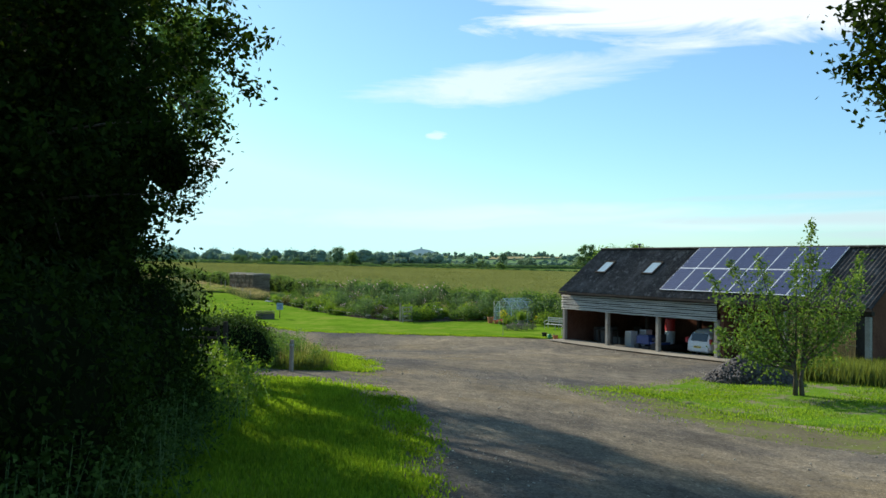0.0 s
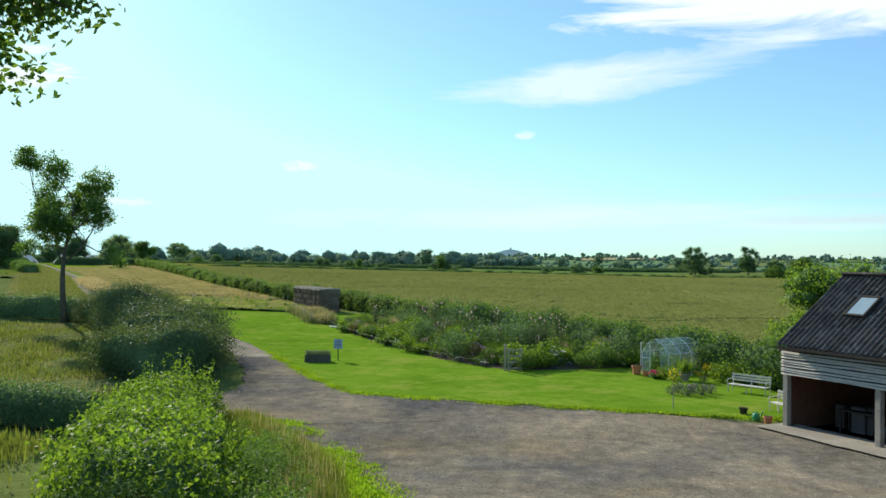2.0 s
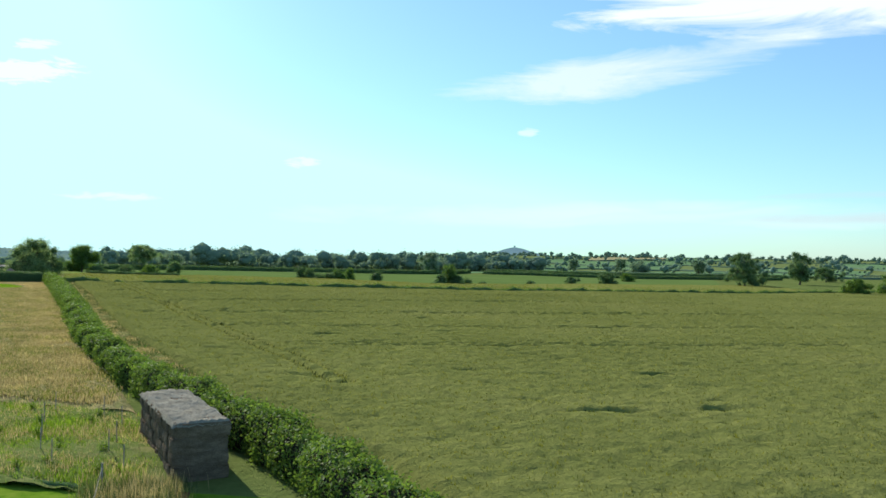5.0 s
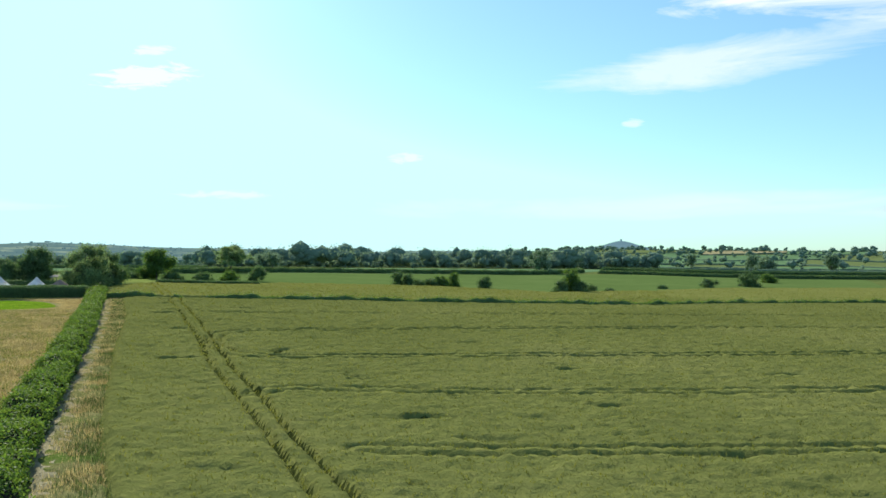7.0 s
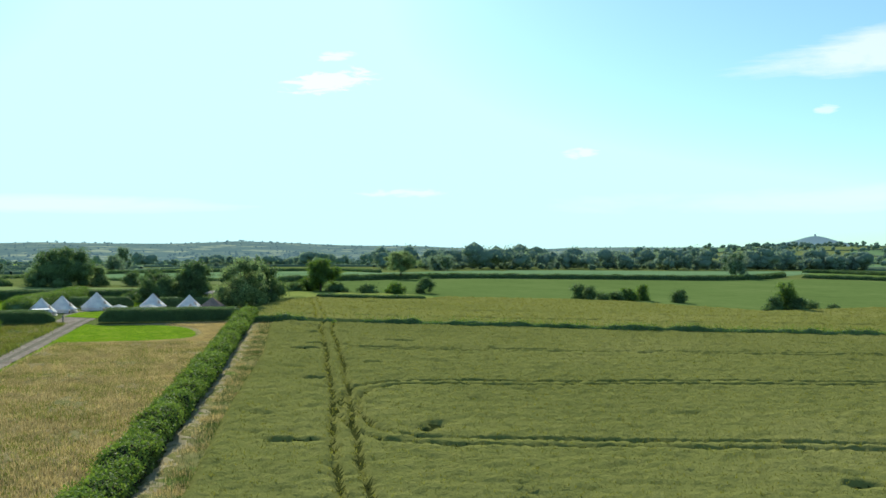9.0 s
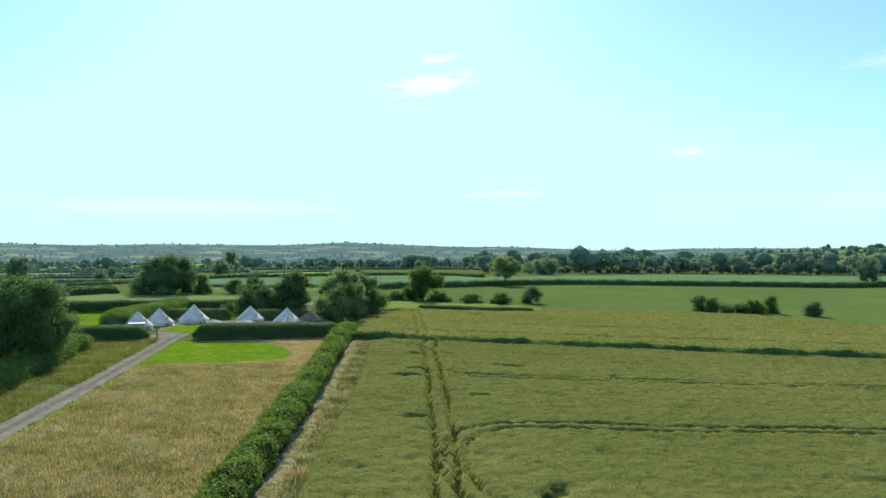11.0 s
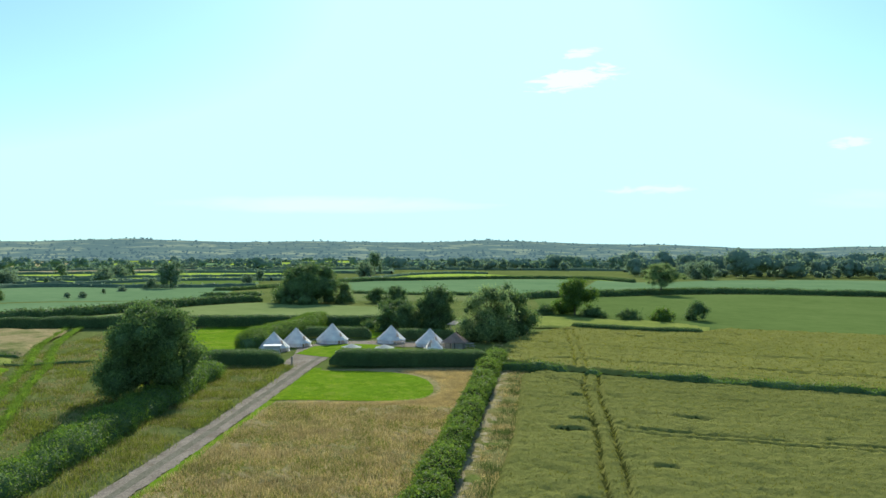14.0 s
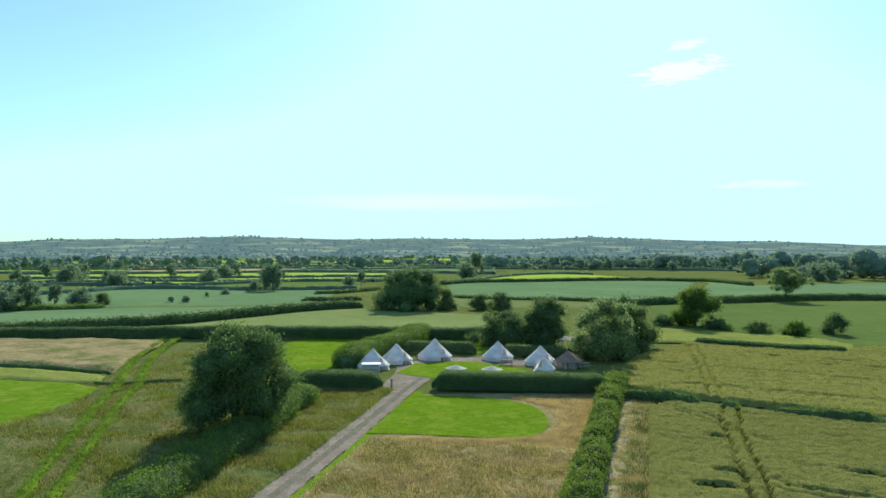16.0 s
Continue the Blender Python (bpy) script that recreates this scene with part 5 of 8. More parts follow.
# rushy scrub at the foot of the far pasture
hedge("tussocky pale scrub at the foot of the pasture", [(-252, 205), (-247, 217), (-243, 224), (-240, 231), (-239, 237)], 4.5, 0.9, "leaf", 14, 0.3, 181, 0.3, "scrub_bank")
for k_, (x, y, h_, turn_) in enumerate((
        (-278, 305, 9.0, 0.3), (-281, 300, 3.6, 1.2), (-276, 295, 2.0, 0.5), (-408, 359, 6.6, 2.5), (-434, 379, 7.0, 1.0), (-295, 347, 4.3, 0.2), (-315, 368, 5.4, 1.1), (-250, 219, 5.8, 0.7), (-246, 223, 6.2, 1.4), (-243, 216, 4.8, 3.1),
        (-255, 231, 5.2, 2.2), (-249, 235, 4.4, 0.9), (-437, 288, 7.0, 1.7), (-360, 271, 7.6, 2.6), (-398, 290, 7.4, 0.1), (-390, 284, 6.2, 1.9), (-339, 250, 4.8, 0.8), (-413, 269, 5.0, 2.0), (-348, 280, 6.0, 1.3), (-341, 281, 5.6, 2.9),
        (-396, 306, 3.8, 0.4), (-348, 289, 2.4, 1.6), (-330, 289, 2.9, 2.4), (-341, 299, 2.4, 0.6), (-438, 346, 6.4, 1.5), (-326, 438, 6.2, 2.1), (-258, 272, 1.8, 0.2), (-268, 283, 1.9, 1.0), (-244, 255, 1.8, 2.0), (-242, 258, 2.0, 0.3),
        (44, 601, 10.5, 0.4), (-216, 562, 9.0, 1.2), (-206, 545, 8.0, 2.2), (-174, 624, 3.0, 0.5), (30, 905, 14, 1.0), (92, 900, 13, 0.4), (150, 930, 15, 2.0), (-30, 820, 9, 0.7), (70, 760, 8, 1.4), (-130, 760, 13, 0.3), (-142, 770, 12, 2.8))):
    far_tree(x, y, k_ % 4, h_ / (11, 8, 13, 6)[k_ % 4], turn_)
cot = tagged(new("cottage"), "small pale cottage with a grey slate roof among trees", "house")
cot.matrix_world = pose(-217, 664, gz(-217, 664), 0, 0, 25) @ Matrix.Scale(0.9, 4)
rows = [560, 680, 820, 1000, 1230, 1500, 1850, 2350]
for i, (r0, r1) in enumerate(zip(rows, rows[1:])):
    wdeg = max(3.5, 9 - i * 0.8)
    b = -42.0 + rng.random() * 5
    while b < 92:
        b1 = b + wdeg * (0.6 + 0.8 * rng.random())
        skew = rng.normal() * 0.05
        q = [polar(b, r0 * (1 + skew)), polar(b1, r0 * (1 - skew)), polar(b1, r1 * (1 - skew) * 0.995), polar(b, r1 * (1 + skew) * 0.995)]
        if not (r0 < 650 and -16 < b < 33):
            k = int(rng.choice(4, p=(0.44, 0.26, 0.18, 0.12) if b > 30 else (0.0, 0.50, 0.48, 0.02)))
            u, v = np.meshgrid(np.linspace(0, 1, 9), np.linspace(0, 1, 9), indexing="ij")
            P = (q[0] * ((1 - u) * (1 - v))[..., None] + q[1] * (u * (1 - v))[..., None] + q[2] * (u * v)[..., None] + q[3] * ((1 - u) * v)[..., None])
            zf = ground_z(P[..., 0], P[..., 1]) + 0.12 + r0 * 0.0006
            tagged(new("far_field", grid_mesh("far_field", P[..., 0], P[..., 1], zf, FIELD_MATS[k])), TONE[k] + " distant hedged field", "field", "far fields", "structure")
            hedge_strip([q[0], q[1]], 1.6 + r0 * 0.0016, 1.0 + r0 * 0.0009)
            if rng.random() < 0.75:
                hedge_strip([q[0], q[3]], 1.6 + r0 * 0.0016, 1.0 + r0 * 0.0009)
        b = b1
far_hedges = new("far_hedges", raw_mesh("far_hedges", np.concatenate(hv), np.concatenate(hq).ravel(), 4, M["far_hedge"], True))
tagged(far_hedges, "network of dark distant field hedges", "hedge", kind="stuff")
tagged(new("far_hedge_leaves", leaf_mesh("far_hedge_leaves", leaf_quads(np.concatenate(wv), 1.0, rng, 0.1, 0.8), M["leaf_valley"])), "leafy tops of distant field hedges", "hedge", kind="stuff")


def unit_ball(levels):
    bm = bmesh.new()
    bmesh.ops.create_icosphere(bm, subdivisions=levels, radius=1.0)
    v = np.array([w.co[:] for w in bm.verts])
    f_ = np.array([[w.index for w in p.verts] for p in bm.faces])
    bm.free()
    return v, f_


def woodland(name, centres, size, label, levels=1, lobes=5, per=40, leaf=1.2, mat="leaf_valley", core="wood_mass"):
    """Many far trees as one stand: lumpy crowns of lobes, roughened by leaves on their skins."""
    n = len(centres)
    h = size * (0.30 + 1.05 * rng.random(n) ** 1.8)
    wide = h * (0.38 + 0.30 * rng.random(n))
    uv, uf = unit_ball(levels)
    nv = len(uv)
    d = rng.normal(size=(n, lobes, 3))
    d /= np.linalg.norm(d, axis=2, keepdims=True)
    d[:, 0] *= 0.25
    axes = np.stack([wide, wide, h * 0.42], -1)
    c = np.concatenate([centres, (ground_z(centres[:, 0], centres[:, 1]) + h * 0.50)[:, None]], 1)
    lc = c[:, None] + d * axes[:, None] * (0.40 + 0.22 * rng.random((n, lobes, 1)))
    lr = axes[:, None] * (0.40 + 0.24 * rng.random((n, lobes, 1)))
    lr[:, 0] = axes * 0.66
    V = lc[:, :, None] + lr[:, :, None] * 0.86 * uv * (1 + 0.20 * rng.normal(size=(n, lobes, nv, 1)))
    V[..., 2] = np.maximum(V[..., 2], (c[:, 2] - h * 0.52)[:, None, None])
    Fi = uf[None] + (np.arange(n * lobes) * nv)[:, None, None]
    tagged(new(name, raw_mesh(name, V.reshape(-1, 3), Fi.ravel(), 3, M[core])), label, "woodland", kind="stuff")
    k = np.repeat(np.arange(n), per)
    j = rng.integers(0, lobes, len(k))
    e = rng.normal(size=(len(k), 3))
    e /= np.linalg.norm(e, axis=1, keepdims=True)
    p = lc[k, j] + e * lr[k, j] * (0.86 + 0.52 * rng.random((len(k), 1)) ** 1.5)
    p[:, 2] = np.maximum(p[:, 2], (c[:, 2] - h * 0.5)[k])
    tagged(new(name + "_leaves", leaf_mesh(name + "_leaves", leaf_quads(p, leaf, rng, 0.1, 0.85, out=e), M[mat])), "leafy skin of the far trees", "woodland", kind="stuff")


def belt(r0, r1, b0, b1, n):
    b, r = b0 + (b1 - b0) * rng.random(n), r0 + (r1 - r0) * rng.random(n)
    return np.stack([E0[0] - r * np.sin(np.radians(b)), E0[1] + r * np.cos(np.radians(b))], -1)


G_ = along([(-262, 575), (-225, 590), (-196, 610), (-170, 632), (-130, 655), (-80, 690), (-40, 740), (0, 800)], 300)
G_ = G_ + np.array([-0.45, 0.9]) * (rng.random((300, 1)) ** 1.4 * 120) + rng.normal(size=(300, 2)) * 3
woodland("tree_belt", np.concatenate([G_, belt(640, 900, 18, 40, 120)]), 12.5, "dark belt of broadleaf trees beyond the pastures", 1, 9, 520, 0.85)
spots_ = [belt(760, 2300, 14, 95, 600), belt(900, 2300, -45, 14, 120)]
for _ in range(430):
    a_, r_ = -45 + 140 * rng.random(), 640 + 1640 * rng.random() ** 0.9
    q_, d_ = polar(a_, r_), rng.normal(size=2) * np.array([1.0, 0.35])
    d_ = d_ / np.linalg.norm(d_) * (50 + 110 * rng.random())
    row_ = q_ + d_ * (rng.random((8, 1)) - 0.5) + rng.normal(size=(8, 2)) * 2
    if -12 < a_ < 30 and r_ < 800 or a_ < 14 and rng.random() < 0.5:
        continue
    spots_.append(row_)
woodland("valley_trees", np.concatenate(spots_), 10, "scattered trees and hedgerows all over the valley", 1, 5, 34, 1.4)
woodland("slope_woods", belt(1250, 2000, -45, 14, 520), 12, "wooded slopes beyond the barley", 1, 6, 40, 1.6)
hill_spots = np.concatenate([belt(2300, 4200, -45, 95, 3600), belt(2260, 2900, -45, 95, 2600)])
hill_spots = hill_spots[np.hypot(hill_spots[:, 0] + 82, hill_spots[:, 1] - 3500) > 150]
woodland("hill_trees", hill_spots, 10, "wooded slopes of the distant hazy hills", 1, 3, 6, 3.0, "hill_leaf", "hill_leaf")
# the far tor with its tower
# hill and tower share one blue glow that stands for haze
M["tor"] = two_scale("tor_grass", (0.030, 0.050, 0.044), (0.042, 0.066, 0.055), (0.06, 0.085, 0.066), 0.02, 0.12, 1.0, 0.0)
haze_glow(M["tor"], (0.074, 0.128, 0.168))
U, V = np.meshgrid(np.linspace(-330, 330, 60), np.linspace(-330, 330, 60), indexing="ij")
U, V = U - 82, V + 3500
dome = ground_z(U, V) + 5.5 + 1.2 * smooth_noise(U, V, 30, 3) - 12 * sm(230, 330, np.hypot(U + 82, V - 3500))
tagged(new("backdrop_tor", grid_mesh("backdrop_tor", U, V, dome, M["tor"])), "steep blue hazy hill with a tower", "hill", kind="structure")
tower = tagged(new("hill_tower"), "lone stone tower on the summit of the far hill", "tower")
tower.location = (-82, 3500, gz(-82, 3500) + 4)
bm = bmesh.new()
add_box(bm, (-3.5, -3.5, -6), (3.5, 3.5, 9), None, 0.4)
part("shaft", bm_mesh("shaft", bm, M["tor"]), tower)
for sx in (-1, 1):
    for sy in (-1, 1):
        bm = bmesh.new()
        add_box(bm, (sx * 2.8 - 0.7, sy * 2.8 - 0.7, 9), (sx * 2.8 + 0.7, sy * 2.8 + 0.7, 10.5))
        part("pinnacle", bm_mesh("pinnacle", bm, M["tor"]), tower)


# ---------------------------------------------------------------- open-fronted barn
M["weathered"] = two_scale("weathered", (0.26, 0.235, 0.195), (0.42, 0.385, 0.33), (0.56, 0.52, 0.45), 1.1, 12.0, 0.85, 0.6, 0.01, (0.3, 1, 1))
M["brick"] = two_scale("brick", (0.075, 0.036, 0.025), (0.125, 0.060, 0.040), (0.18, 0.095, 0.065), 1.0, 9.0, 0.9, 0.5, 0.02)
M["concrete"] = two_scale("concrete", (0.17, 0.150, 0.118), (0.26, 0.232, 0.185), (0.36, 0.328, 0.27), 0.6, 8.0, 0.9, 0.4, 0.01)
M["dark_wood"] = two_scale("dark_wood", (0.030, 0.026, 0.022), (0.055, 0.047, 0.040), (0.09, 0.08, 0.07), 1.2, 12.0, 0.85, 0.5, 0.01)
M["reed"] = two_scale("reed", (0.22, 0.15, 0.06), (0.36, 0.26, 0.12), (0.48, 0.37, 0.19), 2.0, 18.0, 0.85, 0.7, 0.02, (1, 1, 0.15))


def plain(name, colour, rough=0.5, metal=0.0, coat=0.0, noise_scale=6.0, vary=0.12):
    m, nt, b = material(name, rough, metal)
    n = tex_noise(nt, noise_scale, 4)
    nt.links.new(tint_ramp(nt, n, [(0.25, tuple(c * (1 - vary) for c in colour)), (0.75, tuple(min(1, c * (1 + vary)) for c in colour))]), b.inputs["Base Color"])
    b.inputs["Coat Weight"].default_value = coat
    return m


def glass(name, tint=(0.85, 0.92, 0.9), rough=0.05, alpha=0.25):
    m, nt, b = material(name, rough)
    b.inputs["Base Color"].default_value = (*tint, 1)
    b.inputs["Specular IOR Level"].default_value = 0.6
    tr = nt.nodes.new("ShaderNodeBsdfTransparent")
    tr.inputs[0].default_value = (*tint, 1)
    mx = nt.nodes.new("ShaderNodeMixShader")
    mx.inputs[0].default_value = alpha
    nt.links.new(tr.outputs[0], mx.inputs[1])
    nt.links.new(b.outputs[0], mx.inputs[2])
    nt.links.new(mx.outputs[0], nt.nodes["Material Output"].inputs[0])
    return m


M["pv"] = plain("pv_cells", (0.034, 0.040, 0.092), 0.35, 0.1, 0.15, 2.0, 0.2)
M["alloy"] = plain("alloy", (0.74, 0.76, 0.77), 0.45, 0.35)
M["black"] = plain("black_rubber", (0.02, 0.02, 0.022), 0.7)
M["white_paint"] = plain("white_paint", (0.74, 0.74, 0.73), 0.45, 0, 0.3)
M["pane"] = plain("dark_pane", (0.02, 0.024, 0.028), 0.15, 0.0, 0.0)
M["sky_pane"] = plain("skylight_pane", (0.34, 0.42, 0.42), 0.12, 0.3, 0.6)
M["red"] = plain("red_plastic", (0.50, 0.03, 0.035), 0.45)
M["blue"] = plain("blue_paint", (0.03, 0.06, 0.22), 0.35, 0.1, 0.4)
M["amber"] = plain("yellow_plate", (0.75, 0.55, 0.05), 0.5)
M["grey"] = plain("grey_metal", (0.35, 0.36, 0.36), 0.5, 0.2)
M["clutter"] = plain("dull_clutter", (0.10, 0.09, 0.08), 0.8)

BARN = Matrix(((0.511, 0.859, 0, 9.92), (-0.859, 0.511, 0, 63.63), (0, 0, 1, -0.1), (0, 0, 0, 1)))
BAY, LEN, DEPTH, EAVE, RIDGE_V, SLOPE = 4.13, 20.65, 6.6, 3.28, 3.2, 0.74
barn = tagged(new("barn"), "open-fronted timber cart barn with a dark corrugated roof", "barn")
barn.matrix_world = BARN


def bpart(name, boxes, mat, parent=None, label="", bevel=0.0):
    bm = bmesh.new()
    for lo, hi in boxes:
        add_box(bm, lo, hi, None, bevel)
    return part(name, bm_mesh(name, bm, mat), parent or barn, label)


bpart("floor_slab", [((-0.4, -1.0, -0.1), (LEN + 0.4, DEPTH, 0.10))], M["concrete"], label="pale concrete floor slab", bevel=0.03)
for k in range(6):
    bpart("post", [((max(0.02, k * BAY - 0.11), -0.11, 0.1), (max(0.02, k * BAY - 0.11) + 0.22, 0.11, 2.25 if k < 4 else 2.9))], M["timber"], bevel=0.015)
for k in range(1, 5):
    bpart("post", [((k * BAY - 0.1, RIDGE_V - 0.1, 0.1), (k * BAY + 0.1, RIDGE_V + 0.1, 5.6))], M["dark_wood"])
# dark sheet added behind the boards to darken the gaps between them
bpart("board_backing", [((0.03, -0.11, 2.2), (3 * BAY + 0.1, -0.09, 3.1))], M["dark_wood"])
for k in range(9):
    z = 2.17 + k * 0.102
    bm = bmesh.new()
    for i in range(12):
        add_box(bm, (i * 1.0425, -0.155, z), (i * 1.0425 + 1.0425, -0.125, z + 0.064))
    bmesh.ops.remove_doubles(bm, verts=bm.verts, dist=0.001)
    for v in bm.verts:
        v.co.z += 0.016 * math.sin(v.co.x * 0.8 + k * 2.1) + 0.008 * math.sin(v.co.x * 2.7 + k)
        v.co.y -= 0.05 if v.co.z < z + 0.03 else 0.0
    part("weatherboard", bm_mesh("weatherboard", bm, M["weathered"]), barn)
bpart("wall_plate", [((-0.2, -0.1, 2.95), (LEN + 0.2, 0.12, 3.12))], M["dark_wood"])
bpart("back_wall", [((-0.1, DEPTH - 0.25, 0.1), (LEN + 0.1, DEPTH - 0.1, 3.3))], M["brick"], label="old red brick back wall")
bpart("partition", [((3 * BAY + 0.12, 0.1, 0.1), (3 * BAY + 0.34, DEPTH - 0.3, 3.1))], M["brick"], label="red brick partition wall")
for u0 in (0.02, LEN - 0.02):
    bm = bmesh.new()
    pr = [(0.12, 0.1), (DEPTH - 0.1, 0.1), (DEPTH - 0.1, 3.2), (RIDGE_V, 5.75), (0.12, 3.3)]
    f0, f1 = [bm.verts.new((u0, v, z)) for v, z in pr], [bm.verts.new((u0 + 0.14, v, z)) for v, z in pr]
    bm.faces.new(f0)
    bm.faces.new(f1[::-1])
    for i in range(5):
        bm.faces.new((f0[i], f0[(i + 1) % 5], f1[(i + 1) % 5], f1[i]))
    part("gable_wall", bm_mesh("gable_wall", bm, M["brick"] if u0 > 0 else M["timber"]), barn)
bpart("low_wall", [((4 * BAY + 0.12, 0.0, 0.1), (LEN - 0.12, 0.16, 2.9))], M["dark_wood"], label="dark boarded bay front")
# corrugated sheets
waves = int((LEN + 0.9) / 0.23)
uu = np.linspace(0.0, LEN + 0.45, waves * 4 + 1)
for side in (0, 1):
    vv = np.linspace(-0.45, RIDGE_V, 6) if side == 0 else np.linspace(RIDGE_V, DEPTH + 0.35, 6)
    U, V = np.meshgrid(uu, vv, indexing="ij")
    top = EAVE + SLOPE * (RIDGE_V + 0.45)
    Z = top - SLOPE * np.abs(V - RIDGE_V) + 0.06 * np.sin(np.arange(len(uu)) * math.pi / 2 + 0.4)[:, None]
    Z += 0.012 * smooth_noise(U, V, 1.7, 2) - 0.035 * np.sin(np.clip(U / LEN, 0, 1) * np.pi)
    ob = part("roof_slope", grid_mesh("roof_slope", U, V, Z, M["roofing"], False), barn, "dark weathered corrugated roof sheets")
bpart("ridge_cap", [((-0.04, RIDGE_V - 0.2, 5.93), (LEN + 0.5, RIDGE_V + 0.2, 6.05))], M["roofing"], bevel=0.05)
bpart("eaves_board", [((0.0, -0.45, 3.14), (LEN + 0.45, -0.41, 3.25))], M["dark_wood"])
RT = math.atan(SLOPE)


def on_roof(u, v, lift=0.0):
    """A frame lying on the front slope: x along the barn, y up the slope."""
    return Matrix.Translation((u, v, EAVE + SLOPE * (v + 0.45) + lift)) @ Matrix.Rotation(RT, 4, "X")


for u in (2.2, 6.25):
    bm = bmesh.new()
    for lo, hi in (((-0.44, -0.52, 0), (-0.37, 0.52, 0.10)), ((0.37, -0.52, 0), (0.44, 0.52, 0.10)), ((-0.44, -0.58, 0), (0.44, -0.50, 0.10)), ((-0.44, 0.50, 0), (0.44, 0.58, 0.11))):
        add_box(bm, lo, hi)
    wdw = part("skylight", bm_mesh("skylight", bm, M["dark_wood"]), barn, "roof window with grey metal frame")
    wdw.matrix_local = on_roof(u, 1.55, 0.02)
    bm = bmesh.new()
    add_box(bm, (-0.37, -0.50, 0.06), (0.37, 0.50, 0.08))
    part("pane", bm_mesh("pane", bm, M["sky_pane"]), wdw, "pale sky-reflecting pane")
bm = bmesh.new()
add_box(bm, (-0.572, -0.98, 0.0), (0.572, 0.98, 0.04), None, 0.008)
pv_frame = bm_mesh("panel_frame", bm, M["alloy"])
bm = bmesh.new()
for i in range(6):
    for j in range(10):
        add_box(bm, (-0.540 + i * 0.181, -0.95 + j * 0.19, 0.040), (-0.540 + i * 0.181 + 0.176, -0.95 + j * 0.19 + 0.185, 0.044))
pv_cells = bm_mesh("cell_sheet", bm, M["pv"])
for i in range(8):
    for j in range(2):
        ob = part("solar_panel", pv_frame, barn, "blue solar panel in an alloy frame")
        ob.matrix_local = on_roof(9.02 + i * 1.165, 0.70 + j * 1.59, 0.10)
        part("cell_sheet", pv_cells, ob)
bm = bmesh.new()
tube(bm, [(3.4, RIDGE_V, 6.0), (3.4, RIDGE_V, 6.22)], [0.05, 0.05], 8)
tube(bm, [(3.4, RIDGE_V, 6.22), (3.4, RIDGE_V, 6.30)], [0.17, 0.10], 8)
part("roof_vent", bm_mesh("roof_vent", bm, M["black"]), barn)
def barn_line(v, us):
    return [tuple((BARN @ Vector((u, v, 0)))[:2]) for u in us]


sheet("barn_apron", barn_line(-1.25, (-0.3, 4, 8, 12.6, 16.5)), barn_line(0.6, (-0.3, 4, 8, 12.6, 16.5)), M["concrete"], 0.12, 0.5, 0.04, "worn pale concrete apron before the barn", "apron", jag=0.03)
# reed hurdle before the end bay
hurdle = tagged(new("reed_screen"), "golden reed screen leaning before the end bay", "screen")
hurdle.matrix_world = BARN @ Matrix.Translation((16.9, -0.25, 0.1))
bm = bmesh.new()
rg = random.Random(5)
for i in range(90):
    x = i * 0.037
    h = 2.75 + rg.uniform(-0.25, 0.15)
    tube(bm, [(x, rg.uniform(-0.02, 0.02), 0), (x + rg.uniform(-0.03, 0.03), 0.03, h)], [0.016, 0.012], 4)
part("reeds", bm_mesh("reeds", bm, M["reed"]), hurdle)
bm = bmesh.new()
for z in (0.5, 1.5, 2.3):
    add_box(bm, (-0.02, 0.03, z), (3.35, 0.06, z + 0.04))
part("batten", bm_mesh("batten", bm, M["timber"]), hurdle)


# ---------------------------------------------------------------- car in the barn
def loft(sections):
    bm = bmesh.new()
    rings = [[bm.verts.new(p) for p in s] for s in sections]
    for a, b in zip(rings, rings[1:]):
        for i in range(len(a)):
            j = (i + 1) % len(a)
            bm.faces.new((a[i], a[j], b[j], b[i]))
    bm.faces.new(rings[0])
    bm.faces.new(rings[-1][::-1])
    return bm


def car_section(y, half, low, belt, roof, top_half):
    pts = [(-half * 0.86, low), (-half, low + 0.14), (-half, (low + belt) / 2), (-half * 0.97, belt), (-top_half, roof - 0.06), (-top_half * 0.8, roof),
           (top_half * 0.8, roof), (top_half, roof - 0.06), (half * 0.97, belt), (half, (low + belt) / 2), (half, low + 0.14), (half * 0.86, low)]
    return [(x, y, z) for x, z in pts]


car = tagged(new("car"), "small white hatchback parked tail-out in the barn", "car")
car.matrix_world = BARN @ Matrix.Translation((10.45, 0.75, 0.10))
bm = loft([car_section(0.0, 0.72, 0.30, 0.62, 0.66, 0.66), car_section(0.06, 0.80, 0.26, 0.86, 0.90, 0.70), car_section(0.18, 0.83, 0.24, 0.92, 1.30, 0.58), car_section(0.55, 0.84, 0.22, 0.93, 1.47, 0.58),
           car_section(1.6, 0.84, 0.22, 0.93, 1.50, 0.60), car_section(2.3, 0.84, 0.22, 0.92, 1.36, 0.58), car_section(2.75, 0.83, 0.22, 0.90, 0.97, 0.64), car_section(3.4, 0.78, 0.25, 0.76, 0.80, 0.62), car_section(3.62, 0.66, 0.32, 0.56, 0.60, 0.56)])
body = part("body", bm_mesh("body", bm, M["white_paint"], True), car)
sub = body.modifiers.new("round", "BEVEL")
sub.width, sub.segments, sub.limit_method = 0.03, 2, "ANGLE"
bm = bmesh.new()
add_box(bm, (-0.56, 0.055, 0.90), (0.56, 0.10, 1.33), Matrix.Translation((0, -0.245, 0)) @ Matrix.Rotation(radians(-14), 4, "X"), 0.02)
part("rear_window", bm_mesh("rear_window", bm, M["pane"]), car, "dark rear window")
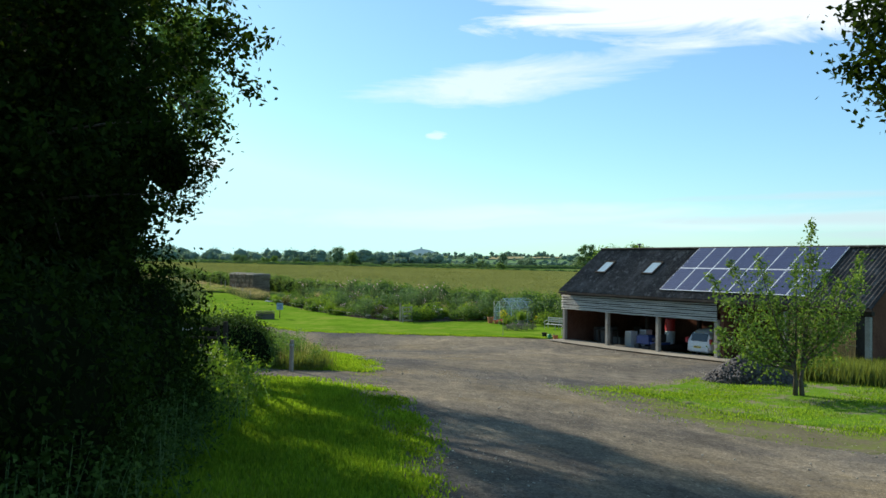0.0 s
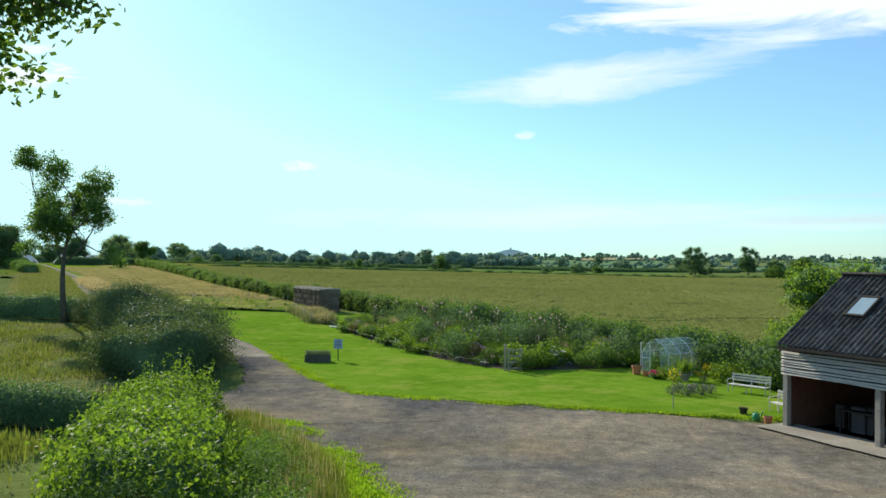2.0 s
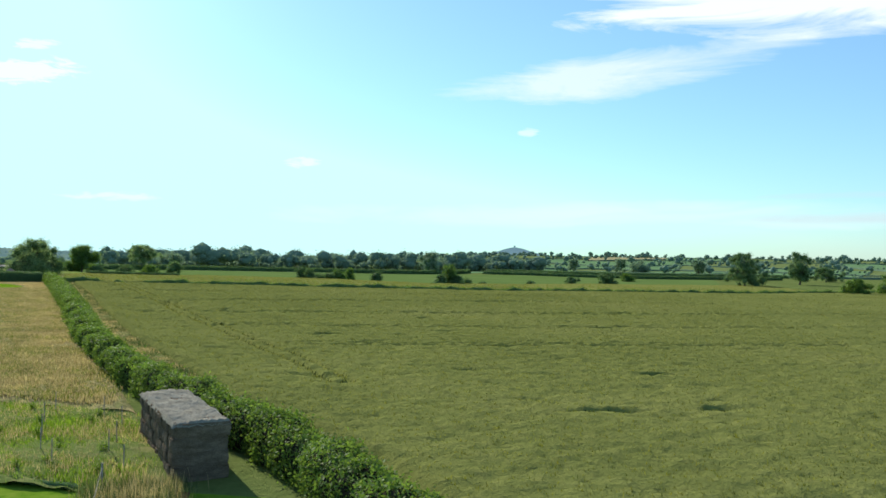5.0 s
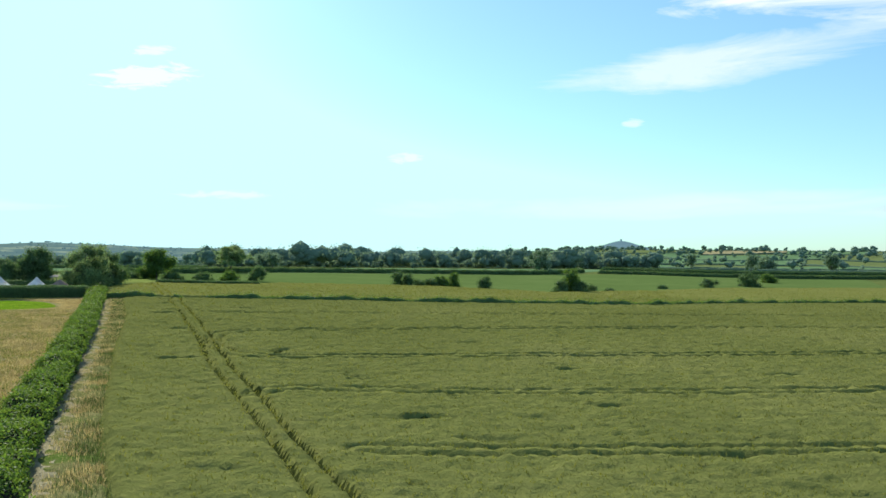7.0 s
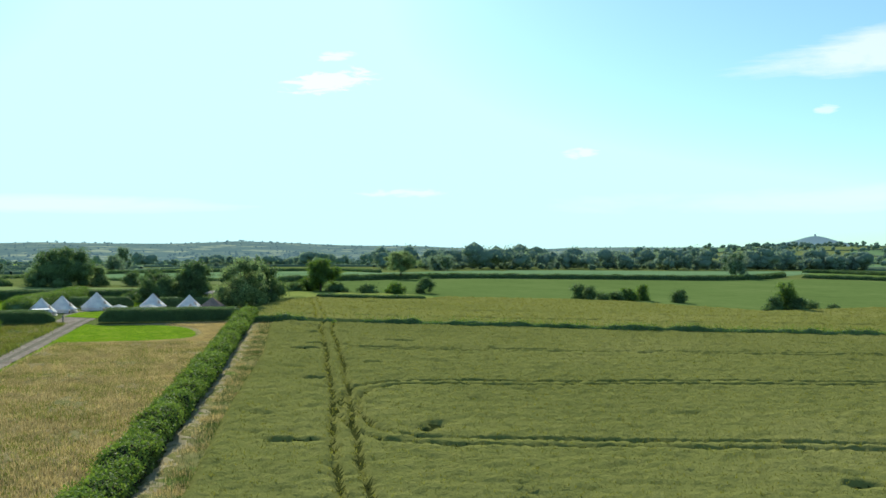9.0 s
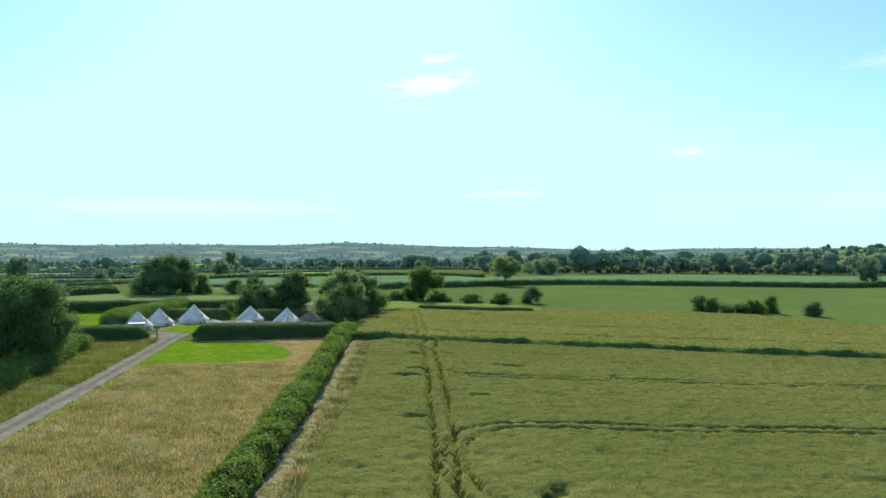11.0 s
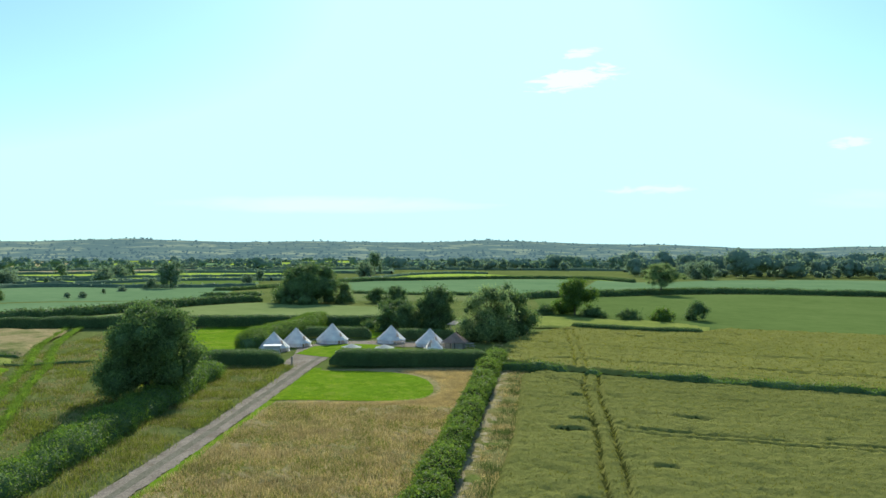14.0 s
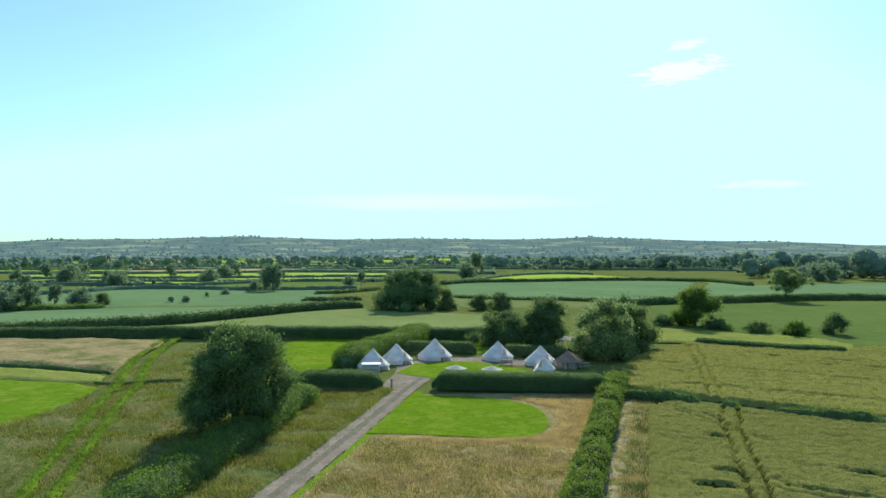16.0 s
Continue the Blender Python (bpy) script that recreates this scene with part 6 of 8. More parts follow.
for sx in (-1, 1):
    bm = bmesh.new()
    add_box(bm, (sx * 0.83 - 0.10, -0.0, 0.74), (sx * 0.83 + 0.02, 0.16, 1.02), None, 0.02)
    part("tail_light", bm_mesh("tail_light", bm, M["red"]), car, "red tail light")
    bm = bmesh.new()
    add_box(bm, (sx * 0.845 - 0.02, 0.7, 0.98), (sx * 0.80 + 0.02, 2.2, 1.30), Matrix.Translation((-sx * 0.10, 0, 0)), 0.02)
    part("side_window", bm_mesh("side_window", bm, M["pane"]), car)
bm = bmesh.new()
add_box(bm, (-0.74, -0.06, 0.30), (0.74, 0.12, 0.56), None, 0.04)
part("bumper", bm_mesh("bumper", bm, M["white_paint"]), car)
bm = bmesh.new()
add_box(bm, (-0.26, -0.075, 0.50), (0.26, -0.055, 0.61), None, 0.005)
plate = part("plate", bm_mesh("plate", bm, M["amber"]), car, "yellow rear plate")
bm = bmesh.new()
for i in range(7):
    if i != 4:
        add_box(bm, (-0.22 + i * 0.064, -0.079, 0.525), (-0.22 + i * 0.064 + 0.04, -0.0755, 0.585))
part("marking", bm_mesh("marking", bm, M["black"]), plate, kind="stuff")
for sx in (-0.72, 0.72):
    for y in (0.62, 2.95):
        bm = bmesh.new()
        bmesh.ops.create_cone(bm, cap_ends=True, segments=18, radius1=0.30, radius2=0.30, depth=0.19, matrix=Matrix.Translation((sx, y, 0.30)) @ Matrix.Rotation(radians(90), 4, "Y"))
        wh = part("tyre", bm_mesh("tyre", bm, M["black"], False), car)
        bm = bmesh.new()
        bmesh.ops.create_cone(bm, cap_ends=True, segments=14, radius1=0.19, radius2=0.19, depth=0.205, matrix=Matrix.Translation((sx, y, 0.30)) @ Matrix.Rotation(radians(90), 4, "Y"))
        part("rim", bm_mesh("rim", bm, M["alloy"]), wh)


# ---------------------------------------------------------------- things in the barn
def barn_thing(name, label, category, u, v, pieces, z=0.1, turn=0.0, group=""):
    """pieces: (part name, material, list of boxes or a bmesh)."""
    root = tagged(new(name), label, category, group)
    root.matrix_world = BARN @ Matrix.Translation((u, v, z)) @ Matrix.Rotation(radians(turn), 4, "Z")
    for pn, mt, boxes in pieces:
        if isinstance(boxes, list):
            bm = bmesh.new()
            for lo, hi in boxes:
                add_box(bm, lo, hi, None, 0.015)
        else:
            bm = boxes
        part(pn, bm_mesh(pn, bm, mt), root)
    return root


def drum(r, h, seg=16, z=0.0):
    bm = bmesh.new()
    tube(bm, [(0, 0, z), (0, 0, z + h * 0.02), (0, 0, z + h * 0.48), (0, 0, z + h * 0.5), (0, 0, z + h * 0.52), (0, 0, z + h * 0.98), (0, 0, z + h)], [r * 0.96, r, r, r * 1.03, r, r, r * 0.96], seg)
    return bm


barn_thing("storage_drum", "red plastic drum standing on a white drum", "drum", 6.6, 2.6, [("drum_base", M["white_paint"], drum(0.30, 0.75)), ("drum_top", M["red"], drum(0.29, 0.70, 16, 0.76))], 0.4)
barn_thing("pallet_stack", "stack of dark timber under the drums", "timber", 6.6, 2.6, [("boards", M["dark_wood"], [((-0.5, -0.5, 0), (0.5, 0.5, 0.28))])], 0.1)
for u, v, h in ((4.75, 1.3, 0.95), (5.35, 1.9, 1.05)):
    barn_thing("cabinet", "pale upright metal cabinet on the barn floor", "cabinet", u, v, [("body", M["white_paint"], [((-0.26, -0.26, 0), (0.26, 0.26, h))]), ("door", M["grey"], [((-0.24, -0.285, 0.05), (0.24, -0.265, h - 0.05))])], group="cabinets")
mower = barn_thing("garden_tractor", "dark blue ride-on garden tractor", "tractor", 6.9, 0.9, [
    ("hood", M["blue"], [((-1.0, -0.30, 0.35), (0.0, 0.30, 0.80)), ((-0.9, -0.25, 0.78), (-0.1, 0.25, 0.88))]), ("seat", M["black"], [((0.35, -0.24, 0.55), (0.80, 0.24, 0.66)), ((0.75, -0.24, 0.60), (0.85, 0.24, 1.0))]),
    ("fender", M["blue"], [((0.25, -0.48, 0.42), (0.95, 0.48, 0.54))]), ("deck", M["black"], [((-0.35, -0.55, 0.12), (0.30, 0.55, 0.26))])])
for x, y, r in ((-0.75, -0.40, 0.19), (-0.75, 0.40, 0.19), (0.62, -0.42, 0.26), (0.62, 0.42, 0.26)):
    bm = bmesh.new()
    bmesh.ops.create_cone(bm, cap_ends=True, segments=14, radius1=r, radius2=r, depth=0.2, matrix=Matrix.Translation((x, y, r)) @ Matrix.Rotation(radians(90), 4, "X"))
    wh = part("wheel", bm_mesh("wheel", bm, M["black"]), mower)
rg = random.Random(9)
for i in range(16):
    u = rg.choice((rg.uniform(0.6, 3.7), rg.uniform(0.6, 3.7), rg.uniform(13.2, 16)))
    w, d, h = rg.uniform(0.25, 0.7), rg.uniform(0.25, 0.6), rg.uniform(0.3, 1.0)
    mt = rg.choice((M["clutter"], M["dark_wood"], M["clutter"], M["grey"], M["timber"]))
    barn_thing("crate", "dusty stored box in the shade of the barn", "box", u, rg.uniform(1.6, 5.5), [("body", mt, [((-w / 2, -d / 2, 0), (w / 2, d / 2, h))]), ("lid", M["dark_wood"], [((-w / 2 - 0.02, -d / 2 - 0.02, h), (w / 2 + 0.02, d / 2 + 0.02, h + 0.04))])], 0.1, rg.uniform(-30, 30), "stored boxes")
barn_thing("workbench", "old dark wooden workbench in the barn", "workbench", 2.2, 1.6, [("top", M["dark_wood"], [((-0.9, -0.3, 0.80), (0.9, 0.3, 0.86))])] + [("leg", M["dark_wood"], [((x - 0.04, y - 0.04, 0), (x + 0.04, y + 0.04, 0.8))]) for x in (-0.8, 0.8) for y in (-0.24, 0.24)])


# ---------------------------------------------------------------- bell tents
M["canvas_lit"] = leafy("tent_canvas", (0.62, 0.61, 0.66), (0.68, 0.67, 0.72), (0.74, 0.73, 0.77), 0.9, 0.20, 0.0, (1.12, 1.0, 0.92))
M["parasol"] = leafy("parasol_cloth", (0.80, 0.79, 0.78), (0.82, 0.81, 0.80), (0.84, 0.83, 0.82), 0.9, 0.45, 0.0, (1, 1, 1))
M["opening"] = leafy("tent_inside", (0.42, 0.34, 0.31), (0.48, 0.38, 0.34), (0.54, 0.43, 0.38), 0.9, 0.2, 0.0, (1.15, 1.0, 0.85))
M["rope"] = plain("rope", (0.5, 0.47, 0.40), 0.9)


def bell_tent(label, x, y, turn, r=2.05, h=2.55, wall=0.55):
    root = tagged(new("bell_tent"), label, "tent", "bell tents")
    root.matrix_world = pose(x, y, gz(x, y) + 0.03, 0, 0, turn)
    n = 16
    bm = bmesh.new()
    levels = [(r, 0.0), (r * 1.0, wall)]
    rings = [[bm.verts.new((rr * math.cos(2 * math.pi * k / n), rr * math.sin(2 * math.pi * k / n), z)) for k in range(n)] for rr, z in levels]
    for k in range(n):
        if k not in (11, 12):
            bm.faces.new((rings[0][k], rings[0][(k + 1) % n], rings[1][(k + 1) % n], rings[1][k]))
    part("wall", bm_mesh("wall", bm, M["canvas_lit"]), root)
    bm = bmesh.new()
    levels = [(r * 1.05, wall - 0.08), (r * 1.01, wall), (r * 0.66, wall + 0.33 * (h - wall)), (r * 0.34, wall + 0.64 * (h - wall)), (r * 0.10, wall + 0.92 * (h - wall)), (0.03, h)]
    rings = []
    for rr, z in levels:
        rings.append([bm.verts.new((rr * (1 - 0.008 * (k % 2)) * math.cos(2 * math.pi * k / n), rr * (1 - 0.008 * (k % 2)) * math.sin(2 * math.pi * k / n), z - 0.01 * (k % 2))) for k in range(n)])
    for a, b in zip(rings, rings[1:]):
        for k in range(n):
            bm.faces.new((a[k], a[(k + 1) % n], b[(k + 1) % n], b[k]))
    bm.faces.new(rings[-1])
    part("roof", bm_mesh("roof", bm, M["canvas_lit"]), root, "sunlit cream canvas cone")
    bm = bmesh.new()
    tube(bm, [(0, 0, h - 0.05), (0, 0, h + 0.10)], [0.035, 0.02], 6)
    part("pole", bm_mesh("pole", bm, M["timber"]), root)
    # doorway with its peak and two flaps tied back
    bm = bmesh.new()
    add_box(bm, (-0.42, -r * 0.97, 0), (0.42, -r * 0.93, 1.45))
    for v in bm.verts:
        if v.co.z > 1:
            v.co.x *= 0.25
            v.co.y += 0.55
    part("doorway", bm_mesh("doorway", bm, M["opening"]), root, "shaded warm doorway")
    for sx in (-1, 1):
        bm = bmesh.new()
        vs = [bm.verts.new(p) for p in ((sx * 0.42, -r * 0.99, 0), (sx * 0.85, -r * 1.10, 0), (sx * 0.12, -r * 0.72, 1.5))]
        bm.faces.new(vs)
        bmesh.ops.solidify(bm, geom=bm.faces[:], thickness=0.01)
        part("door_flap", bm_mesh("door_flap", bm, M["canvas_lit"]), root)
    for k in range(0, n, 2):
        a = 2 * math.pi * (k + 0.5) / n
        bm = bmesh.new()
        tube(bm, [(r * 1.03 * math.cos(a), r * 1.03 * math.sin(a), wall), (r * 1.6 * math.cos(a), r * 1.6 * math.sin(a), 0.0)], [0.012, 0.012], 4)
        part("guy_rope", bm_mesh("guy_rope", bm, M["rope"]), root)
    return root


for k, (x, y, a) in enumerate(((-126.9, 226.6, 95), (-128.6, 231.8, 98), (-127.9, 237.9, 92), (-122.3, 244.3, 80), (-115.9, 245.6, 75))):
    bell_tent("cream canvas bell tent pitched on the camp ground", x, y, a, *((2.05, 2.5) if k != 2 else (2.25, 2.75)))
bell_tent("small cream canvas tent beside the hut", -112.6, 242.6, 10, 1.3, 1.7, 0.3)


# ---------------------------------------------------------------- camp furniture
def thing(name, label, category, x, y, turn=0.0, z=None, group=""):
    ob = tagged(new(name), label, category, group)
    ob.matrix_world = pose(x, y, (gz(x, y) if z is None else z), 0, 0, turn)
    return ob


def piece(name, parent, mat, boxes, bevel=0.01, label=""):
    bm = bmesh.new()
    for b in boxes:
        add_box(bm, b[0], b[1], b[2] if len(b) > 2 else None, bevel)
    return part(name, bm_mesh(name, bm, mat), parent, label)


def tubes(name, parent, mat, lines, r, sides=6, label=""):
    bm = bmesh.new()
    for p in lines:
        tube(bm, p, [r] * len(p), sides)
    return part(name, bm_mesh(name, bm, mat), parent, label)


for x, y in ((-112.1, 226.8), (-109.1, 229.5)):
    p = thing("parasol", "open white parasol over the camp green", "parasol", x, y, 20, group="parasols")
    tubes("pole", p, M["timber"], [[(0, 0, 0), (0, 0, 2.2)]], 0.025)
    bm = bmesh.new()
    top = bm.verts.new((0, 0, 2.35))
    ring = [bm.verts.new((1.25 * math.cos(a), 1.25 * math.sin(a), 1.95)) for a in (2 * math.pi * k / 10 for k in range(10))]
    for k in range(10):
        bm.faces.new((ring[k], ring[(k + 1) % 10], top))
    part("canopy", bm_mesh("canopy", bm, M["parasol"]), p)
for x, y, a in ((-118.4, 241.8, 30), (-110.5, 247.5, 70)):
    t_ = thing("picnic_table", "pale wooden picnic table beside the tents", "table", x, y, a, group="picnic tables")
    piece("tabletop", t_, M["timber"], [((-0.9, -0.36 + k * 0.15, 0.72), (0.9, -0.36 + k * 0.15 + 0.135, 0.76)) for k in range(5)])
    for sy in (-0.72, 0.58):
        piece("bench_seat", t_, M["timber"], [((-0.9, sy, 0.42), (0.9, sy + 0.14, 0.46))])
    for sx in (-0.65, 0.65):
        tubes("leg", t_, M["timber"], [[(sx, -0.7, 0), (sx, -0.2, 0.72)], [(sx, 0.7, 0), (sx, 0.2, 0.72)], [(sx, -0.68, 0.40), (sx, 0.68, 0.40)]], 0.04, 4)
M["shingle"] = two_scale("shingle", (0.15, 0.105, 0.080), (0.235, 0.165, 0.130), (0.33, 0.245, 0.20), 1.2, 9.0, 0.9, 0.6, 0.02)
hut = thing("camp_hut", "low brown timber hut with a pointed shingled roof", "hut", -112.2, 246.7, 25)
bm = bmesh.new()
bmesh.ops.create_cone(bm, cap_ends=True, segments=6, radius1=1.5, radius2=1.5, depth=1.0, matrix=Matrix.Translation((0, 0, 0.45)))
part("wall", bm_mesh("wall", bm, M["timber"]), hut)
piece("door", hut, M["dark_wood"], [((-0.35, -1.36, 0), (0.35, -1.28, 0.95))])
bm = bmesh.new()
for k in range(6):
    # courses of shingles, each lapping the one below
    r0, r1 = 2.0 * (1 - k / 6), 2.0 * (1 - (k + 1) / 6)
    bmesh.ops.create_cone(bm, cap_ends=True, segments=6, radius1=r0 + 0.05, radius2=r1 + 0.02, depth=0.235, matrix=Matrix.Translation((0, 0, 0.98 + k * 0.225)))
part("roof", bm_mesh("roof", bm, M["shingle"]), hut, "reddish brown shingled roof")
shed2 = thing("camp_kitchen", "open timber shelter with a pale sheet roof", "shelter", -118.5, 256.5, 20)
for x in (-1.8, 1.8):
    for y in (-1.2, 1.2):
        tubes("post", shed2, M["timber"], [[(x, y, 0), (x, y, 2.3)]], 0.07)
piece("roof", shed2, M["timber"], [((-2.2, -1.6, 2.3), (2.2, 1.6, 2.38), Matrix.Rotation(radians(5), 4, "X"))])
piece("counter", shed2, M["dark_wood"], [((-1.5, -0.4, 0), (1.5, 0.3, 0.9))])
cab = thing("camp_shelter", "pale boxy washing shelter beside the entrance", "shelter", -124.3, 224.3, 50)
piece("wall", cab, M["grey"], [((-1.0, -0.7, 0), (1.0, 0.7, 1.15))])
piece("roof", cab, M["white_paint"], [((-1.15, -0.85, 1.15), (1.15, 0.85, 1.22))])
piece("shelf", cab, M["white_paint"], [((-1.0, -0.95, 0.75), (1.0, -0.72, 0.80))])
gp = thing("gate_post", "grey timber gate post at the camp entrance", "post", -115.4, 220.2)
piece("stump", gp, M["timber"], [((-0.08, -0.08, -0.1), (0.08, 0.08, 1.1))])
piece("cap", gp, M["timber"], [((-0.1, -0.1, 1.1), (0.1, 0.1, 1.14))])
log = thing("timber_stack", "long low stack of brown timber beyond the hay", "timber", -188, 203, 48)
for k in range(7):
    tubes("log", log, M["bark"], [[(-3, -0.6 + (k % 4) * 0.4, 0.22 + (k // 4) * 0.36), (3, -0.6 + (k % 4) * 0.4, 0.22 + (k // 4) * 0.36)]], 0.2, 8)

piece("wall", cot, M["weathered"], [((-3.5, -2.2, -0.3), (3.5, 2.2, 2.7))])
bm = bmesh.new()
pr_ = [(-2.6, 2.6), (0, 4.6), (2.6, 2.6)]
f0, f1 = [bm.verts.new((-3.8, v, z)) for v, z in pr_], [bm.verts.new((3.8, v, z)) for v, z in pr_]
bm.faces.new(f0)
bm.faces.new(f1[::-1])
for i in range(3):
    bm.faces.new((f0[i], f0[(i + 1) % 3], f1[(i + 1) % 3], f1[i]))
part("roof", bm_mesh("roof", bm, M["grey"]), cot)
piece("chimney", cot, M["brick"], [((2.4, -0.4, 3.6), (3.1, 0.4, 5.4))])
for x in (-2.2, 0.0, 2.2):
    piece("window", cot, M["pane"], [((x - 0.5, -2.24, 0.9), (x + 0.5, -2.19, 2.0))])

# ---------------------------------------------------------------- grass and tufts
def strip_points(a, b, n, rng, clump=0.0):
    m = 200
    A, B = along(a, m), along(b, m)
    w = np.linalg.norm(A - B, axis=1)
    t = rng.choice(m, n, p=w / w.sum())
    k = rng.random((n, 1))
    p = A[t] * (1 - k) + B[t] * k + rng.normal(size=(n, 2)) * 0.15
    if clump:
        keep = smooth_noise(p[:, 0], p[:, 1], clump, 4) + rng.normal(size=n) * 0.4 > 0
        p = p[keep]
    return np.concatenate([p, ground_z(p[:, 0], p[:, 1])[:, None]], 1)


def tufts(name, a, b, n, height, width, mat, label, seed, per=5, clump=0.0, lift=0.0, spread=0.12):
    rng = np.random.default_rng(seed)
    p = strip_points(a, b, n, rng, clump)
    p[:, 2] += lift
    tagged(new(name, leaf_mesh(name, blades(p, height, width, rng, per, spread=spread), M[mat])), label, "grass", kind="stuff")


# ---------------------------------------------------------------- pasture on the far side of the lane
TRACK = [(-89, 170), (-97, 176), (-106, 181.5), (-113.3, 185.8), (-121.5, 190.5), (-128.8, 195), (-135, 198.9), (-143, 203.1), (-153.5, 209.2), (-164, 216.4), (-172, 222)]
for d in (1.05, -1.05):
    sheet("wheel_track", offset(TRACK, d + 0.36), offset(TRACK, d - 0.36), M["lawn"], 0.36, 0.3, 0.16, "bright green wheel track through the rough pasture", "track", rough=0.10, jag=0.14)
    tufts("wheel_track_grass", offset(TRACK, d + 0.5), offset(TRACK, d - 0.5), 2600, 0.20, 0.05, "leaf_hedge", "bright short grass of the wheel track", 190 + int(d), 4, 0.0, 0.38, 0.15)
sheet("paddock", [(-13.8, 61), (-17, 70), (-21, 80), (-26, 88), (-36, 100)], [(-52, 62), (-56, 72), (-60, 82), (-66, 92), (-74, 104)], M["rough_grass"], 0.03, 1.0, 0.3, "rough olive paddock grass", "pasture", rough=0.15)
sheet("rough_pasture", [(-78, 162), (-90, 176), (-101, 190), (-110, 202), (-120, 214)], [(-110, 150), (-126, 180), (-138, 191), (-152, 207), (-164, 230)], M["rough_grass"], 0.03, 0.9, 0.4, "rough tussocky pasture of green and straw", "pasture", rough=0.25)
sheet("side_lawn", [(-122.5, 178), (-124.9, 184.4), (-127.4, 188.8), (-132.1, 193.2), (-135.4, 196.4)], [(-152, 172), (-151, 182), (-148, 188.2), (-142.5, 192.2), (-138, 195.4)], M["lawn"], 0.46, 1.0, 0.3, "mown green patch in the pasture", "lawn", sink=0.3)
sheet("mown_strip", [(-160, 189), (-156.2, 191.8), (-149, 196.1), (-141.9, 199.2)], [(-152, 186), (-147.9, 189.3), (-141.4, 193.4), (-137.6, 196.9)], FIELD_STRIP, 0.46, 0.8, 0.1, "strip of mown hay lying in pale rows", "meadow", rough=0.08, sink=0.3)
sheet("side_hay", [(-164, 190.6), (-152.5, 197.4), (-144, 201)], [(-188, 198.5), (-178, 209), (-165.5, 217.4)], M["meadow"], 0.44, 1.0, 0.4, "tawny hay strip below the boundary hedge", "meadow", rough=0.2, sink=0.3)
sheet("lane_bank", offset(LANE[6:-1], 1.35), offset(LANE[6:-1], 9.5), M["rough_grass"], 0.04, 0.6, 0.2, "rough grassy bank beside the lane", "verge", rough=0.2)
sheet("lane_verge", offset(LANE[6:-1], -1.15), offset(LANE[6:-1], -2.3), M["lawn"], 0.05, 0.5, 0.15, "bright mown grass edge of the lane", "verge")
for pts_ in ([(-166, 187.5), (-158.6, 192.5), (-151.1, 196.8), (-143.2, 200.5)], [(-139, 196.4), (-136.1, 197.9), (-135.2, 200.8), (-133, 205)]):
    hedge("thin dark fence line overgrown with grass", pts_, 0.4, 0.62, "leaf", 60, 0.14, 19, 0.2, "overgrown_fence")


VERGE_IN, VERGE_OUT = [(-2.8, 37.0), (-4.2, 44), (-6.6, 53), (-11, 61.5)], [(-0.4, 37.4), (-1.6, 43), (-4.8, 53.5), (-9.2, 60.6)]
sheet("verge_lawn", [(-2.6, 36.9), (-3.6, 44), (-6.2, 53), (-10.4, 61.5)], [(-0.1, 37.3), (-1.0, 43), (-4.2, 53.5), (-8.6, 60.8)], M["lawn"], 0.065, 0.3, 0.35, "sunlit green verge beside the yard", "verge", jag=0.12, sink=0.07)
tufts("verge_grass", VERGE_IN, [(-1.9, 37.2), (-3.0, 43), (-5.8, 53.5), (-10, 60.6)], 9000, 0.55, 0.018, "leaf_grass", "tall seeding verge grass", 71, spread=0.25)
tufts("verge_straw", VERGE_IN, [(-1.6, 37.2), (-2.8, 43), (-5.6, 53.5), (-9.8, 60.6)], 260, 0.8, 0.012, "straw", "dry seed heads among the verge grass", 72)
tufts("verge_short_grass", VERGE_IN, VERGE_OUT, 9000, 0.14, 0.03, "grass", "short green grass of the verge", 73)
tufts("paddock_corner_weeds", [(-11, 40.5), (-12.5, 46), (-15, 56)], [(-34, 40), (-38, 48), (-42, 62)], 9000, 0.55, 0.05, "leaf_grass", "rank weeds in the paddock corner", 97, 4, 1.8, 0.0, 0.45)
tufts("paddock_grass", [(-17, 64), (-20, 76), (-30, 95)], [(-52, 68), (-58, 82), (-66, 100)], 14000, 0.34, 0.06, "leaf_grass", "long dull paddock grass", 98, 4, 3.0, 0.05, 0.5)
tufts("paddock_straw", [(-12, 42), (-17, 64), (-20, 76), (-30, 95)], [(-40, 44), (-52, 68), (-58, 82), (-66, 100)], 6000, 0.42, 0.04, "hay_dull", "dry stalks in the paddock", 99, 4, 2.2, 0.0, 0.4)
# dark sheet laid where deep shade covers the ground
sheet("leaf_litter", [(-2.6, 5), (-3.4, 18), (-4.4, 28), (-5.2, 33)], [(-16, 5), (-16, 18), (-16, 28), (-16, 33)], M["litter_shade"], 0.05, 0.7, 0.3, "dark leaf litter under the roadside trees", "ground")
sheet("entrance_grass", [(1.6, 10), (1.5, 24), (-0.4, 32.8), (-2.5, 33.2)], [(-3.0, 10), (-3.8, 24), (-4.8, 31.5), (-5.6, 33.2)], M["lawn"], 0.06, 0.3, 0.4, "sunlit green bank at the yard entrance", "verge", jag=0.12, sink=0.07)
tufts("entrance_tufts", [(1.4, 14), (1.3, 24), (-0.6, 32.6)], [(-3.2, 14), (-4.0, 24), (-5.2, 32.6)], 22000, 0.13, 0.022, "grass", "thick short grass on the entrance bank", 74, spread=0.25)
tufts("yard_side_grass", [(7.3, 38.3), (9.4, 33.6), (13.2, 31.0), (22, 28.4)], [(7.8, 38.8), (11, 42.2), (14.5, 45), (21, 45)], 15000, 0.11, 0.024, "grass", "uncut grass beside the yard", 75, clump=1.4, spread=0.3)
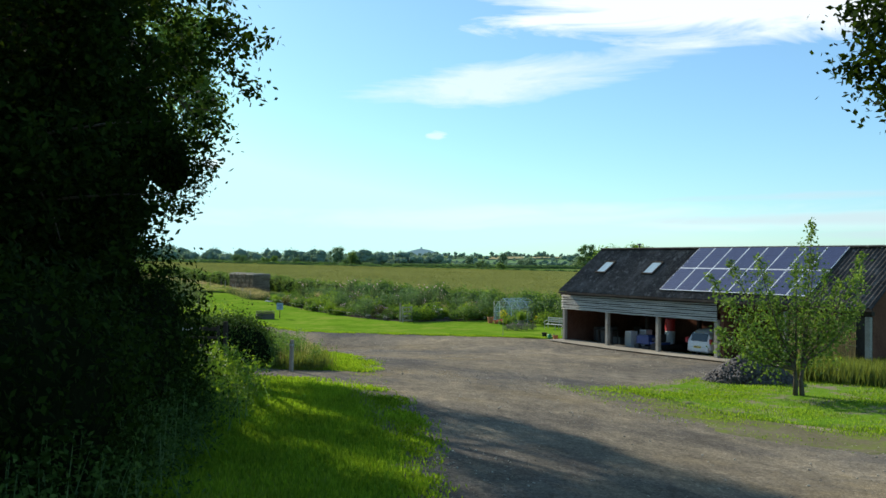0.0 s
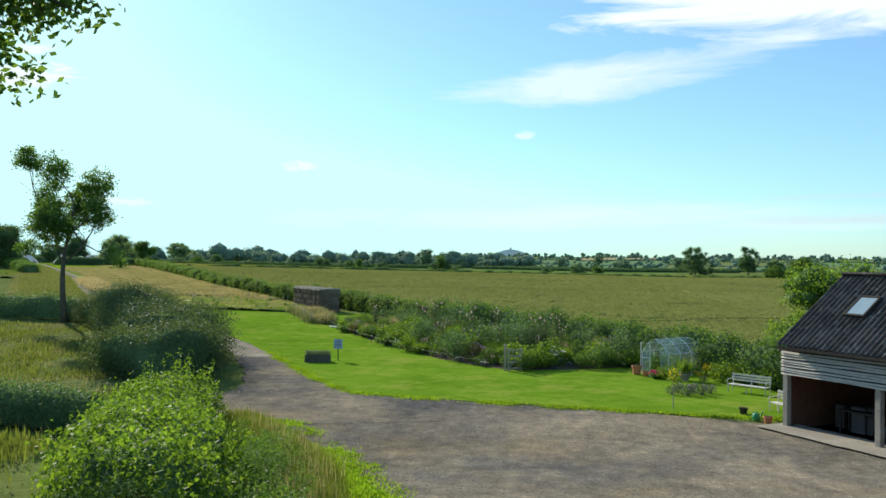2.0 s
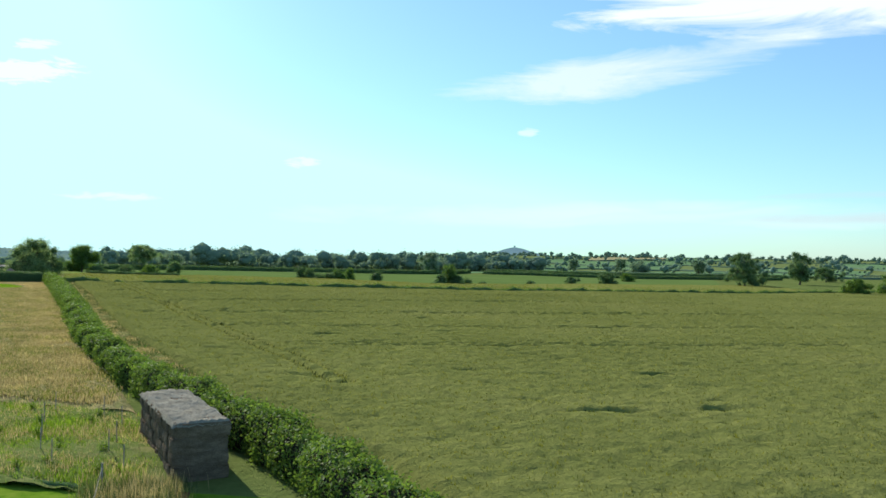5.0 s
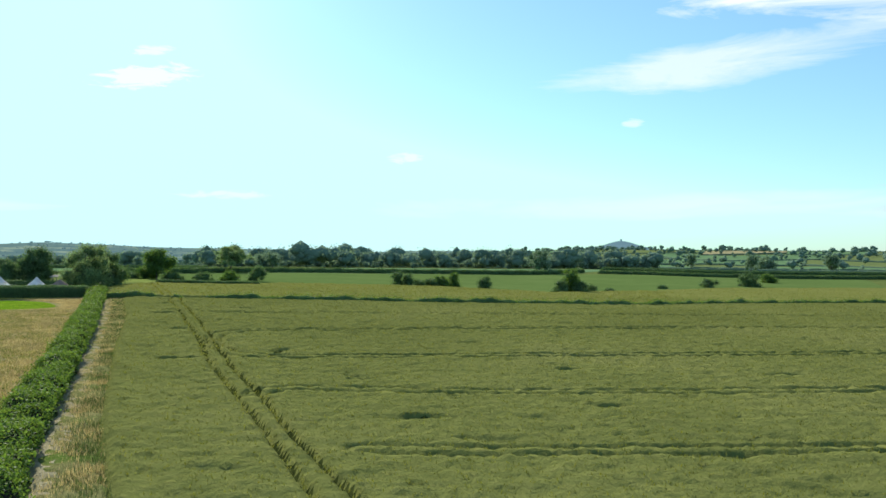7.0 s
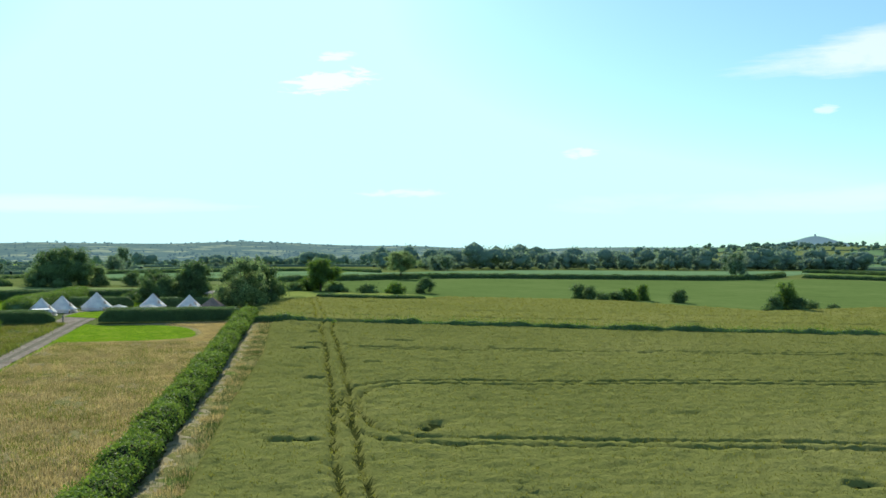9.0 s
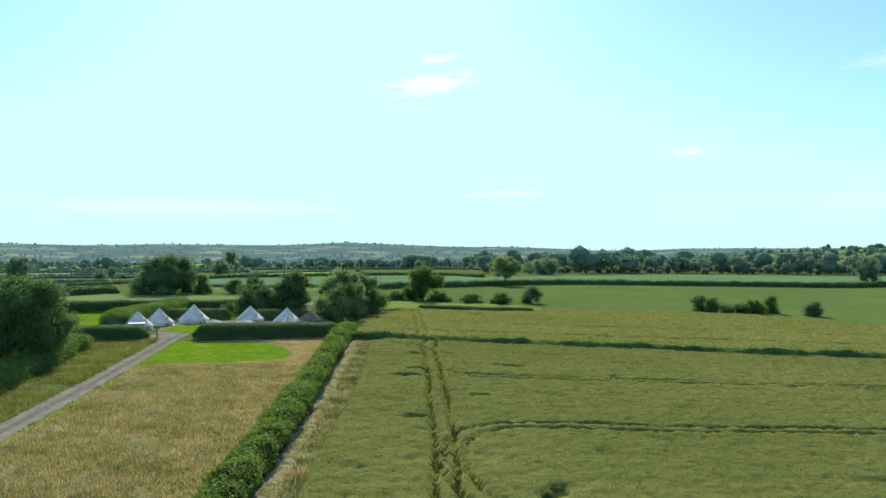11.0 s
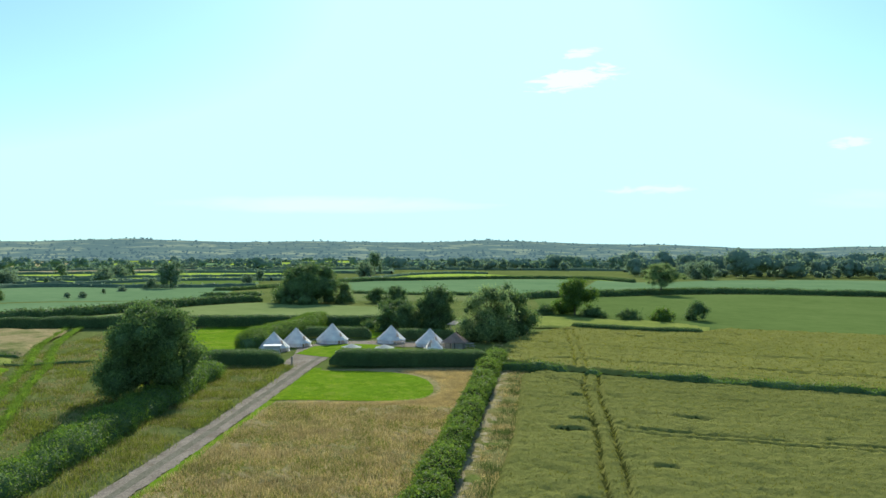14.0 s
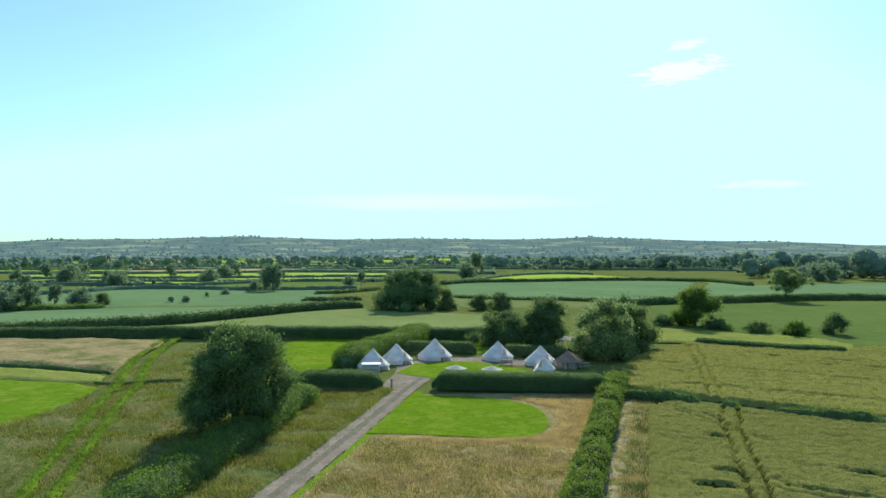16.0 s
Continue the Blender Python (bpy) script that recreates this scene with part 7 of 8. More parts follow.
tufts("yard_creeping_weeds", [(5.6, 38.3), (8.2, 31.8), (13.2, 28.6), (20, 26)], [(7.3, 39.3), (10, 34), (13.4, 31.2), (20, 29.6)], 2600, 0.07, 0.03, "grass", "low weeds creeping into the yard", 87, clump=1.2, spread=0.3)
M["moss_gravel"] = two_scale("moss_gravel", (0.085, 0.076, 0.045), (0.130, 0.115, 0.070), (0.19, 0.168, 0.11), 0.5, 8.0, 0.9, 0.8, 0.03, third=((0.125, 0.165, 0.026), 0.55, 0.50, 0.64))
sheet("yard_moss", [(8.0, 36.4), (8.2, 34.4), (8.6, 32.6), (10, 30.2), (13.5, 28.8), (22, 26)], [(9.0, 37.2), (9.6, 35.4), (10.4, 34.0), (12, 32.8), (15, 31.6), (24, 28.6)], M["moss_gravel"], 0.062, 0.3, 0.5, "brown mossy gravel creeping into the grass", "verge", jag=0.16, sink=0.07)
# one growth in two leaf tones: dark for its shaded end, bright for the sunlit
bush("entrance_shrub", "dark leafy growth at the foot of the thicket", [(-1.9, 16), (-2.1, 21), (-2.6, 25)], 1.5, 1.25, "leaf_ivy_shaded", 320, 0.085, 116, 44)
bush("entrance_weeds", "sunlit leafy weeds at the corner of the entrance bank", [(-2.6, 25.6), (-2.9, 28.5), (-3.4, 31.4)], 1.5, 1.2, "leaf_light", 240, 0.095, 117, 44)
rng = np.random.default_rng(620)
fl_, bl_ = along([(2.4, 8), (2.0, 24), (0.2, 33), (-0.2, 40), (-3.4, 54), (-8, 60)], 80), along([(15.5, 8), (16, 22), (13, 30.0), (8.6, 33.2), (7, 38.3), (9.3, 41.6), (14, 46), (15, 52.5), (9.0, 63)], 80)
i_ = rng.integers(0, 80, 9000)
k_ = np.concatenate([rng.random(5000), 0.10 * rng.random(2000) ** 1.5, 1 - 0.14 * rng.random(2000) ** 1.3])[:, None]
p_ = fl_[i_] * (1 - k_) + bl_[i_] * k_ + rng.normal(size=(9000, 2)) * 0.25
p_ = p_[smooth_noise(p_[:, 0], p_[:, 1], 2.2, 8) + rng.normal(size=9000) * 0.5 > 0.0]
m_ = len(p_)
r_ = (0.009 + 0.026 * rng.random((m_, 1, 1)) ** 3) * (0.7 + 0.6 * rng.random((m_, 6, 1)))
octa = np.array([(1, 0, 0), (0, 1, 0), (-1, 0, 0), (0, -1, 0), (0, 0, 0.6), (0, 0, -0.6)])
V_ = np.concatenate([p_, (ground_z(p_[:, 0], p_[:, 1]) + 0.058)[:, None]], 1)[:, None] + octa * r_
F_ = np.array([(0, 1, 4), (1, 2, 4), (2, 3, 4), (3, 0, 4), (1, 0, 5), (2, 1, 5), (3, 2, 5), (0, 3, 5)])[None] + (np.arange(m_) * 6)[:, None, None]
M["loose_stone"] = leafy("loose_stone", (0.22, 0.20, 0.165), (0.33, 0.30, 0.25), (0.46, 0.42, 0.36), 0.9, 0.0, 0.05)
tagged(new("yard_stones", raw_mesh("yard_stones", V_.reshape(-1, 3), F_.ravel(), 3, M["loose_stone"])), "loose stones lying on the gravel", "stones", kind="stuff")
for nm_, ea, eb, n_ in (("entrance_edge_grass", [(1.5, 14), (1.6, 24), (0.9, 28.5), (-0.6, 32.8), (-4, 33.4)], [(1.9, 14), (2.0, 24), (1.4, 28.8), (-0.1, 33.3), (-4, 33.8)], 2600),
                        ("verge_edge_grass", [(-0.6, 37.2), (-1.3, 43), (-4.6, 53.4), (-8.6, 60.6), (-10.6, 61.6)], [(0.1, 37.2), (-0.7, 43), (-3.9, 53.6), (-8.2, 61.2), (-10.4, 62.2)], 2600),
                        ("lawn_edge_grass", [(-17.3, 85.4), (-12.8, 76.8), (-9.3, 70.8), (-6.5, 68.6), (0, 67.2), (6, 65.9), (10.6, 65.2)], [(-17.0, 85.0), (-12.4, 76.4), (-8.9, 70.2), (-6.5, 68.0), (0, 66.5), (6, 65.3), (10.4, 64.8)], 4200)):
    tufts(nm_, ea, eb, n_, 0.08, 0.035, "grass", "grass creeping over the gravel edge", 130 + n_ // 100, 5, 0.9, 0.05, 0.12)
sheet("side_grass", [(9.2, 38.6), (11.2, 34.8), (14.4, 32.4), (30, 28.2)], [(8.6, 39.2), (11.4, 42.4), (14.6, 45.4), (28, 48)], M["thin_grass"], 0.056, 0.3, 0.5, "green grass plot beside the yard", "verge", jag=0.16, sink=0.07)
tufts("yard_edge_weeds", [(1.9, 12), (2.2, 24), (0.4, 32), (-0.2, 38), (-3.4, 53)], [(1.4, 12), (1.5, 24), (-0.6, 33), (-1.0, 38), (-4.6, 54)], 1500, 0.07, 0.03, "grass", "weeds creeping over the gravel edge", 76, clump=0.8)
tufts("tall_weeds", [(16.5, 44), (18.5, 47.5), (21, 48.5)], [(19.5, 41.5), (22, 44), (26, 45)], 4200, 0.75, 0.035, "leaf_grass", "tall dull weeds before the reed screen", 77, spread=0.3)
for nm_, ea, eb, n_ in (("camp_lawn_grass", LAWN_IN, LAWN_OUT, 9000), ("camp_green_grass", GREEN_IN, GREEN_OUT, 5000), ("camp_back_grass", BACK_IN, BACK_OUT, 6000),
                        ("side_green_grass", [(-129, 219.5), (-132.3, 228.9), (-141, 237), (-149.4, 243.7)], [(-138, 210), (-147, 222), (-153, 231), (-158, 239)], 8000)):
    tufts(nm_, ea, eb, n_ // 2, 0.05, 0.05, "grass", "short mown grass blades of the camp", 90 + n_ // 1000, 4, 0.0, 0.10 if n_ == 9000 else 0.04, 0.3)
tufts("hay_end_tufts", [(-98.4, 206.5), (-92.2, 212.2), (-90.4, 216), (-92.4, 221.2), (-98, 225.8), (-103.4, 226.2)], [(-87, 213.5), (-85, 216.5), (-87, 220), (-90.5, 226), (-94, 231.5), (-98, 235)], 15000, 0.28, 0.035, "straw", "dry hay along the camp lawn", 95, 4, 0.0, 0.02, 0.3)
HAY_SIDE = [(-49.2, 130.2)] + [tuple(p) for p in offset(LANE[6:11], -2.35)[1:4]] + [(-98.6, 204.6)]
tufts("hay_pale_tufts", HAY_SIDE, [(-30, 128.5), (-42, 147), (-55, 168), (-69, 191), (-84, 215)], 36000, 0.30, 0.035, "hay_dull", "pale flattened hay", 178, 4, 3.2, 0.26, 0.35)
tufts("hay_tufts", HAY_SIDE, [(-30, 128.5), (-42, 147), (-55, 168), (-69, 191), (-84, 215)], 52000, 0.30, 0.034, "straw", "bent tufts of dry hay", 78, 4, 0.0, 0.24, 0.35)
tufts("hay_dark_tussocks", HAY_SIDE, [(-30, 128.5), (-42, 147), (-55, 168), (-69, 191), (-84, 215)], 5000, 0.34, 0.04, "leaf_bronze", "dark tussocks in the hay", 88, 4, 1.3, 0.18, 0.3)
tufts("hay_green_tufts", HAY_SIDE, [(-30, 128.5), (-42, 147), (-55, 168), (-69, 191), (-84, 215)], 38000, 0.35, 0.04, "leaf_grass", "green tufts in the hay", 79, 4, 2.6, 0.20, 0.35)
tufts("lane_side_hay", [(-41, 115), (-58.5, 139.5), (-70.5, 158)], [(-39.5, 117), (-56.5, 141), (-68.5, 159.5)], 6000, 0.75, 0.06, "straw", "tall hay along the lane side", 85, 5, 0.0, 0.0, 0.2)
tufts("margin_tufts", offset(HEDGE_LINE[6:], -2.0), offset(HEDGE_LINE[6:], -4.4), 12000, 0.34, 0.03, "straw", "dry tufts along the field margin", 80, 4, 1.2, 0.1, 0.3)
tufts("margin_weeds", offset(HEDGE_LINE[6:], -2.4), offset(HEDGE_LINE[6:], -4.6), 7000, 0.42, 0.03, "leaf_grey", "green weeds along the field margin", 96, 4, 1.5, 0.1, 0.3)
tufts("lane_bank_grass", offset(LANE[6:-1], 1.5), offset(LANE[6:-1], 8.5), 40000, 0.36, 0.04, "leaf_grass", "long grass on the lane bank", 81, 4, 2.0, 0.1, 0.35)
tufts("lane_bank_straw", offset(LANE[6:-1], 2.0), offset(LANE[6:-1], 9.0), 18000, 0.40, 0.03, "hay_dull", "dry grass on the lane bank", 89, 4, 2.0, 0.1, 0.35)
tufts("pasture_tussocks", [(-84, 166), (-93, 178), (-102, 189), (-119, 210)], [(-112, 152), (-125, 181), (-137, 194), (-160, 222)], 16000, 0.34, 0.06, "hay_dull", "rough dry pasture tussocks", 82, 4, 3.5, 0.10, 0.4)
tufts("pasture_green_tussocks", [(-84, 166), (-93, 178), (-102, 189), (-119, 210)], [(-112, 152), (-125, 181), (-137, 194), (-160, 222)], 32000, 0.34, 0.06, "leaf_grass", "rough green pasture tussocks", 83, 4, 2.2, 0.10, 0.4)
tufts("orchard_grass", [(-40.5, 116), (-44.4, 121.6), (-50, 129.6)], [(-22.4, 114.6), (-23.5, 119), (-28.6, 127)], 11000, 0.36, 0.03, "leaf_light", "long grass among the saplings", 83, spread=0.3)
tufts("orchard_straw", [(-40.5, 116), (-44.4, 121.6), (-50, 129.6)], [(-22.4, 114.6), (-23.5, 119), (-28.6, 127)], 9000, 0.42, 0.025, "straw", "dry stalks among the saplings", 92, clump=1.6, spread=0.3)
tufts("dry_grass_stand", [(-23.6, 114.4), (-20.6, 108), (-18.8, 103.6)], [(-20.8, 115.2), (-18.6, 108.6), (-17.2, 104.4)], 1500, 0.75, 0.014, "straw", "stand of tall dry grass by the garden", 84, clump=0.9, spread=0.4)
tufts("stand_greens", [(-23.8, 114.0), (-20.8, 108), (-19.0, 103.4)], [(-20.6, 115.2), (-18.4, 108.6), (-17.0, 104.4)], 2400, 0.6, 0.018, "leaf_grey", "green blades among the tall dry grass", 86, spread=0.3)


# ---------------------------------------------------------------- garden
M["stone"] = two_scale("stone", (0.16, 0.14, 0.11), (0.27, 0.24, 0.20), (0.38, 0.35, 0.30), 1.5, 10.0, 0.9, 0.6, 0.02)
M["pale_wood"] = two_scale("pale_wood", (0.42, 0.40, 0.34), (0.55, 0.53, 0.47), (0.66, 0.64, 0.58), 2.0, 16.0, 0.8, 0.4, 0.01)
M["terracotta"] = plain("terracotta", (0.55, 0.19, 0.08), 0.8)
M["soil"] = two_scale("soil", (0.045, 0.036, 0.026), (0.075, 0.06, 0.045), (0.12, 0.10, 0.075), 0.8, 8.0, 0.95, 0.8, 0.04)
M["glass"] = glass("greenhouse_glass", (0.86, 0.93, 0.91), 0.08, 0.18)
M["lavender"] = leafy("lavender_leaf", (0.055, 0.066, 0.056), (0.095, 0.106, 0.094), (0.15, 0.15, 0.145), 0.7, 0.3, 0.05, (1.1, 1.1, 1.0))
M["sign_board"] = plain("sign_board", (0.34, 0.42, 0.60), 0.5)
for n_, c_ in (("pink", (0.62, 0.44, 0.46)), ("white", (0.78, 0.76, 0.68)), ("crimson", (0.52, 0.02, 0.02)), ("magenta", (0.55, 0.08, 0.16)), ("mauve", (0.42, 0.30, 0.46)), ("yellow", (0.72, 0.55, 0.03)), ("orange", (0.70, 0.16, 0.02))):
    M["petal_" + n_] = leafy("petal_" + n_, tuple(v * 0.8 for v in c_), c_, tuple(min(1, v * 1.15) for v in c_), 0.7, 0.3, 0.05, (1.1, 1.0, 0.95))

BED_FRONT = [(-16.2, 101.2), (-13.0, 95.4), (-10.2, 90.5), (-7.3, 86.1), (-4.5, 82.2), (-1.9, 79.4), (0.3, 78.5), (3.5, 79.8), (6.4, 81.5)]
BED_BACK = [(-12.0, 108.5), (-8.8, 103.8), (-4.5, 98.4), (0.2, 92.8), (4.2, 87.6), (6.8, 84), (7.6, 82.5)]
sheet("flower_bed", BED_FRONT, BED_BACK, M["soil"], 0.07, 0.7, 0.25, "dark planted soil of the flower border", "flower bed", rough=0.06)
sheet("garden_grass_plot", [(-17.6, 104.2), (-18.4, 109), (-20.4, 114.6)], [(-14.6, 104.2), (-14.2, 109), (-15.8, 114.6)], M["lawn"], 0.06, 0.7, 0.1, "small bright plot of grass in the garden", "lawn")
sheet("garden_path", [(-18.1, 103.8), (-18.9, 108.5), (-20.6, 114.6)], [(-17.5, 103.8), (-18.2, 108.8), (-20.0, 114.6)], M["brick"], 0.08, 0.5, 0.06, "narrow reddish brick path", "path")


def plant(name, label, spread, height, n, leaf, mat, seed, flower=None, fn=0, fsize=0.10, spiky=0.0, shape=1.0):
    """A border plant: stems, a mound of leaves, and flower heads."""
    rng = np.random.default_rng(seed)
    root = tagged(new(name), label, "plant", "flower border")
    bm = bmesh.new()
    for _ in range(7):
        a, r = rng.random() * 6.28, spread * (0.2 + 0.6 * rng.random())
        tube(bm, [(0.05 * math.cos(a), 0.05 * math.sin(a), -0.05), (r * 0.5 * math.cos(a), r * 0.5 * math.sin(a), height * 0.55), (r * math.cos(a), r * math.sin(a), height * 0.92)], [0.014, 0.011, 0.006], 4)
    part("stem", bm_mesh("stem", bm, M["leaf_dark"]), root)
    d = rng.normal(size=(n, 3))
    d /= np.linalg.norm(d, axis=1, keepdims=True)
    k = rng.random((n, 1)) ** 0.4 * (1 + 0.25 * np.sin(d[:, :1] * 4 + seed) * np.cos(d[:, 1:2] * 5))
    p = d * k * np.array([spread, spread, height * 0.5]) + np.array([0, 0, height * 0.52])
    p[:, 2] = np.abs(p[:, 2])
    if spiky:
        v = blades(np.concatenate([rng.normal(size=(n // 5, 2)) * spread * 0.45, np.zeros((n // 5, 1))], 1), height, leaf * 0.5, rng, 5, spiky)
    else:
        v = leaf_quads(p, leaf, rng, 0.2)
    part("foliage", leaf_mesh("foliage", v, M[mat]), root)
    if flower:
        q = rng.normal(size=(fn, 3)) * np.array([spread * 0.55, spread * 0.55, height * 0.12]) + np.array([0, 0, height * 0.92])
        q = np.repeat(q, 7, 0) + rng.normal(size=(fn * 7, 3)) * fsize * 0.35
        part("flower_head", leaf_mesh("flower_head", leaf_quads(q, fsize, rng, 0.3, 0.8), M["petal_" + flower]), root, kind="stuff")
    return root


protos = [plant("garden_shrub", "rounded green garden shrub in the border", 0.85, 1.35, 1000, 0.12, "leaf", 101),
          plant("garden_shrub", "bright green leafy garden shrub", 0.75, 1.15, 900, 0.13, "leaf_light", 102),
          plant("pink_rose", "bushy rose with pale pink flowers", 0.8, 1.3, 800, 0.09, "leaf", 103, "pink", 9, 0.09),
          plant("mauve_perennial", "tall perennial with mauve flower heads", 0.45, 1.25, 500, 0.10, "leaf", 104, "mauve", 9, 0.08),
          plant("ornamental_grass", "arching clump of ornamental grass", 0.4, 0.95, 500, 0.05, "leaf_light", 105, spiky=0.6),
          plant("white_phlox", "clump of white flowering phlox", 0.5, 0.95, 500, 0.10, "leaf", 106, "white", 9, 0.09),
          plant("lavender", "grey-green mound of lavender", 0.5, 0.65, 600, 0.06, "lavender", 107, "mauve", 8, 0.04),
          plant("dark_shrub", "dark dense shrub of the border", 0.95, 1.6, 1100, 0.12, "leaf_dark", 108),
          plant("broad_leaf_plant", "big-leaved green vegetable plant", 0.7, 0.75, 300, 0.26, "leaf_hedge", 109),
          plant("seed_stalks", "straw coloured stalks of spent flowers", 0.4, 1.3, 420, 0.05, "straw", 110, spiky=0.3),
          plant("hollyhock", "tall leafy flower spires of the border", 0.40, 1.9, 520, 0.10, "leaf_grey", 112, "pink", 5, 0.07, 0.0, 1.0),
          plant("bronze_shrub", "dusky bronze-leaved shrub of the border", 0.7, 1.2, 800, 0.09, "leaf_bronze", 113, "mauve", 14, 0.06),
          plant("silver_plant", "low silver-grey foliage plant", 0.45, 0.55, 500, 0.08, "lavender", 111, "white", 16, 0.07)]
rng = np.random.default_rng(505)
fr, bk = along(BED_FRONT, 60), along(BED_BACK, 60)
spots = []
for _ in range(6000):
    if len(spots) >= 370:
        break
    i, k = rng.integers(0, 60), 0.01 + 0.97 * rng.random()
    p = fr[i] * (1 - k) + bk[i] * k + rng.normal(size=2) * 0.2
    if all(np.hypot(*(p - q[0])) > 0.58 for q in spots):
        spots.append((p, k))
used = [False] * len(protos)
for p, k in spots:
    w = np.array([1.7, 2.2, 0.30 if k < 0.6 else 0.12, 0.4, 0.45, 0.4 if k < 0.4 else 0.15, 0.9 if k < 0.3 else 0.2, 1.1 if k > 0.3 else 0.5, 1.6 if k > 0.2 else 0.5, 0.25, 0.5 if k > 0.25 else 0.1, 0.4, 0.9 if k < 0.3 else 0.1])
    c = int(rng.choice(len(protos), p=w / w.sum()))
    s_ = (0.55 + 0.70 * rng.random()) * (0.8 if k < 0.2 else 1.0) * (0.72 if p[1] > 98 else 1.0)
    m = Matrix.LocRotScale((p[0], p[1], gz(*p) + 0.06), Euler((0, 0, rng.random() * 6.28)), (s_, s_, s_ * (0.85 + 0.3 * rng.random())))
    if not used[c]:
        protos[c].matrix_world, used[c] = m, True
    else:
        copy_thing(protos[c], m)
for c, u_ in enumerate(used):
    if not u_:
        protos[c].matrix_world = pose(-6 + c * 0.4, 95, gz(-6, 95))
for nm, lab, x, y, sp, h, mt, fl, fn in (("red_dahlia", "clump of blazing red dahlias", -5.2, 97.2, 0.8, 1.2, "leaf", "crimson", 13), ("magenta_flowers", "low clump of magenta flowers", -4.4, 84.8, 0.4, 0.5, "leaf", "magenta", 14),
                                      ("white_flowers", "white daisies at the gate", 1.6, 80.8, 0.5, 1.0, "leaf_light", "white", 12), ("orange_flowers", "red and orange poppies", 4.4, 86.4, 0.45, 1.0, "leaf_light", "orange", 7),
                                      ("red_flowers", "red bedding flowers before the greenhouse", 6.9, 76.4, 0.30, 0.35, "leaf", "magenta", 9), ("yellow_flowers", "yellow flowers beside the greenhouse", 9.9, 77.6, 0.4, 0.6, "leaf", "yellow", 26)):
    plant(nm, lab, sp, h, 600, 0.10, mt, len(nm) + int(h * 10), fl, fn, 0.13).matrix_world = pose(x, y, gz(x, y) + 0.05)
for x, y, s_ in ((6.9, 70.8, 1.2), (7.6, 70.6, 1.5), (8.3, 70.9, 1.5), (7.3, 71.5, 1.4), (8.0, 71.7, 1.3), (8.8, 71.5, 1.2), (9.2, 75.2, 1.0)):
    copy_thing(protos[6], Matrix.LocRotScale((x, y, gz(x, y) + 0.04), None, (s_, s_, s_)))
for x, y, s_ in ((7.4, 76.2, 0.6), (10.2, 75.6, 0.9), (11.6, 75.0, 1.1), (12.2, 73.4, 1.0)):
    copy_thing(protos[1], Matrix.LocRotScale((x, y, gz(x, y) + 0.04), None, (s_, s_, s_)))

# greenhouse
gh = thing("greenhouse", "small glass greenhouse with an alloy frame and angled eaves", "greenhouse", 8.15, 78.6, -52)
prof = [(-0.95, 0.0), (-0.97, 1.25), (-0.55, 1.72), (0.0, 1.98), (0.55, 1.72), (0.97, 1.25), (0.95, 0.0)]
L2 = 1.35
ribs = []
for y in (-L2, -L2 / 3, L2 / 3, L2):
    ribs.append([(x, y, z + 0.05) for x, z in prof])
for r_ in ribs:
    tubes("rib", gh, M["alloy"], [r_], 0.022, 5)
for x, z in prof:
    tubes("rail", gh, M["alloy"], [[(x, -L2, z + 0.05), (x, L2, z + 0.05)]], 0.018, 5)
for a, b in zip(prof, prof[1:]):
    for y0, y1 in ((-L2, -L2 / 3), (-L2 / 3, L2 / 3), (L2 / 3, L2)):
        bm = bmesh.new()
        bm.faces.new([bm.verts.new(p) for p in ((a[0], y0, a[1] + 0.05), (a[0], y1, a[1] + 0.05), (b[0], y1, b[1] + 0.05), (b[0], y0, b[1] + 0.05))])
        bmesh.ops.solidify(bm, geom=bm.faces[:], thickness=0.004)
        pn = part("glass_pane", bm_mesh("glass_pane", bm, M["glass"]), gh)
        pn.visible_shadow = False
for y in (-L2, L2):
    for lo, hi in ((-0.95, -0.35), (0.35, 0.95), (-0.35, 0.35)):
        if y < 0 and lo == -0.35:
            continue
        bm = bmesh.new()
        top = lambda x: 2.02 - abs(x) * 0.473 if abs(x) < 0.55 else 1.76 - (abs(x) - 0.55) * 1.12
        bm.faces.new([bm.verts.new(p) for p in ((lo, y, 0.05), (hi, y, 0.05), (hi, y, top(hi)), (lo, y, top(lo)))])
        bmesh.ops.solidify(bm, geom=bm.faces[:], thickness=0.004)
        pn = part("glass_pane", bm_mesh("glass_pane", bm, M["glass"]), gh)
        pn.visible_shadow = False
door = tubes("door", gh, M["alloy"], [[(-0.37, -L2 - 0.03, 0.05), (-0.37, -L2 - 0.03, 1.75), (-1.05, -L2 - 0.03, 1.75), (-1.05, -L2 - 0.03, 0.05), (-0.37, -L2 - 0.03, 0.05)], [(-0.37, -L2 - 0.03, 0.95), (-1.05, -L2 - 0.03, 0.95)]], 0.024, 5, "sliding door pushed open")
piece("base", gh, M["concrete"], [((-1.0, -L2 - 0.05, -0.1), (1.0, L2 + 0.05, 0.05))])
for k in range(5):
    copy_thing(protos[0], gh.matrix_world @ Matrix.LocRotScale((-0.5 + 0.25 * (k % 3), -0.9 + k * 0.45, 0.1), None, (0.55, 0.55, 0.85)))


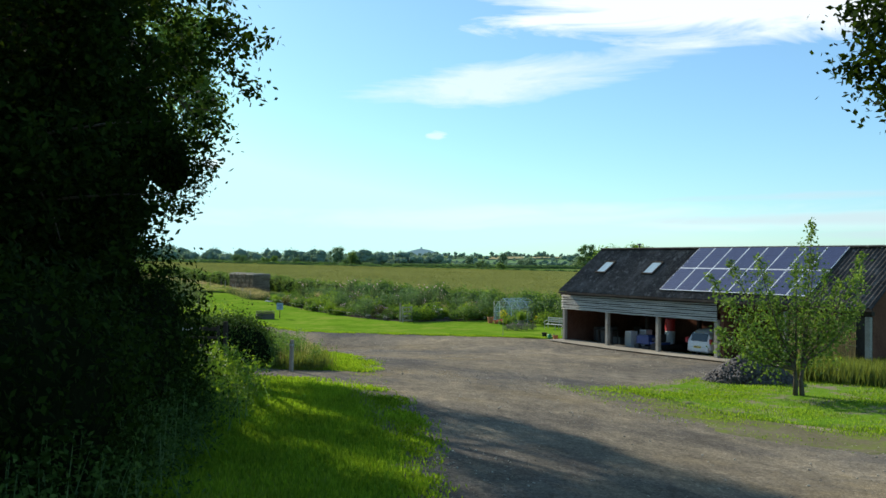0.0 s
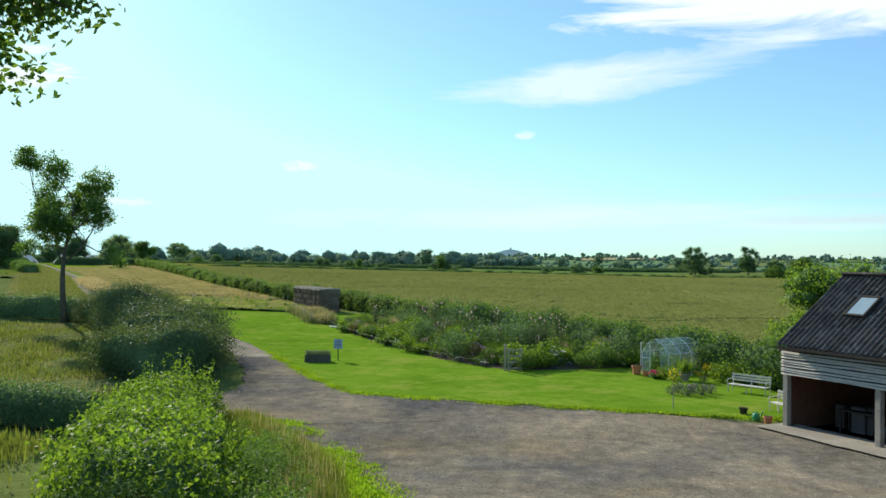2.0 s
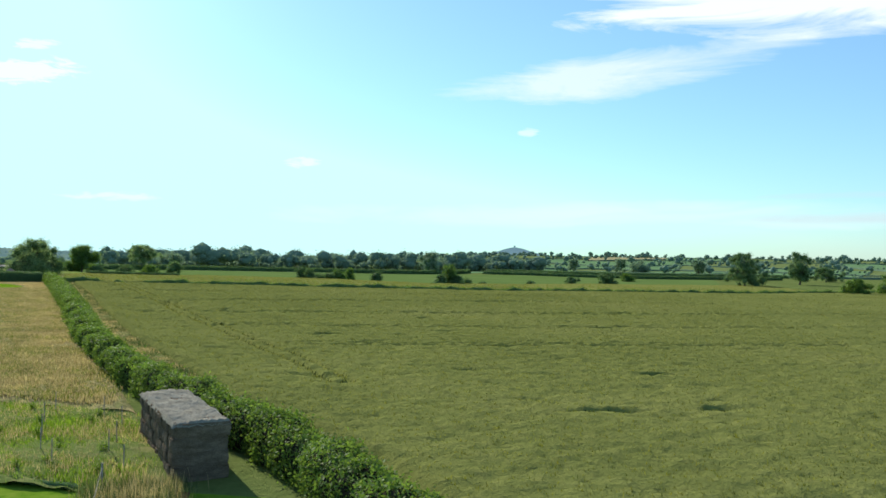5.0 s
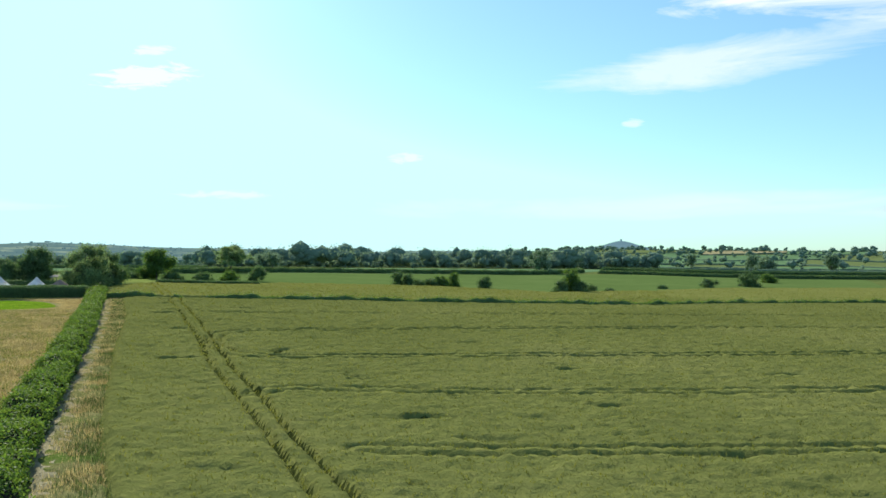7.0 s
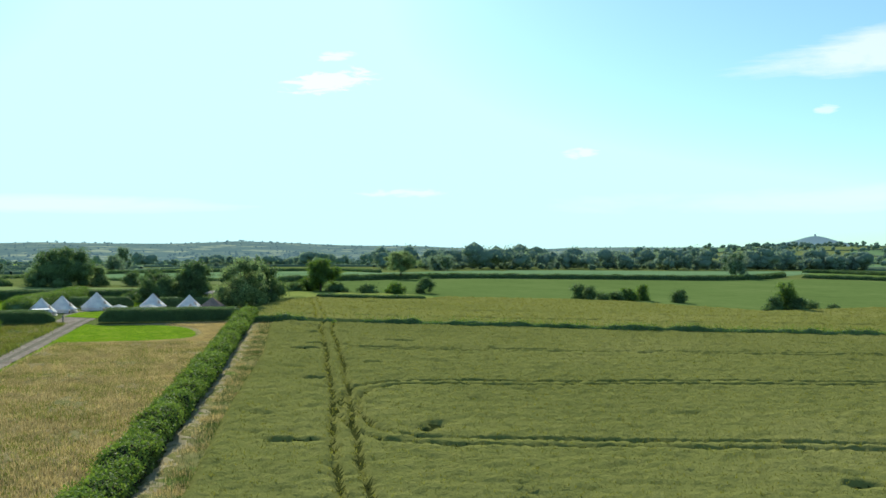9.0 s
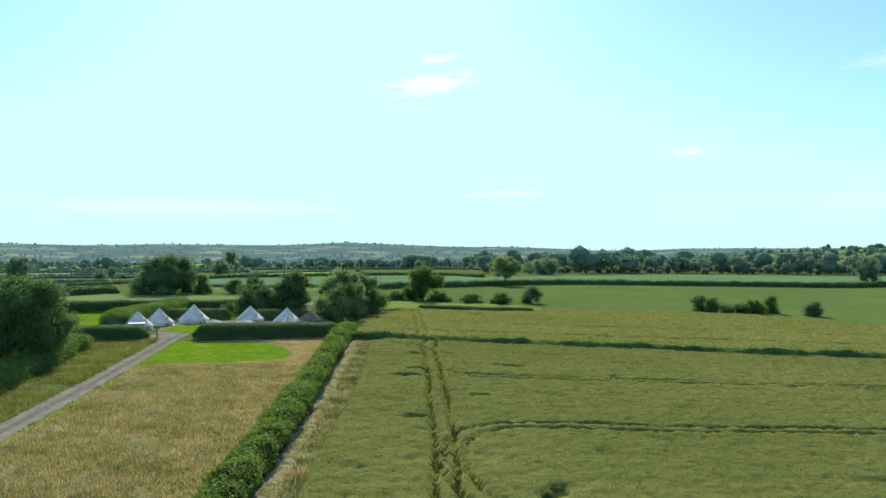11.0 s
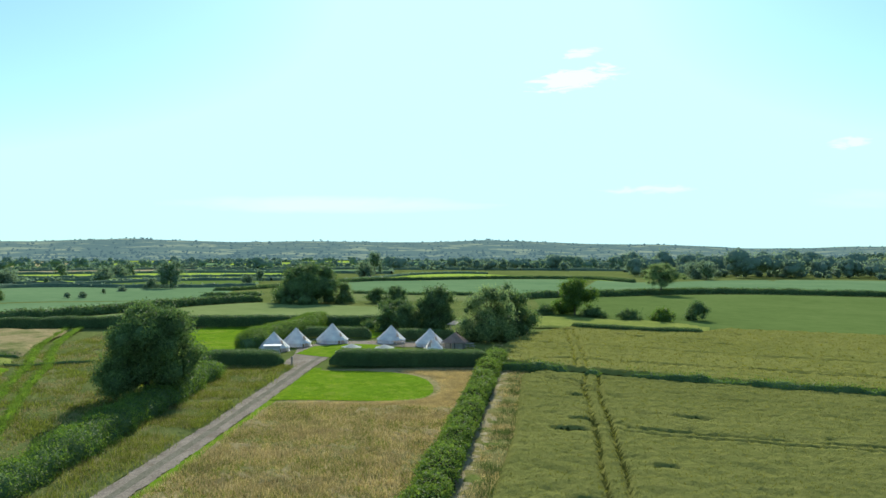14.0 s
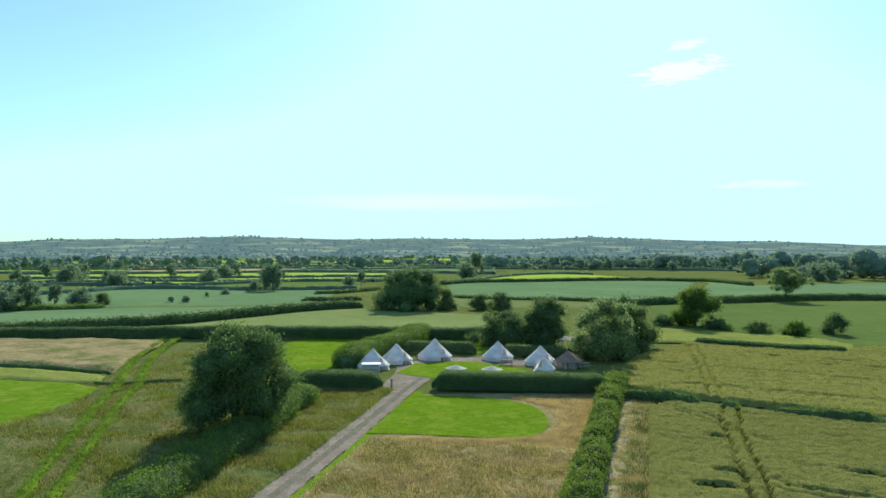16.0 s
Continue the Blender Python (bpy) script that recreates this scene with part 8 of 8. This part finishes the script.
def pot(label, x, y, r, h, mat, name="plant_pot"):
    p = thing(name, label, "pot", x, y, group="plant pots")
    bm = bmesh.new()
    tube(bm, [(0, 0, 0), (0, 0, h * 0.82), (0, 0, h * 0.83), (0, 0, h)], [r * 0.7, r * 0.93, r * 1.05, r * 1.05], 12)
    part("body", bm_mesh("body", bm, M[mat], False), p)
    bm = bmesh.new()
    bmesh.ops.create_cone(bm, cap_ends=True, segments=12, radius1=r * 0.9, radius2=r * 0.9, depth=0.02, matrix=Matrix.Translation((0, 0, h)))
    part("soil", bm_mesh("soil", bm, M["soil"]), p)


for lab, x, y, r, h, mt in (("big terracotta pot by the greenhouse door", 6.1, 77.9, 0.26, 0.55, "terracotta"), ("terracotta pot by the greenhouse", 6.5, 77.2, 0.20, 0.34, "terracotta"), ("terracotta pot by the greenhouse", 7.2, 76.6, 0.22, 0.34, "terracotta"),
                            ("white pot by the greenhouse", 6.8, 76.9, 0.17, 0.36, "white_paint"), ("stone pot with a spiky plant", 8.35, 75.9, 0.26, 0.42, "stone"), ("yellow tub beside the greenhouse", 9.6, 78.3, 0.34, 0.26, "amber"), ("green plastic pot at the yard edge", 9.0, 66.1, 0.18, 0.32, "pane")):
    pot(lab, x, y, r, h, mt)
spk = plant("spiky_plant", "spiky yellow-green plant in a pot", 0.35, 0.75, 200, 0.07, "leaf_light", 131, spiky=0.7)
spk.matrix_world = pose(8.35, 75.9, gz(8.35, 75.9) + 0.42)

# bench
def bench(label, x, y, turn, w=1.5):
    b = thing("garden_bench", label, "bench", x, y, turn, group="garden benches")
    for k in range(4):
        piece("seat_slat", b, M["pale_wood"], [((-w / 2, -0.24 + k * 0.12, 0.42), (w / 2, -0.24 + k * 0.12 + 0.09, 0.45))])
    for k in range(3):
        piece("back_slat", b, M["pale_wood"], [((-w / 2, 0.26, 0.58 + k * 0.13), (w / 2, 0.285, 0.58 + k * 0.13 + 0.08))])
    for sx in (-w / 2 + 0.06, 0.0, w / 2 - 0.06):
        tubes("leg", b, M["pale_wood"], [[(sx, -0.22, 0), (sx, -0.22, 0.42)], [(sx, 0.20, 0), (sx, 0.30, 0.95)]], 0.026, 6)
    for sx in (-w / 2 + 0.03, w / 2 - 0.03):
        tubes("armrest", b, M["pale_wood"], [[(sx, 0.27, 0.68), (sx, -0.2, 0.66), (sx, -0.26, 0.58), (sx, -0.22, 0.42)]], 0.022, 6)


bench("cream painted slatted garden bench on the lawn", 10.6, 71.8, -42, 2.0)
bench("small cream bench beside the barn corner", 10.7, 66.6, -60, 1.1)

# small standard rose on a stake, and things by the barn corner
rose = thing("standard_rose", "small yellow standard rose tied to a stake on the lawn", "plant", 6.3, 66.9)
tubes("stake", rose, M["timber"], [[(0, 0, -0.1), (0.02, 0, 1.35)]], 0.022)
rr_ = np.random.default_rng(61)
part("foliage", leaf_mesh("foliage", leaf_quads(rr_.normal(size=(240, 3)) * np.array([0.16, 0.16, 0.22]) + np.array([0.02, 0, 1.35]), 0.09, rr_), M["leaf_light"]), rose)
part("flower_head", leaf_mesh("flower_head", leaf_quads(rr_.normal(size=(70, 3)) * np.array([0.14, 0.14, 0.16]) + np.array([0.02, 0, 1.45]), 0.08, rr_, 0.2, 0.8), M["petal_yellow"]), rose, kind="stuff")
M["can_green"] = plain("green_plastic", (0.02, 0.28, 0.10), 0.45)
can = thing("watering_can", "green plastic watering can beside the barn", "watering can", 9.2, 64.9, 30)
bm = bmesh.new()
tube(bm, [(0, 0, 0), (0, 0, 0.02), (0, 0, 0.28), (0, 0, 0.32)], [0.13, 0.14, 0.13, 0.08], 14)
part("body", bm_mesh("body", bm, M["can_green"], True), can)
tubes("spout", can, M["can_green"], [[(0.12, 0, 0.06), (0.26, 0, 0.22), (0.36, 0, 0.36)]], 0.025, 8)
tubes("handle", can, M["can_green"], [[(-0.12, 0, 0.08), (-0.22, 0, 0.2), (-0.16, 0, 0.34), (0.02, 0, 0.38), (0.08, 0, 0.31)]], 0.015, 6)
pot("terracotta pot standing by the barn corner", 9.5, 64.3, 0.18, 0.3, "terracotta")

# planter and sign on the lawn
M["old_trough"] = two_scale("old_trough", (0.060, 0.052, 0.042), (0.105, 0.092, 0.075), (0.16, 0.145, 0.12), 1.5, 10.0, 0.9, 0.6, 0.02)
pl = thing("planter", "dark stone trough planter full of lavender on the lawn", "planter", -12.4, 80.2, 8)
for lo, hi in (((-0.75, -0.35, 0), (0.75, -0.27, 0.48)), ((-0.75, 0.27, 0), (0.75, 0.35, 0.48)), ((-0.75, -0.27, 0), (-0.67, 0.27, 0.48)), ((0.67, -0.27, 0), (0.75, 0.27, 0.48))):
    piece("side", pl, M["old_trough"], [(lo, hi)], 0.02)
piece("soil", pl, M["soil"], [((-0.67, -0.27, 0.02), (0.67, 0.27, 0.42))], 0)
for k in range(7):
    p = (-0.62 + k * 0.205, 0.05 * (-1) ** k)
    v = pl.matrix_world @ Vector((p[0], p[1], 0.36))
    copy_thing(protos[6], Matrix.LocRotScale(v, Euler((0, 0, k)), (0.66, 0.78, 1.1)))
sg = thing("lawn_sign", "small pale blue notice board on a post", "sign", -11.35, 81.0, 10)
tubes("post", sg, M["dark_wood"], [[(0, 0.03, -0.1), (0, 0.03, 1.42)]], 0.03)
bd = piece("board", sg, M["sign_board"], [((-0.26, -0.02, 0.78), (0.26, 0.0, 1.36))])
piece("bar", bd, M["dark_wood"], [((-0.18, -0.026, 1.24 - k * 0.11), (0.18 - 0.05 * (k % 2), -0.022, 1.27 - k * 0.11)) for k in range(4)], 0)

# garden gate, fence and ropes
gg = thing("garden_gate", "weathered pale timber garden gate standing ajar", "gate", -0.6, 78.0, 35)
for x in (-0.45, 0.42):
    piece("stile", gg, M["timber"], [((x, -0.03, 0.05), (x + 0.08, 0.03, 1.35))])
for k in range(4):
    piece("rail", gg, M["timber"], [((-0.42, -0.025, 0.18 + k * 0.34), (0.46, 0.02, 0.27 + k * 0.34))])
tubes("brace", gg, M["timber"], [[(-0.4, -0.03, 0.2), (0.42, -0.03, 1.25)]], 0.03, 4)
gpo = thing("gate_post", "grey timber post of the garden gate", "post", -1.15, 78.3)
piece("shaft", gpo, M["timber"], [((-0.07, -0.07, -0.1), (0.07, 0.07, 1.5))])
piece("cap", gpo, M["timber"], [((-0.09, -0.09, 1.5), (0.09, 0.09, 1.54))])
rope_pts = along([(-16.6, 101.5), (-13.4, 95.2), (-10.6, 90.3), (-7.7, 85.8), (-4.9, 81.9), (-2.2, 79.0)], 8)
fence = tagged(new("rope_fence"), "thin stakes and string along the flower border", "fence")
for i, p in enumerate(rope_pts):
    z = gz(*p)
    tubes("stake", fence, M["dark_wood"], [[(p[0], p[1], z - 0.1), (p[0] + 0.02, p[1], z + 0.62)]], 0.018)
    if i:
        q = rope_pts[i - 1]
        mid = (p + q) / 2
        tubes("string", fence, M["rope"], [[(q[0], q[1], gz(*q) + 0.55), (mid[0], mid[1], gz(*mid) + 0.46), (p[0], p[1], z + 0.55)]], 0.005, 4)
swag = tagged(new("rope_swag"), "pale rope hung in swags between garden poles", "rope")
sw = along([(-3.6, 95.5), (-1.8, 92.5), (0.6, 90.2), (3.4, 86.6)], 7)
for i, p in enumerate(sw):
    z = gz(*p)
    tubes("pole", swag, M["timber"], [[(p[0], p[1], z - 0.1), (p[0], p[1], z + 1.6)]], 0.022)
    if i:
        q = sw[i - 1]
        pts = [(q[0] + (p[0] - q[0]) * t, q[1] + (p[1] - q[1]) * t, (gz(*q) * (1 - t) + z * t) + 1.55 - 0.45 * 4 * t * (1 - t)) for t in (0, 0.17, 0.34, 0.5, 0.66, 0.83, 1)]
        tubes("swag", swag, M["rope"], [pts], 0.011, 5)
net = tagged(new("bed_netting"), "grey mesh screen along raised vegetable beds", "netting")
for a, b in (((1.8, 91.8), (5.6, 86.6)), ((3.0, 88.6), (5.0, 85.6))):
    bm = bmesh.new()
    za, zb = gz(*a), gz(*b)
    add_box(bm, (0, -0.02, 0), (math.dist(a, b), 0.02, 0.55), Matrix.Translation((*a, za)) @ Matrix.Rotation(math.atan2(b[1] - a[1], b[0] - a[0]), 4, "Z"))
    part("panel", bm_mesh("panel", bm, M["grey"]), net)
mat_ = thing("plastic_cloche", "clear plastic cloche among the plants", "cloche", 0.4, 86.0, 30)
bm = bmesh.new()
tube(bm, [(-0.5, 0, 0.75), (-0.48, 0, 0.75), (0.48, 0, 0.75), (0.5, 0, 0.75)], [0.2, 0.33, 0.33, 0.2], 12)
part("cover", bm_mesh("cover", bm, M["glass"]), mat_)
tubes("hoop", mat_, M["alloy"], [[(x, 0.33 * math.cos(a), 0.75 + 0.33 * math.sin(a)) for a in (0, 0.6, 1.2, 1.8, 2.5, 3.14)] for x in (-0.4, 0, 0.4)], 0.01, 4)
tubes("prop", mat_, M["timber"], [[(x, 0, 0), (x, 0, 0.45)] for x in (-0.35, 0.35)], 0.02, 4)
planks = thing("plank_pile", "pale planks and scraps lying by the hedge", "timber", -11.0, 108.2, 38)
piece("plank", planks, M["pale_wood"], [((-0.9, -0.1, 0.05), (0.9, 0.1, 0.10)), ((-0.7, 0.15, 0.05), (0.5, 0.28, 0.09)), ((-0.9, -0.35, 0.02), (-0.78, 0.3, 0.6))])
wend = thing("white_kerb", "white painted board end at the lawn corner", "board", -16.4, 101.4, -40)
piece("plank", wend, M["white_paint"], [((-0.5, -0.1, 0), (0.5, 0.1, 0.14))])
piece("peg", wend, M["timber"], [((-0.4, 0.1, -0.05), (-0.34, 0.16, 0.3))])

# stack of old bales at the end of the garden
M["old_bale"] = two_scale("old_bale", (0.070, 0.050, 0.034), (0.150, 0.115, 0.082), (0.28, 0.22, 0.16), 1.3, 16.0, 0.95, 0.9, 0.05, (1, 1, 2.5))
M["grey_thatch"] = two_scale("grey_thatch", (0.13, 0.12, 0.095), (0.22, 0.205, 0.165), (0.33, 0.31, 0.25), 1.2, 9.0, 0.9, 0.9, 0.05)
store = tagged(new("bale_stack"), "stack of weathered brown straw bales with a matted top", "bale stack")
SX, SY = -20.3, 116.4
store.matrix_world = pose(SX, SY, gz(SX, SY), 0, 0, 33.5)
SW, SL, SH = 2.3, 8.6, 2.35
rg = random.Random(3)


def bale(w, d, h, seed):
    """One sagging bale with slumped edges."""
    bm = bmesh.new()
    bmesh.ops.create_cube(bm, size=1.0)
    bmesh.ops.subdivide_edges(bm, edges=bm.edges[:], cuts=3, use_grid_fill=True)
    for v in bm.verts:
        r = max(abs(v.co.x), abs(v.co.y), abs(v.co.z))
        k = 1 - 0.07 * (v.co.length_squared - r * r) * 2
        n_ = noise.noise_vector(v.co * 5 + Vector((seed * 3.1, 0, 0))) * 0.035
        v.co = Vector((v.co.x * k * w + n_.x, v.co.y * k * d + n_.y, v.co.z * k * h + n_.z))
    return bm_mesh("bale", bm, M["old_bale"])


bales = [bale(SW, 0.60, 0.60, k) for k in range(5)]
for lay in range(4):
    for k in range(14):
        ob = part("bale", rg.choice(bales), store)
        ob.matrix_local = Matrix.Translation((rg.uniform(-0.06, 0.06), 0.31 + k * 0.612 + rg.uniform(-0.02, 0.02), 0.29 + lay * 0.575)) @ Matrix.Rotation(radians(rg.uniform(-2.5, 2.5) + rg.choice((0, 180))), 4, "Z")
U, V = np.meshgrid(np.linspace(-SW / 2 - 0.02, SW / 2 + 0.02, 26), np.linspace(-0.02, SL + 0.02, 80), indexing="ij")
rng = np.random.default_rng(8)
Z = SH - 0.03 + 0.10 * rng.random(U.shape) + 0.07 * smooth_noise(U, V, 0.8, 2)
Z[0], Z[-1], Z[:, 0], Z[:, -1] = (SH - 0.10 - 0.10 * rng.random(n_) for n_ in (80, 80, 26, 26))
part("matted_top", grid_mesh("matted_top", U, V, Z, M["grey_thatch"], False), store, "rough grey matted covering")

# saplings with stakes
sap = plant("orchard_sapling", "staked young sapling in long grass", 0.30, 1.0, 220, 0.11, "leaf_light", 141)
rng = np.random.default_rng(33)
k = 0
for r_ in range(5):
    for i in range(11):
        x, y = -41 - r_ * 1.5 + i * 1.75 + rng.normal() * 0.5, 117.4 + r_ * 2.5 - i * 0.11 + rng.normal() * 0.5
        s_ = 0.45 + 0.45 * rng.random()
        m = Matrix.LocRotScale((x, y, gz(x, y)), Euler((0, 0, rng.random() * 6)), (s_, s_, s_))
        if k == 0:
            sap.matrix_world = m
        else:
            copy_thing(sap, m)
        if i % 2 == 0:
            stk = thing("stake", "thin timber stake beside a sapling", "stake", x + 0.25, y, group="orchard stakes")
            tubes("shaft", stk, M["timber"], [[(0, 0, -0.1), (0, 0, 1.25)]], 0.025)
        k += 1
hedge("low overgrown edge of the lawn", [(-42, 116.3), (-33, 115.7), (-24, 114.2)], 0.5, 0.28, "leaf", 80, 0.10, 20, 0.2, "lawn_edge", step=0.5)
rp = tagged(new("rail_fence"), "posts with a sagging rail at the lawn corner", "fence")
for a, b in (((-23.4, 114.4), (-20.9, 108.6)), ((-20.9, 108.6), (-18.9, 103.8))):
    za, zb = gz(*a), gz(*b)
    tubes("rail", rp, M["timber"], [[(a[0], a[1], za + 0.9), ((a[0] + b[0]) / 2, (a[1] + b[1]) / 2, (za + zb) / 2 + 0.74), (b[0], b[1], zb + 0.9)]], 0.012)
for p in ((-23.4, 114.4), (-20.9, 108.6), (-18.9, 103.8)):
    tubes("post", rp, M["timber"], [[(p[0], p[1], gz(*p) - 0.1), (p[0], p[1], gz(*p) + 1.05)]], 0.045)

# ---------------------------------------------------------------- field gate and yard clutter
fg = tagged(new("field_gate"), "dark weathered five-bar timber field gate", "gate")
ga, gb = Vector((-8.5, 35.9, 0)), Vector((-4.85, 36.35, 0))
fg.matrix_world = Matrix.Translation((ga.x, ga.y, gz(-6.5, 36.1))) @ Matrix.Rotation(math.atan2(gb.y - ga.y, gb.x - ga.x), 4, "Z")
GW = (gb - ga).length
for k, z in enumerate((0.22, 0.45, 0.68, 0.92, 1.18)):
    piece("bar", fg, M["dark_wood"], [((0.05, -0.03, z), (GW - 0.05, 0.02, z + (0.11 if k == 4 else 0.08)))])
for x in (0.02, GW - 0.10):
    piece("stile", fg, M["dark_wood"], [((x, -0.04, 0.12), (x + 0.09, 0.04, 1.34))])
for a, b in (((0.1, 0.25), (GW / 2, 1.18)), ((GW - 0.1, 0.25), (GW / 2, 1.18)), ((GW / 2, 0.25), (GW / 2, 1.2))):
    tubes("brace", fg, M["dark_wood"], [[(a[0], -0.05, a[1]), (b[0], -0.05, b[1])]], 0.035, 4)
piece("marker", fg, M["white_paint"], [((GW - 1.25, -0.036, 1.195), (GW - 0.62, -0.032, 1.275))], 0, "white reflective strip")
for x, h in ((-8.65, 1.6), (-4.68, 1.5)):
    po = thing("gate_post", "stout dark timber post of the field gate", "post", x, 35.88 if x < -6 else 36.38)
    piece("shaft", po, M["dark_wood"], [((-0.07, -0.07, -0.2), (0.07, 0.07, h))], 0.02)
    piece("cap", po, M["dark_wood"], [((-0.08, -0.08, h), (0.08, 0.08, h + 0.04))], 0.02)
vp = thing("verge_post", "short round timber post on the verge", "post", -2.55, 36.15)
tubes("shaft", vp, M["timber"], [[(0, 0, -0.2), (0.02, 0, 1.05)]], 0.07, 9)
tubes("band", vp, M["grey"], [[(0.018, 0, 0.86), (0.018, 0, 0.92)]], 0.074, 9)
yf = tagged(new("yard_fence"), "dark post and rail fence in deep shade", "fence")
for p in ((-2.2, 13.0), (-3.6, 14.6), (-5.0, 16.2)):
    tubes("post", yf, M["dark_wood"], [[(p[0], p[1], gz(*p) - 0.1), (p[0], p[1], gz(*p) + 1.1)]], 0.06)
for z in (0.5, 0.95):
    tubes("rail", yf, M["dark_wood"], [[(-2.2, 13.0, gz(-2.2, 13) + z), (-5.0, 16.2, gz(-5, 16.2) + z)]], 0.04)

# heap of stone
heap = tagged(new("stone_heap"), "heap of dark crushed stone and earth", "stone heap")
hx, hy = 14.5, 43.4
heap.location = (hx, hy, gz(hx, hy))
U, V = np.meshgrid(np.linspace(-2.4, 2.4, 50), np.linspace(-1.6, 1.6, 36), indexing="ij")
rng = np.random.default_rng(4)
R = np.hypot(U / 1.85, V / 1.3)
Z = 1.2 * np.clip(1 - R, 0, 1) ** 0.8 + 0.08 * rng.random(U.shape) * (R < 1.02) - 0.03
part("mound", grid_mesh("mound", U, V, Z, M["soil"], False), heap)
n = 2600
r, a = np.sqrt(rng.random(n)) * 1.04, rng.random(n) * 6.283
px, py = r * np.cos(a) * 1.85, r * np.sin(a) * 1.3
pz = 1.2 * np.clip(1 - r, 0, 1) ** 0.8
vs, fs = [], []
tet = np.array([(1, 1, 1), (1, -1, -1), (-1, 1, -1), (-1, -1, 1)], float)
for i in range(n):
    sz = 0.035 + 0.05 * rng.random()
    q = Euler(rng.random(3) * 6.28).to_matrix()
    vs.append((tet * np.array([1, 0.8, 0.7])) @ np.array(q).T * sz + np.array([px[i], py[i], pz[i] + 0.02]))
    fs.append(np.array([(0, 1, 2), (0, 3, 1), (0, 2, 3), (1, 3, 2)]) + 4 * i)
M["crushed"] = two_scale("crushed_stone", (0.05, 0.048, 0.05), (0.095, 0.09, 0.088), (0.17, 0.16, 0.15), 2.0, 14.0, 0.85, 0.3, 0.01)
tagged(part("crushed_stone", raw_mesh("crushed_stone", np.concatenate(vs), np.concatenate(fs).ravel(), 3, M["crushed"]), heap), kind="stuff")
gd = thing("sapling_guard", "small sapling in a white guard on the grass", "sapling", 17.9, 43.2)
tubes("guard", gd, M["white_paint"], [[(0, 0, 0), (0, 0, 0.6)]], 0.05, 8)
part("leaf_tuft", leaf_mesh("leaf_tuft", leaf_quads(np.random.default_rng(2).normal(size=(60, 3)) * 0.16 + np.array([0, 0, 0.85]), 0.1, np.random.default_rng(3)), M["leaf_light"]), gd)

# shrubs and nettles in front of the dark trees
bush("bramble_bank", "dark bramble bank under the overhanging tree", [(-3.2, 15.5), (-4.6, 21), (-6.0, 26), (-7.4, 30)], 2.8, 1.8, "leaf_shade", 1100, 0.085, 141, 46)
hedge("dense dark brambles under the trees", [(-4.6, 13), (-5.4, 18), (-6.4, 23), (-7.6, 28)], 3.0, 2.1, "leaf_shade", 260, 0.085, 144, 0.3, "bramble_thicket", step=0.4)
bush("nettle_clump", "sunlit nettles at the foot of the dark trees", [(-3.7, 28.0), (-4.3, 29.2), (-5.2, 30.4)], 1.8, 1.35, "leaf_light", 260, 0.075, 142, 44)
bush("dock_plant", "low broad-leaved dock plants on the bank", [(-2.6, 28.6), (-3.3, 29.6)], 1.0, 0.55, "leaf", 60, 0.16, 143, 26)
hedge("leafy bush behind the barn gable", [(14.5, 70), (18.5, 68), (22, 64)], 3.2, 4.3, "leaf_light", 45, 0.2, 151, 0.3, "barn_bush")
